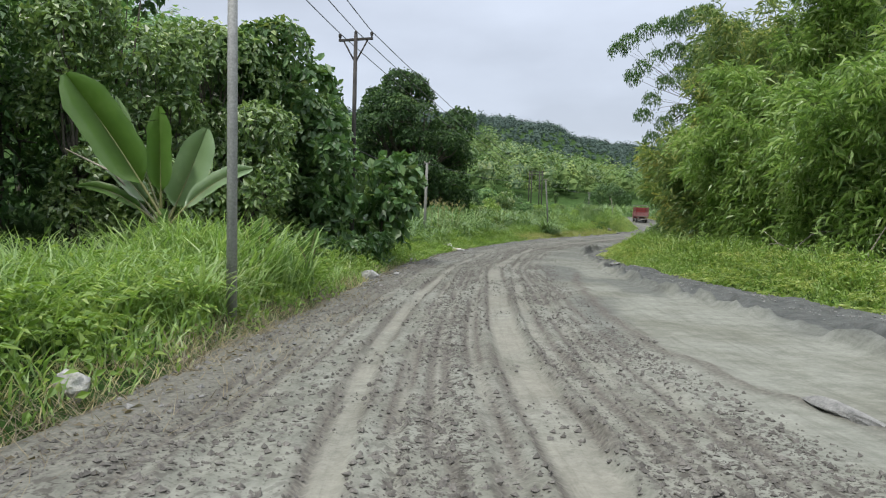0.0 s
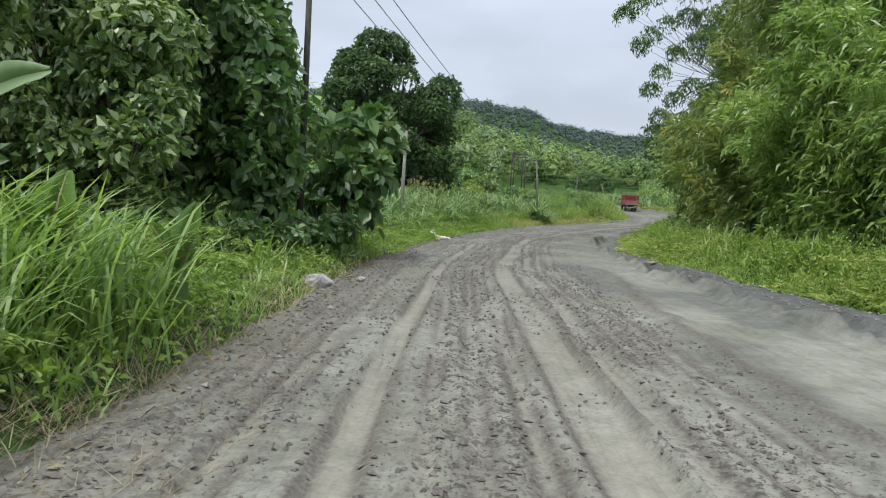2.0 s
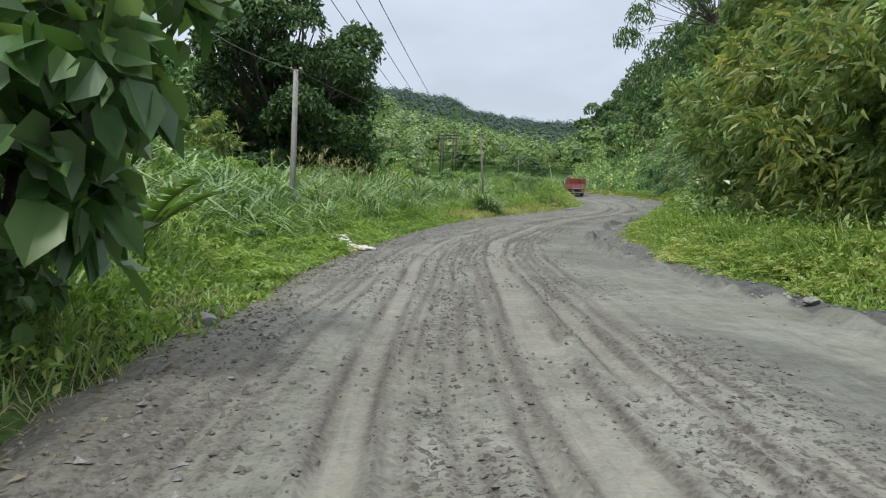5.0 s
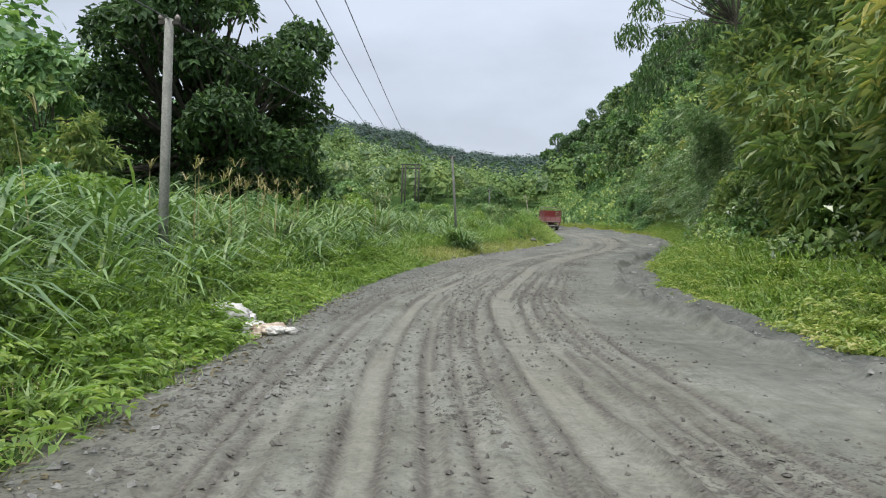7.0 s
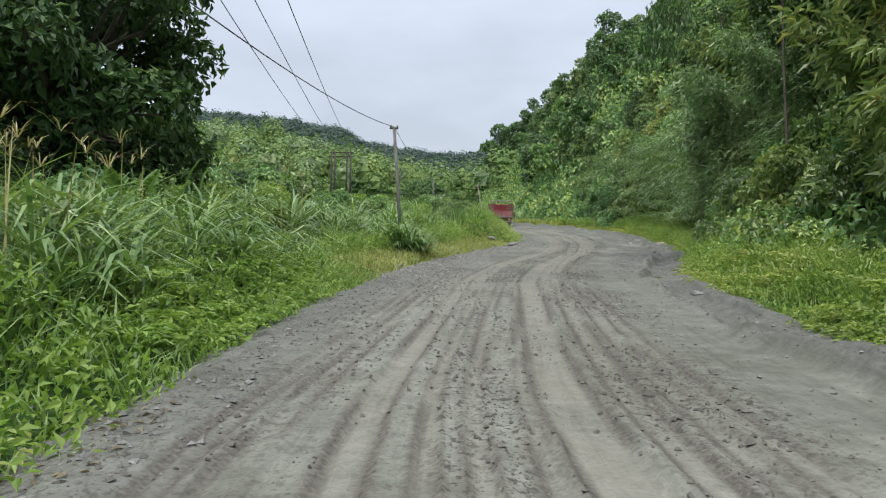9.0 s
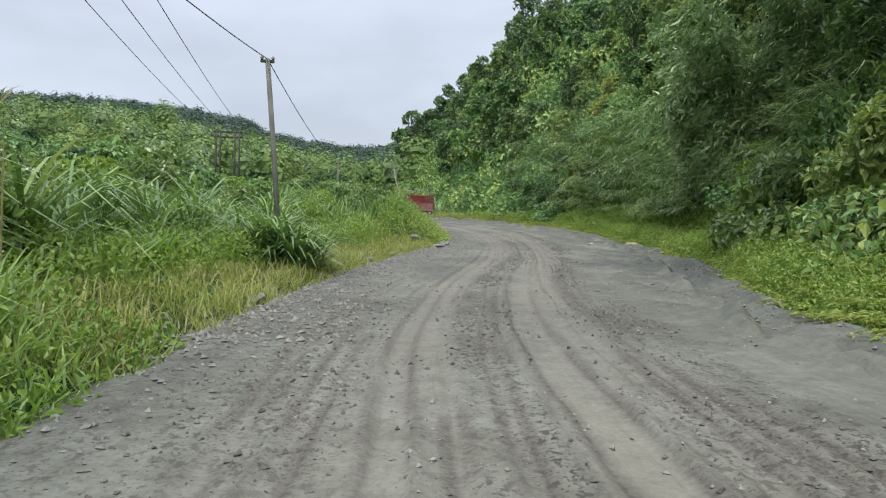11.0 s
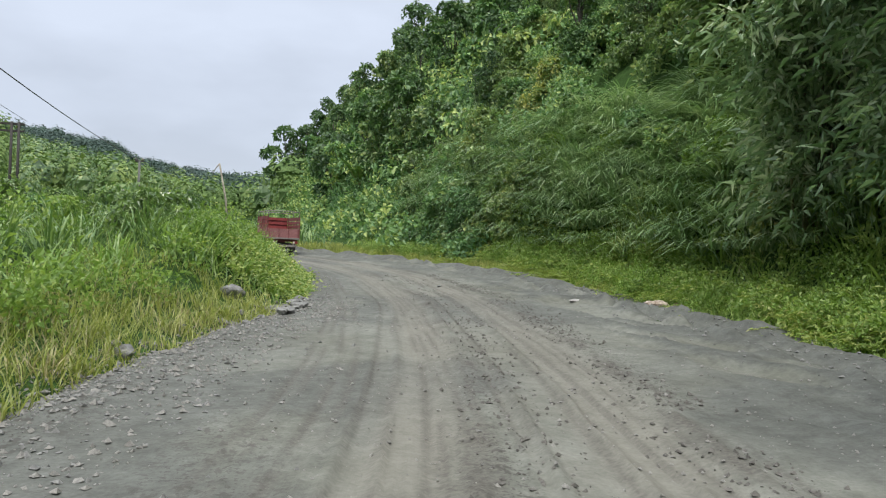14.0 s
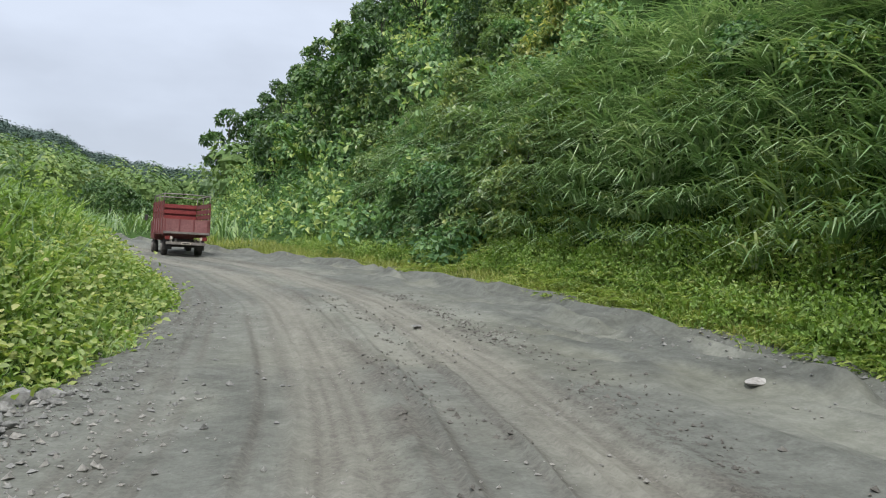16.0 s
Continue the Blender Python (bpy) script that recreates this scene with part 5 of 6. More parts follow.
    mounds("verge_weeds", "bushy bright green weeds between road and bank", M["weed"], x, y, 0.58, 230, 0.088)
    x, y = bank(150, 103, 150, 7, 1.1)
    mounds("hillside_shrubs", "leafy undergrowth at the foot of the hill", M["forest_leaf"], x, y, 1.2, 210, 0.24)
    x, y = bank(220, 112, 215, 26, 2.4)
    mounds("hillside_shrubs", "dense undergrowth farther along the hill", M["forest_leaf"], x, y, 2.0, 200, 0.42)


def woods_arrays(r, x, y, radius, tufts, size, sink=0.55, spread=(0.5, 1.5)):
    """Crowns of a far wood: each an uneven mound of leafy tufts over a solid heart."""
    z = ground_height(x, y)
    n = len(x)
    rad = radius * r.uniform(*spread, n)
    tall = r.uniform(0.7, 1.55, n)
    # hearts
    ring = np.array([[math.cos(a), math.sin(a), h] for h, s in ((-0.3, 0), (0.35, 0.5)) for a in (s, s + 1.2566, s + 2.513, s + 3.77, s + 5.03)])
    ring[:5, :2] *= 0.8
    ring[5:, :2] *= 0.72
    ring = np.concatenate([ring, [[0, 0, 0.85]]])
    tri = [[5 + k, 5 + (k + 1) % 5, 10] for k in range(5)]
    quad = [[k, (k + 1) % 5, 5 + (k + 1) % 5, 5 + k] for k in range(5)]
    v = ring[None] * r.uniform(0.5, 0.64, (n, 11, 1)) * rad[:, None, None]
    v[..., 2] *= tall[:, None]
    mid = np.stack([x, y, z + rad * tall * sink], 1)
    v = v + mid[:, None]
    k = np.arange(n)[:, None] * 11
    hearts = (v.reshape(-1, 3), np.concatenate([k + t for t in tri]), np.concatenate([k + q for q in quad]))
    d = unit(r.normal(size=(n, tufts, 3)))
    d[..., 2] = np.where(d[..., 2] < -0.25, -d[..., 2], d[..., 2])
    c = mid[:, None] + d * (rad[:, None] * r.uniform(0.66, 1.0, (n, tufts)))[..., None] * np.stack([np.ones(n), np.ones(n), tall], 1)[:, None]
    d, c = d.reshape(-1, 3), c.reshape(-1, 3)
    ln = size * np.repeat(rad, tufts) * r.uniform(0.6, 1.3, len(c))
    face = unit(d * 1.2 + np.array([0, 0, 0.3]) + r.normal(0, 0.14, c.shape))
    way = unit(np.cross(face, r.normal(0, 1, c.shape)))
    wide = np.cross(face, way)
    ln = (ln * 0.62)[:, None]
    corners = np.stack([c + way * ln, c - way * ln * 0.6 + wide * ln * 0.8, c - way * ln * 0.6 - wide * ln * 0.8], 1)
    leaves = (corners.reshape(-1, 3), np.arange(len(c) * 3).reshape(-1, 3))
    return join([hearts, leaves])


def build_far_woods():
    r = rng_of(501)
    n = 820
    y = 180 + 170 * r.random(n)
    x = -105 + 165 * r.random(n)
    keep = (x < hill_foot(y) + 5) & (ground_height(x, y) > 4.0)
    x, y = x[keep], y[keep]
    pick = (r.random(len(x)) < 0.3) & (y > 215)
    v, f = woods_arrays(r, x[~pick], y[~pick], 3.7, 180, 0.16, 0.7, (0.55, 1.45))
    tagged(new("valley_woods", mesh_np("valley_woods", v, f, M["far_leaf"])), "bright green wood covering the hill across the valley", "woods", kind="stuff")
    v, f = woods_arrays(r, x[pick], y[pick], 3.9, 170, 0.17, 0.9, (0.6, 1.4))
    tagged(new("valley_woods", mesh_np("valley_woods", v, f, M["hill_leaf"])), "darker tree crowns among the valley wood", "woods", kind="stuff")
    n = 420
    x, y = -105 + 80 * r.random(n), 45 + 150 * r.random(n)
    foot = -20 - np.maximum(0, y - 60) * 0.15
    keep = x < foot - 1
    v, f = woods_arrays(r, x[keep], y[keep], 3.2, 130, 0.22)
    tagged(new("near_woods", mesh_np("near_woods", v, f, M["forest_leaf"])), "green wood on the hill behind the roadside thicket", "woods", kind="stuff")
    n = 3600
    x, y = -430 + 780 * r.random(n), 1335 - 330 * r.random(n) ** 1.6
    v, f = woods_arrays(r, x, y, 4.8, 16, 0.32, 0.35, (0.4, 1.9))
    tagged(new("ridge_woods", mesh_np("ridge_woods", v, f, M["ridge_haze_leaf"])), "forest on the far ridge, distance haze painted into its blue-green", "woods", kind="stuff")


def build_hill_trees():
    """Trees standing on the wooded hill beside the road."""
    kinds = []
    for k, (h, s, n, mat) in enumerate(((7.5, 2.7, 1500, "hill_leaf"), (9.0, 2.9, 1600, "dark_leaf"), (6.0, 2.6, 1450, "hill_leaf"), (4.6, 2.4, 1450, "forest_leaf"))):
        r = rng_of(600 + k)
        kinds.append(tree_meshes(610 + k, random_lobes(r, h, s, 15, 0.12, 0.30), n * 2, 0.30, M[mat], 0.10, 0.4, 0.46, 0.55, twigs=0))
    far_kinds = []
    for k, (h, s, n, mat) in enumerate(((8.0, 3.0, 1050, "hill_leaf"), (9.5, 3.2, 1050, "dark_leaf"), (6.5, 2.9, 1000, "hill_leaf"), (5.0, 2.7, 950, "forest_leaf"))):
        r = rng_of(600 + k)
        far_kinds.append(tree_meshes(615 + k, random_lobes(r, h, s, 13, 0.12, 0.31), int(n * 1.5), 0.48, M[mat], 0.10, 0.4, 0.6, 0.6, twigs=0))
    r = rng_of(620)
    words = ("tall forest tree with a full green crown", "dark green forest tree with a dense crown", "spreading green forest tree", "small bushy tree with mixed green leaves")
    spots = []
    tries = 0
    while len(spots) < 205 and tries < 14000:
        tries += 1
        y = 52 + 175 * r.random() ** 1.15
        x = float(hill_foot(y)) + 2.0 + 44 * r.random() ** 1.4
        if y > 165 and x < float(hill_foot(y)) + 6 or x > float(hill_foot(y)) + 36:
            continue
        if 76 < y < 114 and x < float(hill_foot(y)) + 4.6:
            continue
        if all((x - a) ** 2 + (y - b) ** 2 > 2.9 ** 2 for a, b in spots):
            spots.append((x, y))
    for x, y in spots:
        k = int(r.integers(4))
        far = 1 + max(0, y - 100) * 0.002
        plant("hill_tree", words[k], "tree", *(far_kinds if y > 118 else kinds)[k], x, y, float(ground_height(x, y)) - 0.3, r.uniform(0, 360), (r.uniform(0.6, 0.95) if y < 118 else r.uniform(0.66, 1.06)) * far * (0.72 if y < 165 and x > float(hill_foot(y)) + 11 else 1.0), "trees on the wooded hill")
    # bushes on the bank itself, in drifts with hollows between
    rb = rng_of(625)
    bushes = [tree_meshes(626 + k, random_lobes(rng_of(630 + k), 2.4, 1.4, 11, 0.10, 0.36), 2400, 0.19, M[m], 0.04, 0.25, 0.35, 0.5, twigs=0) for k, m in enumerate(("forest_leaf", "thicket_leaf", "bamboo_green"))]
    seats = []
    while len(seats) < 92:
        y = 58 + 62 * rb.random()
        x = float(hill_foot(y)) + 0.4 + 12 * rb.random() ** 1.1
        if float(fbm(x * 0.13, y * 0.13, 635, 2)) > 0.42 and all((x - a) ** 2 + (y - c) ** 2 > 1.3 ** 2 for a, c in seats):
            seats.append((x, y))
    seats = [(x, y) for x, y in seats if (x - 14.0) ** 2 + (y - 79) ** 2 > 7 and (y < 76 or y > 101 or x > float(hill_foot(y)) + 4.6)] + [(13.2, 73.6), (12.6, 71.6), (16.8, 82.4)]
    for k, (x, y) in enumerate(seats):
        plant("bank_bush", ("dense green bush on the steep bank", "dark green bush on the steep bank", "pale feathery bush on the steep bank")[k % 3], "bush", *bushes[k % 3], x, y, float(ground_height(x, y)) - 0.3, rb.uniform(0, 360), rb.uniform(0.75, 1.5), "bushes on the steep bank")
    # dark trees that overhang the verge before the last bend
    for x, y, s in ((18.4, 76.8, 1.1), (18.8, 81.0, 1.1), (15.6, 71.3, 0.95), (17.0, 74.4, 1.0), (18.2, 79.0, 1.05), (20.4, 78.4, 1.2), (20.2, 84.0, 0.85), (21.6, 87.6, 0.9), (22.0, 92.0, 0.8), (23.6, 84.6, 1.1)):
        plant("hill_tree", words[1], "tree", *kinds[1], x, y, float(ground_height(x, y)) - 0.3, rb.uniform(0, 360), s, "trees on the wooded hill")
    lobes = [(0, 0, 7.6, 1.1, 1.1, 0.7), (0.9, 0.4, 6.4, 0.8, 0.8, 0.5), (-1.3, 0, 5.6, 1.0, 0.9, 0.55), (0.6, -0.6, 4.6, 0.9, 0.8, 0.5), (-0.9, 0.5, 3.9, 0.9, 0.9, 0.5), (0.3, 0, 2.9, 1.0, 1.0, 0.6)]
    t, c = tree_meshes(640, lobes, 1500, 0.45, M["dark_leaf"], 0.11, 0.55)
    plant("lone_tree", "slender dark tree with tiered foliage on the hill's end", "tree", t, c, 24.6, 194, float(ground_height(24.6, 194)) - 0.4, 0, 1.6)
    lobes = [(0, 0, 4.5, 3.6, 3.2, 3.0), (2.8, 0, 3.4, 2.4, 2.4, 2.2), (-2.9, 0.4, 3.3, 2.6, 2.4, 2.2)]
    t, c = tree_meshes(641, lobes, 3600, 0.55, M["dark_leaf"], 0.25, 0.3, 0.7)
    plant("round_tree", "broad dark round-crowned tree in the valley", "tree", t, c, 9.2, 188, float(ground_height(9.2, 188)) - 1.2, 0, 1.0)
    lobes = [(1.2, 0, 10.6, 2.0, 2.0, 1.4), (1.4, 0.2, 13.4, 2.0, 2.0, 1.5), (0.6, 0, 16.0, 2.0, 1.8, 1.4)]
    # arching boughs with hanging tips over the road
    for reach, low, high in ((-8.4, 14.8, 16.6), (-7.2, 12.6, 14.6), (-6.2, 9.6, 12.8), (-6.0, 6.6, 9.6), (-4.2, 16.4, 17.6), (-3.4, 12.2, 14.0)):
        for s in (0.35, 0.55, 0.75, 0.9, 1.0):
            lobes.append((reach * s, -1.4 * s, low + (high - low) * 4 * s * (1 - s) + (low - 1.2 - high) * (s - 1) * 0.2, 0.95 - 0.35 * s, 0.8, 0.75 - 0.2 * s))
    t, c = tree_meshes(642, lobes, 15000, 0.26, M["dark_leaf"], 0.05, 0.6, 0.75, 0.3, 1.3, 0.35, twigs=1)
    plant("slope_tree", "tall dark tree with loose feathery branches over the bend", "tree", t, c, 11.8, 66, float(ground_height(11.0, 66)) - 0.3)
    r = rng_of(645)
    for k in range(20):
        y = 98 + 75 * r.random()
        x = -9 - 26 * r.random() + 0.10 * (y - 98)
        plant("valley_tree", words[k % 4], "tree", *kinds[k % 4], x, y, float(ground_height(x, y)) - 0.2, r.uniform(0, 360), r.uniform(0.35, 0.6), "trees on the valley floor")
    r = rng_of(650)
    for x, y, s in ((21.5, 138, 1.5), (19.6, 129, 1.2)):
        banana_plant("wild banana plant with broad leaves at the hill's foot", x, y, float(ground_height(x, y)), [(a, r.uniform(1.6, 2.4) * s, 0.5 * s, r.uniform(35, 75), 0.5) for a in (10, 75, 130, 190, 250, 310)], 651, 0, 1.1 * s)


def build_bamboo():
    """The bamboo that leans over the outer edge of the road."""
    front = [bamboo_meshes(700 + k, 16, 9.4, 2.3, 104, 0.30, M["bamboo"], 0.5, (-0.4, -0.2)) for k in range(3)]
    back = [bamboo_meshes(710 + k, 11, 11.5, 2.6, 62, 0.42, M["bamboo_green"], 0.45, (-0.3, 0), 0.16) for k in range(2)]
    front_green = [bamboo_meshes(705 + k, 15, 8.6, 2.2, 84, 0.36, M["bamboo_green"], 0.45, (-0.4, -0.2), 0.13) for k in range(2)]
    hanging = bamboo_meshes(718, 14, 8.6, 2.3, 120, 0.27, M["silver"], 0.5, (-0.5, -0.3), 0.13)
    giant = [bamboo_meshes(715 + k, 12, 17.0, 3.0, 92, 0.34, M[("bamboo", "bamboo_green")[k]], 0.30, (-0.3, 0), 0.13) for k in range(2)]
    r = rng_of(720)
    spots = [(12.3, 19.5), (10.4, 22.5), (8.9, 25.2), (7.9, 28.2), (7.2, 31.0), (6.7, 34.0), (6.2, 37.2), (6.0, 40.5), (6.2, 44.0), (6.8, 47.5), (7.8, 51.5), (9.4, 55.5), (10.4, 58.5)]
    for k, (x, y) in enumerate(spots):
        # from y 37 on, the darker leaf colour also stands in for shading
        bamboo("bamboo_clump", "arching yellow-green bamboo clump leaning towards the road" if y < 37 else "arching bamboo clump at the road, its dark green partly painted shading", front[k % 3] if y < 37 else front_green[k % 2], x + 0.5, y, float(ground_height(x, y)) - 0.1, r.uniform(-35, 35), r.uniform(0.9, 1.12), "bamboo along the road")
    for k, (x, y) in enumerate([(14.5, 24), (9.6, 45), (10.2, 50), (11.5, 55), (11.6, 60.5), (15.4, 64.5), (17.2, 68.5), (18.4, 72), (19, 76), (15.5, 62), (18, 69), (19.6, 82.2), (20.6, 85.8), (21.0, 89.6)]):
        bamboo("bamboo_clump", "tall green bamboo clump on the slope behind", back[k % 2], x, y, float(ground_height(x, y)) - 0.2, r.uniform(0, 360), r.uniform(0.9, 1.15), "bamboo on the slope")
    for k, (x, y, s) in enumerate([(8.9, 41, 0.95), (9.2, 47, 0.92), (11.0, 35, 1.0), (12.4, 30, 1.05), (9.9, 53, 0.95), (15.0, 26, 1.0)]):
        bamboo("bamboo_clump", "tall yellow-green bamboo rising above the roadside clumps" if y < 36 else "tall green bamboo rising above the roadside clumps", giant[0 if y < 36 else 1], x, y, float(ground_height(x, y)) - 0.2, r.uniform(0, 360), s, "bamboo on the slope")
    for x, y, s, a in ((16.0, 78.2, 1.1, 10), (16.6, 81.6, 1.15, 40), (16.6, 75.0, 0.9, -15)):
        bamboo("bamboo_clump", "bamboo hanging out from the bank over a dark hollow", hanging, x, y, float(ground_height(x, y)) - 0.1, a, s, "bamboo on the bank")
    for k, (x, y, s) in enumerate([(-15.5, 40, 0.85), (-17, 45, 0.9), (-13.5, 50, 0.55)]):
        bamboo("bamboo_clump", "drooping green bamboo at the edge of the thicket", back[k % 2], x, y, float(ground_height(x, y)) - 0.2, r.uniform(0, 360), s, "bamboo in the valley")


def build_thicket():
    """Trees and shrubs on the valley side."""
    r = rng_of(800)
    rows = [(-12.0, 12.0, 6.6, 2.2, "thicket_leaf", 6800, 0.155), (-10.6, 15.4, 5.6, 2.0, "thicket_leaf", 6800, 0.155), (-12.4, 15.5, 7.6, 2.6, "dark_leaf", 6400, 0.19), (-9.2, 17.0, 5.4, 1.9, "thicket_leaf", 7000, 0.16),
            (-9.3, 19.0, 6.2, 2.2, "thicket_leaf", 7000, 0.17), (-12.4, 19.0, 8.6, 2.8, "dark_leaf", 5000, 0.24), (-9.6, 23.0, 6.4, 2.4, "dark_leaf", 6000, 0.24), (-12.5, 8.5, 8.4, 3.0, "dark_leaf", 5000, 0.24),
            (-15, 14, 10.0, 3.2, "forest_leaf", 2600, 0.34), (-13.5, 26, 6.5, 2.4, "forest_leaf", 4200, 0.28), (-14, 3, 9.0, 3.0, "dark_leaf", 2400, 0.32), (-17, 22, 9.5, 3.0, "forest_leaf", 2600, 0.34),
            (-8.6, 20.6, 6.6, 2.0, "dark_leaf", 6400, 0.2), (-7.9, 18.2, 3.0, 1.3, "thicket_leaf", 2600, 0.17), (-8.6, 15.6, 2.2, 1.1, "thicket_leaf", 2600, 0.16),
            (-12.5, 32, 4.2, 2.0, "forest_leaf", 3400, 0.26), (-18, 32, 6.5, 2.6, "forest_leaf", 3400, 0.3), (-16.5, 56, 7, 2.6, "forest_leaf", 3400, 0.3), (-20, 62, 8, 3, "forest_leaf", 3400, 0.32)]
    for k, (x, y, h, s, mat, n, size) in enumerate(rows):
        t, c = tree_meshes(810 + k, random_lobes(r, h, s, 16, 0.08, 0.33), n, size * 1.1, M[mat], 0.09, 0.3, 0.42, 0.6, oval=mat == "dark_leaf" and y < 24 and x > -11)
        plant("thicket_tree", "bushy broad-leaved tree in the dense roadside thicket" if mat != "dark_leaf" else "dark dense broad-leaved tree in the roadside thicket", "tree", t, c, x, y, float(ground_height(x, y)), 0, 1.0, "thicket by the road")
    shrubs = []
    for k, mat in enumerate(("forest_leaf", "weed", "thicket_leaf")):
        shrubs.append(tree_meshes(880 + k, random_lobes(rng_of(885 + k), 1.9, 1.1, 6, 0.1, 0.5), 1000, 0.2, M[mat], 0.03, 0.25, 0.3, 0.6, twigs=0))
    rs = rng_of(890)
    for k in range(60):
        y = 31 + 33 * rs.random()
        x = float(road_left(y)) - 2.6 - 7 * rs.random()
        plant("valley_shrub", "leafy green shrub among tall cane grass", "shrub", *shrubs[k % 3], x, y, float(ground_height(x, y)), rs.uniform(0, 360), rs.uniform(0.7, 1.3) * (0.62 if x > float(road_left(y)) - 5 else 1.0), "shrubs in the cane grass")
    for k in range(30):
        x, y = -7 - 10 * rs.random(), 64 + 40 * rs.random()
        plant("valley_shrub", "leafy green shrub among tall cane grass", "shrub", *shrubs[k % 3], x, y, float(ground_height(x, y)), rs.uniform(0, 360), rs.uniform(0.7, 1.5), "shrubs in the cane grass")
    for k in range(46):
        y = 62 + 40 * rs.random()
        x = float(road_left(y)) - 3.8 - 7 * rs.random()
        plant("valley_shrub", "low leafy shrub behind the yellow grass of the bend", "shrub", *shrubs[k % 3], x, y, float(ground_height(x, y)) - 0.2, rs.uniform(0, 360), rs.uniform(0.5, 0.95), "shrubs in the cane grass")
    for k in range(26):
        y = 44 + 62 * rs.random()
        x = float(road_right(y)) + 2.2 + 2.2 * rs.random()
        plant("verge_shrub", "leafy green shrub at the foot of the hill", "shrub", *shrubs[k % 3], x, y, float(ground_height(x, y)), rs.uniform(0, 360), rs.uniform(0.6, 1.1), "shrubs at the hill's foot")
    # large-leaved saplings by the line pole
    for k, (x, y, h, s, n, size) in enumerate(((-8.2, 23.8, 6.2, 1.7, 2900, 0.28), (-6.5, 26.4, 3.3, 1.4, 900, 0.36), (-7.4, 22.2, 4.4, 1.5, 2300, 0.26), (-9.4, 21.0, 5.4, 1.8, 3200, 0.23))):
        t, c = tree_meshes(840 + k, random_lobes(r, h, s, 7, 0.2, 0.5), n, size, M["teak"], 0.06, 0.3, 0.6, 0.66, 0.4, 0.25, True, mess=0.9)
        plant("teak_sapling", "young tree with large drooping oval leaves", "tree", t, c, x, y, float(ground_height(x, y)), 0, 1.0, "saplings by the line pole")
    low = tree_meshes(845, random_lobes(rng_of(846), 0.8, 0.75, 6, 0.15, 0.5), 420, 0.17, M["teak"], 0.02, 0.25, 0.3, 0.8, 0.3, 0.2, True, twigs=0)
    for k, (x, y) in enumerate(((-6.5, 21.4), (-6.3, 22.8), (-6.2, 24.4), (-6.7, 19.8), (-7.0, 18.2), (-7.4, 16.6), (-6.4, 25.8))):
        plant("low_shrub", "low broad-leaved shrub in the shade of the saplings", "shrub", *low, x, y, float(ground_height(x, y)), k * 67, 0.85 + 0.1 * (k % 3), "low shrubs by the line pole")
    # the great dark tree in the valley
    rl = rng_of(848)
    lobes = [(0, 0, 10.0, 1.7, 1.7, 1.2), (0.2, -0.6, 6.6, 1.9, 1.9, 1.5), (-0.4, 0.3, 4.2, 2.0, 2.0, 1.6), (0.2, 0, 2.2, 2.0, 2.0, 1.4)]
    for k in range(58):
        a, h = rl.uniform(0, 6.28), 0.7 + 10.6 * (k + rl.random()) / 58
        out = np.interp(h, [1.2, 2.5, 4.5, 6.8, 9.0, 10.5, 11.3], [3.6, 4.3, 4.9, 4.8, 4.0, 2.5, 1.3]) * rl.uniform(0.68, 1.06)
        s = rl.uniform(0.75, 1.35)
        lobes.append((out * math.cos(a), out * math.sin(a), h, s, s, s * rl.uniform(0.6, 0.85)))
    t, c = tree_meshes(850, lobes, 36000, 0.30, M["shade_leaf"], 0.3, 0.3, 0.62, 0.52)
    plant("shade_tree", "great dark evergreen tree with a dense spreading crown", "tree", t, c, -13.3, 64.5, float(ground_height(-13.3, 64.5)), 0, 1.1)
    # the large banana plant behind the steel pole: root, tip, width, arch, fold of each leaf, and its face, turned to
    # fit the camera's view
    bx, by = -7.45, 13.4
    bz = float(ground_height(bx, by))
    r = rng_of(860)
    ob = thing("banana_plant", "banana plant with tall broad leaves in tall grass", "banana plant", bx, by, bz)
    v, f = tube_arrays([(0, 0, -0.2), (0.02, 0, 0.6), (0.03, 0.02, 1.35)], [0.15, 0.13, 0.08], 8)
    part("stem", mesh_np("stem", v, [f], M["banana"], True), ob)
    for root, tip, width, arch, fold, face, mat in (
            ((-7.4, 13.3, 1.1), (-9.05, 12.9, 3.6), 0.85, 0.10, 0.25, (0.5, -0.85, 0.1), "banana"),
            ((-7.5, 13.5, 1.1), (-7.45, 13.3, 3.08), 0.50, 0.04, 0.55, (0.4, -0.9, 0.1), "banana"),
            ((-7.45, 13.6, 0.9), (-6.85, 14.0, 2.75), 0.66, -0.05, 0.3, (0.5, -0.8, 0.3), "banana_pale_sheen"),
            ((-7.35, 13.4, 0.85), (-5.8, 13.7, 2.0), 0.42, 0.22, 0.25, (0.2, -0.7, 0.7), "banana_pale_sheen"),
            ((-7.6, 13.6, 1.2), (-8.75, 14.0, 3.35), 0.24, 0.05, 0.8, (0.7, -0.7, 0.1), "banana_pale_sheen"),
            ((-7.6, 13.6, 1.0), (-9.2, 14.2, 2.2), 0.44, 0.12, 0.2, (0.3, -0.6, 0.75), "banana_pale_sheen"),
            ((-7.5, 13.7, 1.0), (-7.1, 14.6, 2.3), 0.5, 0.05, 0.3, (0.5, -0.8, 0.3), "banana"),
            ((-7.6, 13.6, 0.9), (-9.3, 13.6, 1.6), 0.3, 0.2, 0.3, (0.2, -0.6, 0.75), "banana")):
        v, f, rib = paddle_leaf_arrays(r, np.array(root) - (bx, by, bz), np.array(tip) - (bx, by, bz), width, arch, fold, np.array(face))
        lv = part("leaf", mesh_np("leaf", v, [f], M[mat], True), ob)
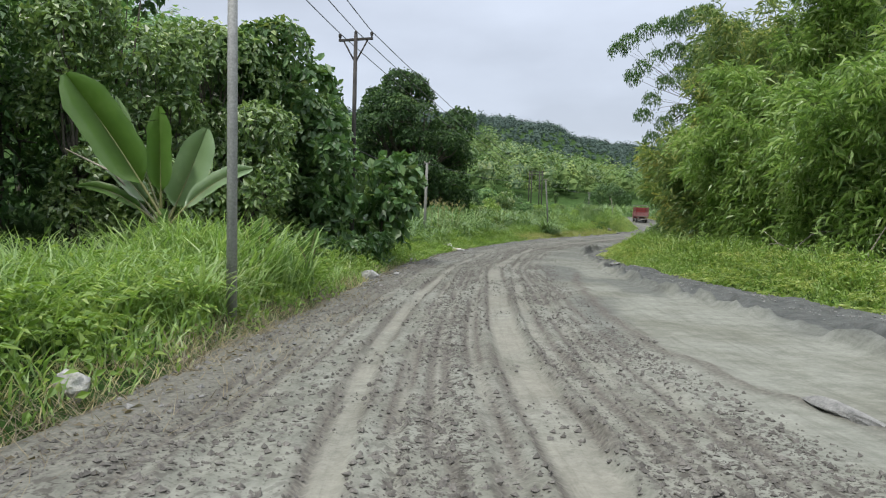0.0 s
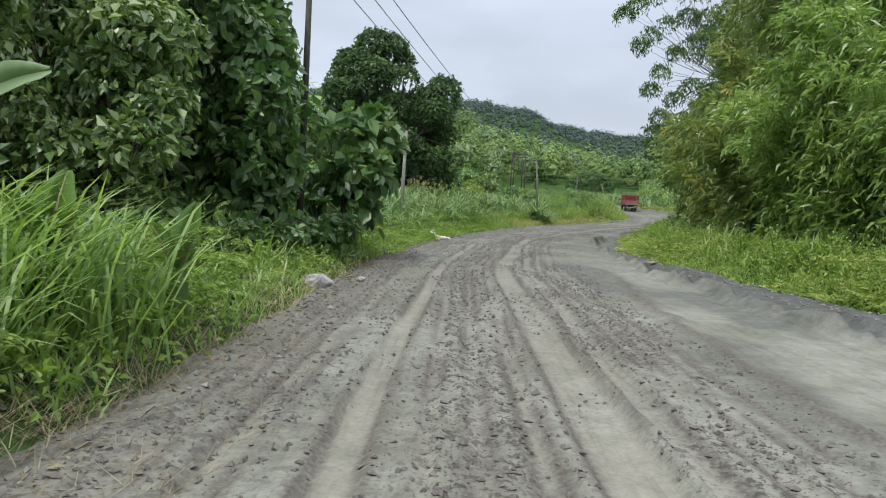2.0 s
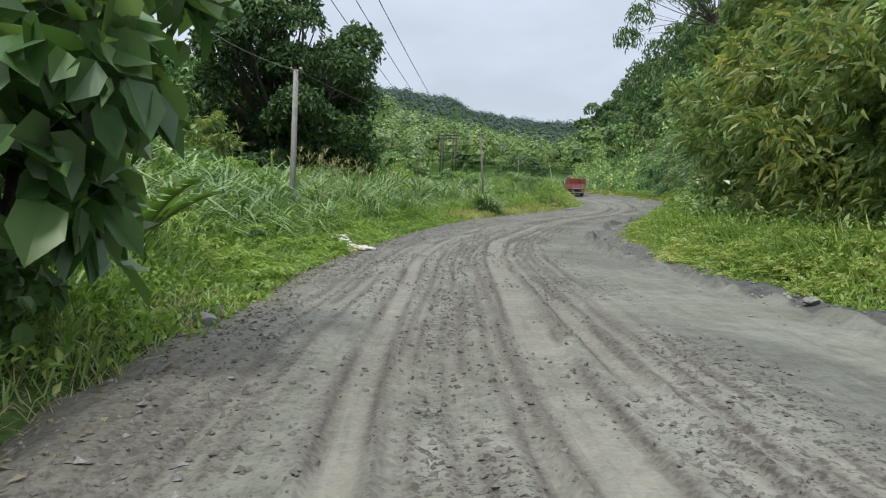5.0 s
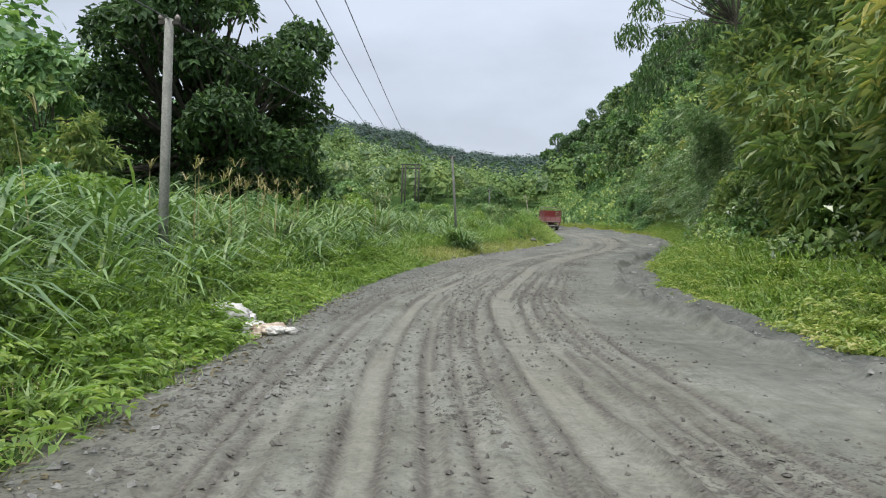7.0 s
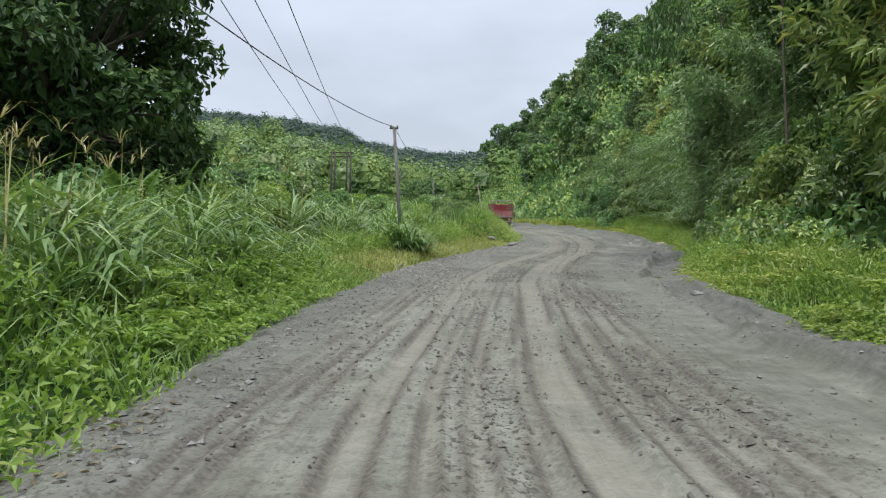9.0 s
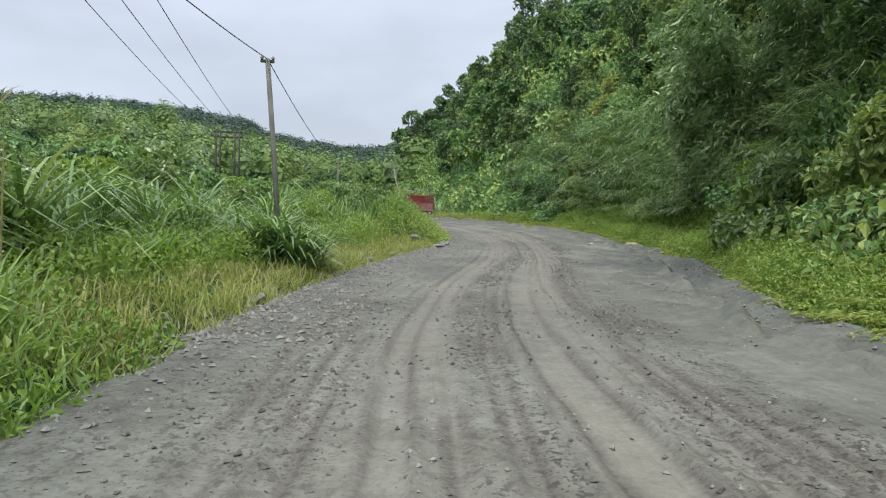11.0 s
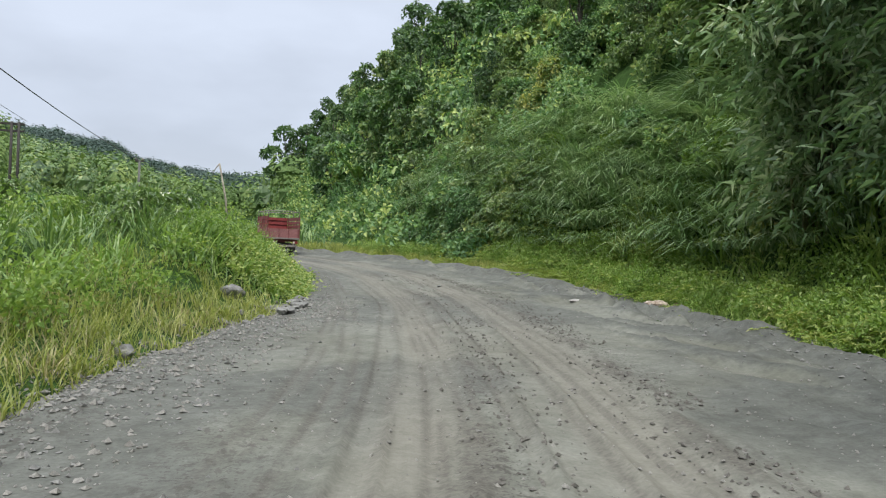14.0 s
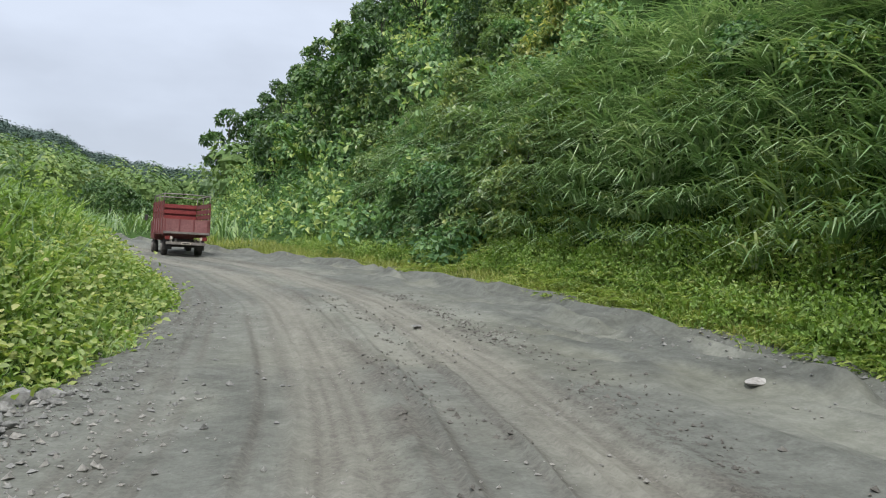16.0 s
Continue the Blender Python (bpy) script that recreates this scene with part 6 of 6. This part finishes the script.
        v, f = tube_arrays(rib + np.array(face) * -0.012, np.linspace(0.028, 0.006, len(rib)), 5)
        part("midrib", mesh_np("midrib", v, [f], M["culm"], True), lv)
    v, f = tube_arrays(np.array([(-0.2, 0.3, 1.0), (-1.2, 0.4, 2.0), (-2.3, 0.5, 2.45)]), [0.03, 0.025, 0.012], 5)
    part("dead_stalk", mesh_np("dead_stalk", v, [f], M["dead_wood"], True), ob, "pale dry leaf stalk")
    for x, y, s, az in ((-5.5, 13.2, 0.75, 80), (-4.95, 14.4, 0.7, 60)):
        banana_plant("young banana shoot with short upright leaves", x, y, float(ground_height(x, y)), [(az, 1.1 * s, 0.42 * s, 82, 0.0, 20), (az + 150, 0.9 * s, 0.36 * s, 70, 0.0, 30), (az - 100, 0.8 * s, 0.3 * s, 60, 0.1)], 861, 0, 0.9 * s)
    r = rng_of(870)
    for x, y, s in ((-7.2, 30.5, 0.8), (-8.6, 58, 1.0), (-7.5, 76, 0.8)):
        banana_plant("young banana plant among tall grass", x, y, float(ground_height(x, y)), [(a, r.uniform(1.5, 2.2) * s, 0.45 * s, r.uniform(40, 78), 0.3) for a in (0, 70, 140, 200, 260, 320)], 871, 0, 0.8 * s)


# ---- poles and wires ----
def box_mesh(name, parts, material, bevel=0.0):
    """One mesh of several bevelled boxes: (x, y, z, sx, sy, sz) or with a turn about z in degrees."""
    bm = bmesh.new()
    for p in parts:
        turn = p[6] if len(p) > 6 else 0
        bmesh.ops.create_cube(bm, size=1, matrix=pose(p[0], p[1], p[2], 0, 0, turn) @ Matrix.Diagonal((p[3], p[4], p[5], 1)))
    if bevel:
        bmesh.ops.bevel(bm, geom=list(bm.edges), offset=bevel, segments=2, affect="EDGES")
    me = bpy.data.meshes.new(name)
    bm.to_mesh(me)
    bm.free()
    me.materials.append(material)
    return me


def rod(name, pts, radii, material, parent, label="", sides=10):
    v, f = tube_arrays(pts, radii, sides)
    n = len(pts)
    caps = np.array([[0, i + 1, i] for i in range(1, sides - 1)] + [[(n - 1) * sides, (n - 1) * sides + i, (n - 1) * sides + i + 1] for i in range(1, sides - 1)])
    return part(name, mesh_np(name, v, [caps, f], material, True), parent, label)


def lean_top(height, lean):
    return (lean[0] * height, lean[1] * height, height)


def plain_pole(label, x, y, height, radius, material, lean=(0, 0), cap=True, group="poles beside the road"):
    z = float(ground_height(x, y))
    ob = thing("pole", label, "pole", x, y, z, 0, group)
    top = lean_top(height, lean)
    rod("shaft", [(0, 0, -0.4), tuple(0.5 * c for c in top), top], [radius, radius * 0.92, radius * 0.82], material, ob)
    if cap:
        part("crossarm", box_mesh("crossarm", [(top[0], top[1], height - 0.06, 0.34, 0.07, 0.07)], M["pole_dark"], 0.01), ob)
        for s in (-0.13, 0.13):
            rod("insulator", [(top[0] + s, top[1], height - 0.03), (top[0] + s, top[1], height + 0.03), (top[0] + s, top[1], height + 0.07)], [0.03, 0.045, 0.02], M["bumper"], ob)
    return Vector((x + top[0], y + top[1], z + height))


def line_pole(x, y, height):
    """A dark steel pole with a braced crossarm and three insulators."""
    z = float(ground_height(x, y))
    ob = thing("line_pole", "dark steel power pole with a braced crossarm", "power pole", x, y, z, -14, "power line")
    rod("shaft", [(0, 0, -0.4), (0, 0, height * 0.5), (0, 0, height)], [0.085, 0.075, 0.06], M["pole_dark"], ob)
    arm = height - 0.16
    part("crossarm", box_mesh("crossarm", [(0, 0, arm, 1.24, 0.07, 0.08)], M["pole_dark"], 0.01), ob)
    for s in (-1, 1):
        rod("brace", [(s * 0.44, 0, arm - 0.03), (s * 0.24, 0, arm - 0.35), (s * 0.04, 0, arm - 0.68)], [0.025, 0.025, 0.025], M["pole_dark"], ob)
    tips = []
    for s in (-0.58, 0, 0.58):
        zz = arm + 0.04 + (0.06 if s == 0 else 0)
        rod("insulator", [(s, 0, zz), (s, 0, zz + 0.07), (s, 0, zz + 0.14), (s, 0, zz + 0.18)], [0.02, 0.05, 0.055, 0.025], M["pole_dark"], ob)
        tips.append(Vector((x, y, z)) + Matrix.Rotation(radians(-14), 3, "Z") @ Vector((s, 0, zz + 0.18)))
    return tips


def wire(a, b, sag, radius, group):
    a, b = np.array(a), np.array(b)
    t = np.linspace(0, 1, 24)[:, None]
    p = a + (b - a) * t - np.array([0, 0, 4 * sag]) * (t * (1 - t))
    v, f = tube_arrays(p, np.full(24, radius), 5)
    tagged(new("overhead_wire", mesh_np("overhead_wire", v, [f], M["wire"], True)), "thin dark overhead wire between poles", "wire", group)


def h_pole(x, y, height):
    z = float(ground_height(x, y))
    ob = thing("twin_pole", "dark power pole frame on four legs with cross beams", "power pole", x, y, z, -10, "power line")
    for s in (-1.02, -0.64, 0.62, 1.04):
        rod("leg", [(s, 0, -0.4), (s * 0.99, 0, height * 0.5), (s * 0.97, 0, height)], [0.09, 0.085, 0.075], M["pole_dark"], ob)
    for zz in (height - 0.12, height - 0.55):
        part("crossbeam", box_mesh("crossbeam", [(0.05, 0.1, zz, 2.5, 0.1, 0.13)], M["pole_dark"], 0.015), ob)
    return [Vector((x + s, y, z + height + 0.1)) for s in (-1.4, 0, 1.4)]


def build_poles():
    plain_pole("smooth grey steel pole standing in tall grass", -4.5, 10.0, 6.2, 0.075, M["pole_metal"], (-0.012, 0.0), False)
    tips = line_pole(-6.95, 24.5, 7.2)
    a3 = plain_pole("short weathered concrete pole in cane grass", -7.8, 42.0, 4.35, 0.085, M["pole_grey"], (0.012, 0.01))
    a5 = plain_pole("leaning weathered pole with a small crossarm in tall grass", -1.75, 71.2, 5.0, 0.075, M["pole_worn"], (-0.085, 0.0))
    a6 = plain_pole("thin weathered pole in the valley grass", 2.5, 102.5, 2.9, 0.06, M["pole_worn"], (0.0, 0.0))
    z = float(ground_height(5.2, 94.5))
    ob = thing("broken_cane", "tall pale dry cane with a snapped tip in the grass", "cane", 5.2, 94.5, z)
    rod("cane_stem", [(0, 0, -0.2), (-0.1, 0, 1.2), (-0.35, 0, 2.4)], [0.04, 0.035, 0.025], M["dead_wood"], ob, sides=6)
    rod("snapped_tip", [(-0.35, 0, 2.4), (-0.46, 0.05, 2.24), (-0.55, 0.08, 2.05)], [0.022, 0.016, 0.006], M["dead_wood"], ob, sides=5)
    far = h_pole(-5.3, 122.4, 6.9)
    behind = [Vector((-2.6, -26, 8.6)) + Vector((s, 0, 0)) for s in (-0.6, 0, 0.6)]
    for p, q, b in zip(tips, far, behind):
        wire(p, q, 1.1, 0.014, "power line wires")
        wire(b, p, 0.7, 0.014, "power line wires")
    wire(a3, a5, 0.5, 0.012, "roadside wires")
    wire(a5, a6, 0.4, 0.012, "roadside wires")
    wire(Vector((-6.9, 24.5, 3.2)), a3, 0.35, 0.012, "roadside wires")


# ---- truck ----
def build_truck(x, y, turn):
    z = float(road_plane(x, y)) + 0.0
    ob = thing("cargo_truck", "small faded red cargo truck with slatted open bed", "truck", x, y, z, turn)
    W, L = 1.75, 2.75
    y0 = 0.0
    part("chassis", box_mesh("chassis", [(-0.38, 1.9, 0.62, 0.09, 3.9, 0.16), (0.38, 1.9, 0.62, 0.09, 3.9, 0.16), (0, 0.3, 0.62, 0.76, 0.08, 0.12), (0, 1.6, 0.62, 0.76, 0.08, 0.12), (0, 0.95, 0.42, 1.3, 0.12, 0.12)], M["iron"], 0.01), ob)
    bed = part("cargo_bed", box_mesh("cargo_bed", [(0, L / 2, 0.90, W, L, 0.09), (0, 0.35, 0.82, W * 0.96, 0.08, 0.1), (0, 1.3, 0.82, W * 0.96, 0.08, 0.1), (0, 2.3, 0.82, W * 0.96, 0.08, 0.1)], M["red_paint"], 0.012), ob)
    for s in (-1, 1):
        side = part("side_panel", box_mesh("side_panel", [(s * (W / 2 - 0.02), L / 2, 1.22, 0.035, L - 0.02, 0.58)], M["pink_dust"], 0.01), bed)
        for k in range(3):
            part("side_board", box_mesh("side_board", [(s * (W / 2 - 0.02), L / 2, 1.62 + 0.215 * k, 0.03, L - 0.06, 0.17)], M["red_paint"], 0.008), bed)
        for k in range(5):
            part("upright", box_mesh("upright", [(s * (W / 2 + 0.012), 0.06 + (L - 0.12) * k / 4, 1.52, 0.05, 0.06, 1.28)], M["red_paint"], 0.008), bed)
        rod("top_rail", [(s * (W / 2 - 0.02), 0.03, 2.42), (s * (W / 2 - 0.02), L / 2, 2.43), (s * (W / 2 - 0.02), L - 0.03, 2.42)], [0.022] * 3, M["bumper"], bed)
        for yy in (0.03, L / 2, L - 0.03):
            rod("rail_post", [(s * (W / 2 - 0.02), yy, 2.12), (s * (W / 2 - 0.02), yy, 2.28), (s * (W / 2 - 0.02), yy, 2.42)], [0.02] * 3, M["bumper"], bed)
    for yy in (0.03, L - 0.03):
        rod("cross_rail", [(-W / 2 + 0.02, yy, 2.42), (0, yy, 2.44), (W / 2 - 0.02, yy, 2.42)], [0.022] * 3, M["bumper"], bed)
    tail = part("tailgate", box_mesh("tailgate", [(0, -0.02, 1.2, W - 0.04, 0.04, 0.52)], M["pink_dust"], 0.012), bed)
    for xx in (-0.8, -0.27, 0.27, 0.8):
        part("rib", box_mesh("rib", [(xx, -0.05, 1.2, 0.05, 0.03, 0.5)], M["red_paint"], 0.006), tail)
    part("lower_lip", box_mesh("lower_lip", [(0, -0.06, 0.93, W, 0.06, 0.09)], M["bumper"], 0.01), tail)
    for k in range(5):
        part("front_board", box_mesh("front_board", [(0, L - 0.04, 1.12 + 0.235 * k, W - 0.1, 0.035, 0.16)], M["red_bright"], 0.008), bed)
    part("headboard_panel", box_mesh("headboard_panel", [(0, L + 0.02, 1.55, W - 0.06, 0.02, 1.2)], M["red_paint"], 0.005), bed)
    # cabin
    cab = part("cabin", box_mesh("cabin", [(0, 3.42, 1.05, 1.62, 1.15, 0.85), (0, 3.34, 1.66, 1.5, 0.95, 0.5)], M["red_paint"], 0.06), ob)
    for s in (-1, 1):
        part("side_window", box_mesh("side_window", [(s * 0.755, 3.34, 1.66, 0.02, 0.7, 0.34)], M["glass"], 0.006), cab)
        rod("mirror_arm", [(s * 0.8, 3.85, 1.5), (s * 0.92, 3.88, 1.58), (s * 1.02, 3.88, 1.6)], [0.014] * 3, M["iron"], cab)
        part("mirror", box_mesh("mirror", [(s * 1.03, 3.87, 1.55, 0.14, 0.05, 0.26)], M["iron"], 0.02), cab)
    part("windscreen", box_mesh("windscreen", [(0, 3.825, 1.66, 1.3, 0.02, 0.38)], M["glass"], 0.006), cab)
    part("rear_window", box_mesh("rear_window", [(0, 2.86, 1.70, 1.0, 0.02, 0.3)], M["glass"], 0.006), cab)
    # rear bar, lights and flaps
    part("bumper", box_mesh("bumper", [(0, -0.08, 0.52, 1.5, 0.06, 0.12), (-0.55, 0.05, 0.62, 0.05, 0.3, 0.1), (0.55, 0.05, 0.62, 0.05, 0.3, 0.1)], M["bumper"], 0.012), ob)
    for s in (-1, 1):
        lamp = part("tail_light", box_mesh("tail_light", [(s * 0.66, -0.06, 0.72, 0.26, 0.06, 0.14)], M["lens_red"], 0.012), ob)
        part("reflector", box_mesh("reflector", [(s * 0.56, -0.095, 0.72, 0.09, 0.02, 0.11)], M["lens_pale"], 0.006), lamp)
        part("mud_flap", box_mesh("mud_flap", [(s * 0.62, 0.42, 0.46, 0.34, 0.02, 0.38)], M["rubber"], 0.004), ob)
    bars = part("number_plate", box_mesh("number_plate", [(0, -0.115, 0.52, 0.36, 0.012, 0.09)], M["lens_pale"], 0.003), ob)
    part("plate_bar", box_mesh("plate_bar", [(0, -0.124, 0.52, 0.28, 0.006, 0.04)], M["iron"]), bars)
    # wheels
    for s in (-1, 1):
        for yy, xx in ((0.95, 0.66), (3.45, 0.68)):
            bm = bmesh.new()
            bmesh.ops.create_cone(bm, cap_ends=True, segments=28, radius1=0.33, radius2=0.33, depth=0.22, matrix=pose(s * xx, yy, 0.33, 0, 90, 0))
            bmesh.ops.bevel(bm, geom=[e for e in bm.edges if len(e.link_faces) == 2 and e.calc_face_angle() > 1], offset=0.05, segments=3, affect="EDGES")
            wheel = part("wheel", bm, ob, "", M["rubber"])
            bm = bmesh.new()
            bmesh.ops.create_cone(bm, cap_ends=True, segments=24, radius1=0.19, radius2=0.15, depth=0.05, matrix=pose(s * (xx + 0.11), yy, 0.33, 0, s * 90, 0))
            part("rim", bm, wheel, "", M["bumper"])


# ---- rocks, sacks and litter ----
def rock_mesh(name, seed, size, material, detail=3, rough=0.28, flat=1.0, crease=0.0):
    r = random.Random(seed)
    bm = bmesh.new()
    bmesh.ops.create_icosphere(bm, subdivisions=detail, radius=1)
    off = Vector((r.uniform(0, 50), r.uniform(0, 50), r.uniform(0, 50)))
    cuts = [(Vector((r.gauss(0, 1), r.gauss(0, 1), r.gauss(0, 1))).normalized(), r.uniform(0.55, 0.85)) for _ in range(9)]
    for v in bm.verts:
        d = v.co.normalized()
        k = 1 + rough * noise.noise(d * 1.4 + off) + 0.12 * noise.noise(d * 4 + off)
        if crease:
            k += crease * (abs(noise.noise(d * 3.1 + off)) * 1.6 + abs(noise.noise(d * 7.3 - off)) * 0.8 - 0.6)
        p = d * k
        for nrm, lim in (() if crease else cuts):
            over = p.dot(nrm) - lim
            if over > 0:
                p = p - nrm * over * 0.85
        v.co = Vector((p.x * size[0], p.y * size[1], p.z * size[2] * flat))
    me = bpy.data.meshes.new(name)
    bm.to_mesh(me)
    bm.free()
    me.materials.append(material)
    for f in me.polygons:
        f.use_smooth = crease > 0
    return me


def rock(label, seed, x, y, size, turn=0, material="rock", name="rock", category="rock", sink=0.15, group=""):
    z = max(float(ground_height(x, y)), float(road_height(np.array([x]), np.array([y]))[0]) if road_left(y) - 0.5 < x < road_right(y) + 0.5 else -99)
    soft = name in ("rubbish_sack", "litter")
    ob = new(name, rock_mesh(name, seed, size, M[material], 4 if soft else 3, crease=0.24 if name == "litter" else 0.13 if soft else 0.0))
    ob.matrix_world = pose(x, y, z + size[2] * (1 - 2 * sink), 0, 0, turn)
    return tagged(ob, label, category, group)


def build_roadside():
    rock("pale grey angular boulder at the road edge", 901, -5.05, 19.6, (0.28, 0.22, 0.18), 30)
    rock("pale grey stone half hidden in weeds", 902, -3.75, 5.45, (0.17, 0.13, 0.13), 10)
    rock("small pale stone beside the boulder", 903, -4.55, 20.5, (0.08, 0.07, 0.06), 50)
    rock("small grey stone in the verge", 904, -5.7, 17.6, (0.12, 0.1, 0.08), 0)
    rock("broken grey concrete block in the verge", 905, -5.7, 28.6, (0.15, 0.12, 0.10), 20, "stone")
    rock("broken grey concrete block in the verge", 906, -5.85, 29.5, (0.12, 0.10, 0.08), 70, "stone")
    rock("rounded grey boulder on the inner shoulder", 907, 4.3, 85.3, (0.28, 0.23, 0.2), 20, "stone")
    rock("flat pale slab of stone on the road", 908, 13.1, 86.1, (0.21, 0.13, 0.05), 15, "pale_slab", sink=0.6)
    rock("flat pale stone on the road", 909, 11.2, 91, (0.12, 0.09, 0.03), 40, "stone")
    r = rng_of(910)
    for k in range(26):
        y = 62 + 24 * r.random()
        x = float(road_left(y)) - 0.1 - 0.8 * r.random()
        s = 0.06 + 0.10 * r.random() ** 2
        rock("rough grey stone on the inner shoulder", 920 + k, x, y, (s, s * 0.8, s * 0.7), r.uniform(0, 360), "stone", group="stones along the inner shoulder")
    for k in range(14):
        y = 6 + 50 * r.random()
        x = float(road_right(y)) - 0.3 - 1.2 * r.random()
        s = 0.05 + 0.08 * r.random() ** 2
        rock("rough dark stone on the outer shoulder", 960 + k, x, y, (s * 1.3, s, s * 0.6), r.uniform(0, 360), "stone", group="stones along the outer shoulder")
    # broken slab edge of old tar on the outer side
    rock("broken dark slab of old road surface", 980, 2.27, 6.75, (0.09, 0.52, 0.06), 20, "stone", "broken_slab", "slab")
    r = rng_of(985)
    for k in range(60):
        y = 82.6 + 4.8 * r.random()
        x = float(road_left(y)) + r.normal(-0.05, 0.28)
        s = 0.035 + 0.12 * r.random() ** 2.2
        rock("rough grey stone in the rubble beside the boulder", 1100 + k, x, y, (s * 1.2, s, s * 0.65), r.uniform(0, 360), "stone", group="rubble by the boulder")
    # dumped sacks
    for k, (dx, dy, sx, sy, sz, t) in enumerate(((-0.14, 0.0, 0.27, 0.20, 0.20, 10), (0.16, -0.12, 0.26, 0.17, 0.12, -20), (0.0, 0.28, 0.20, 0.17, 0.14, 60))):
        rock("tied white plastic sack dumped on the verge", 990 + k, -6.0 + dx, 39.6 + dy, (sx, sy, sz), t, "sack", "rubbish_sack", "sack", 0.1, "dumped sacks")
    for k, (dx, dy, s) in enumerate(((0.42, -0.3, 0.13), (0.58, -0.42, 0.10), (0.32, -0.48, 0.09), (0.74, -0.36, 0.08), (0.52, -0.1, 0.10), (0.22, -0.36, 0.11))):
        rock("crumpled pale litter beside the sacks", 1000 + k, -6.0 + dx, 39.6 + dy, (s * 1.4, s, s * 0.6), k * 50, "sack" if k % 2 else "litter", "litter", "litter", 0.1, "litter by the sacks")
    for k, (dx, dy, s) in enumerate(((0, 0, 0.16), (0.25, 0.1, 0.13), (-0.22, 0.1, 0.11), (0.1, -0.2, 0.1), (0.42, -0.05, 0.09))):
        rock("pale brown rubbish heaped at the road edge", 1010 + k, 14.4 + dx, 84.3 + dy, (s * 1.3, s, s * 0.7), k * 40, "litter", "litter", "litter", 0.1, "litter at the outer edge")


def build_dead_branches():
    r = rng_of(1030)
    for k, (x, y, dx, dy, rise) in enumerate(((6.6, 26.4, 1.5, -1.3, 1.5), (7.4, 25.0, -1.6, -0.4, 1.0), (8.2, 23.8, 0.9, -1.2, 1.9), (6.4, 28.6, -1.3, -0.9, 0.8))):
        z = float(ground_height(x, y))
        s = np.linspace(0, 1, 8)[:, None]
        p = np.array([x, y, z - 0.05]) + np.array([dx, dy, 0]) * s + np.array([0, 0, rise]) * np.sin(s * 2.0) + r.normal(0, 0.03, (8, 3))
        pieces = [tube_arrays(p, np.linspace(0.028, 0.006, 8), 5)]
        for q in (3, 5):
            side = r.normal(0, 0.3, 3) + [0, 0, 0.15]
            pieces.append(tube_arrays(np.stack([p[q], p[q] + side * 0.6, p[q] + side]), [0.012, 0.008, 0.003], 4))
        v, f = join(pieces)
        tagged(new("dead_branch", mesh_np("dead_branch", v, f, M["dead_wood"], True)), "pale dry dead branch at the foot of the bamboo", "branch", "dead branches under the bamboo")


build_ground()
build_road()
build_loose_stones()
build_poles()
build_truck(10.1, 111.8, 3)
build_roadside()
build_dead_branches()
build_thicket()
build_bamboo()
build_hill_trees()
build_ground_cover()
build_far_woods()
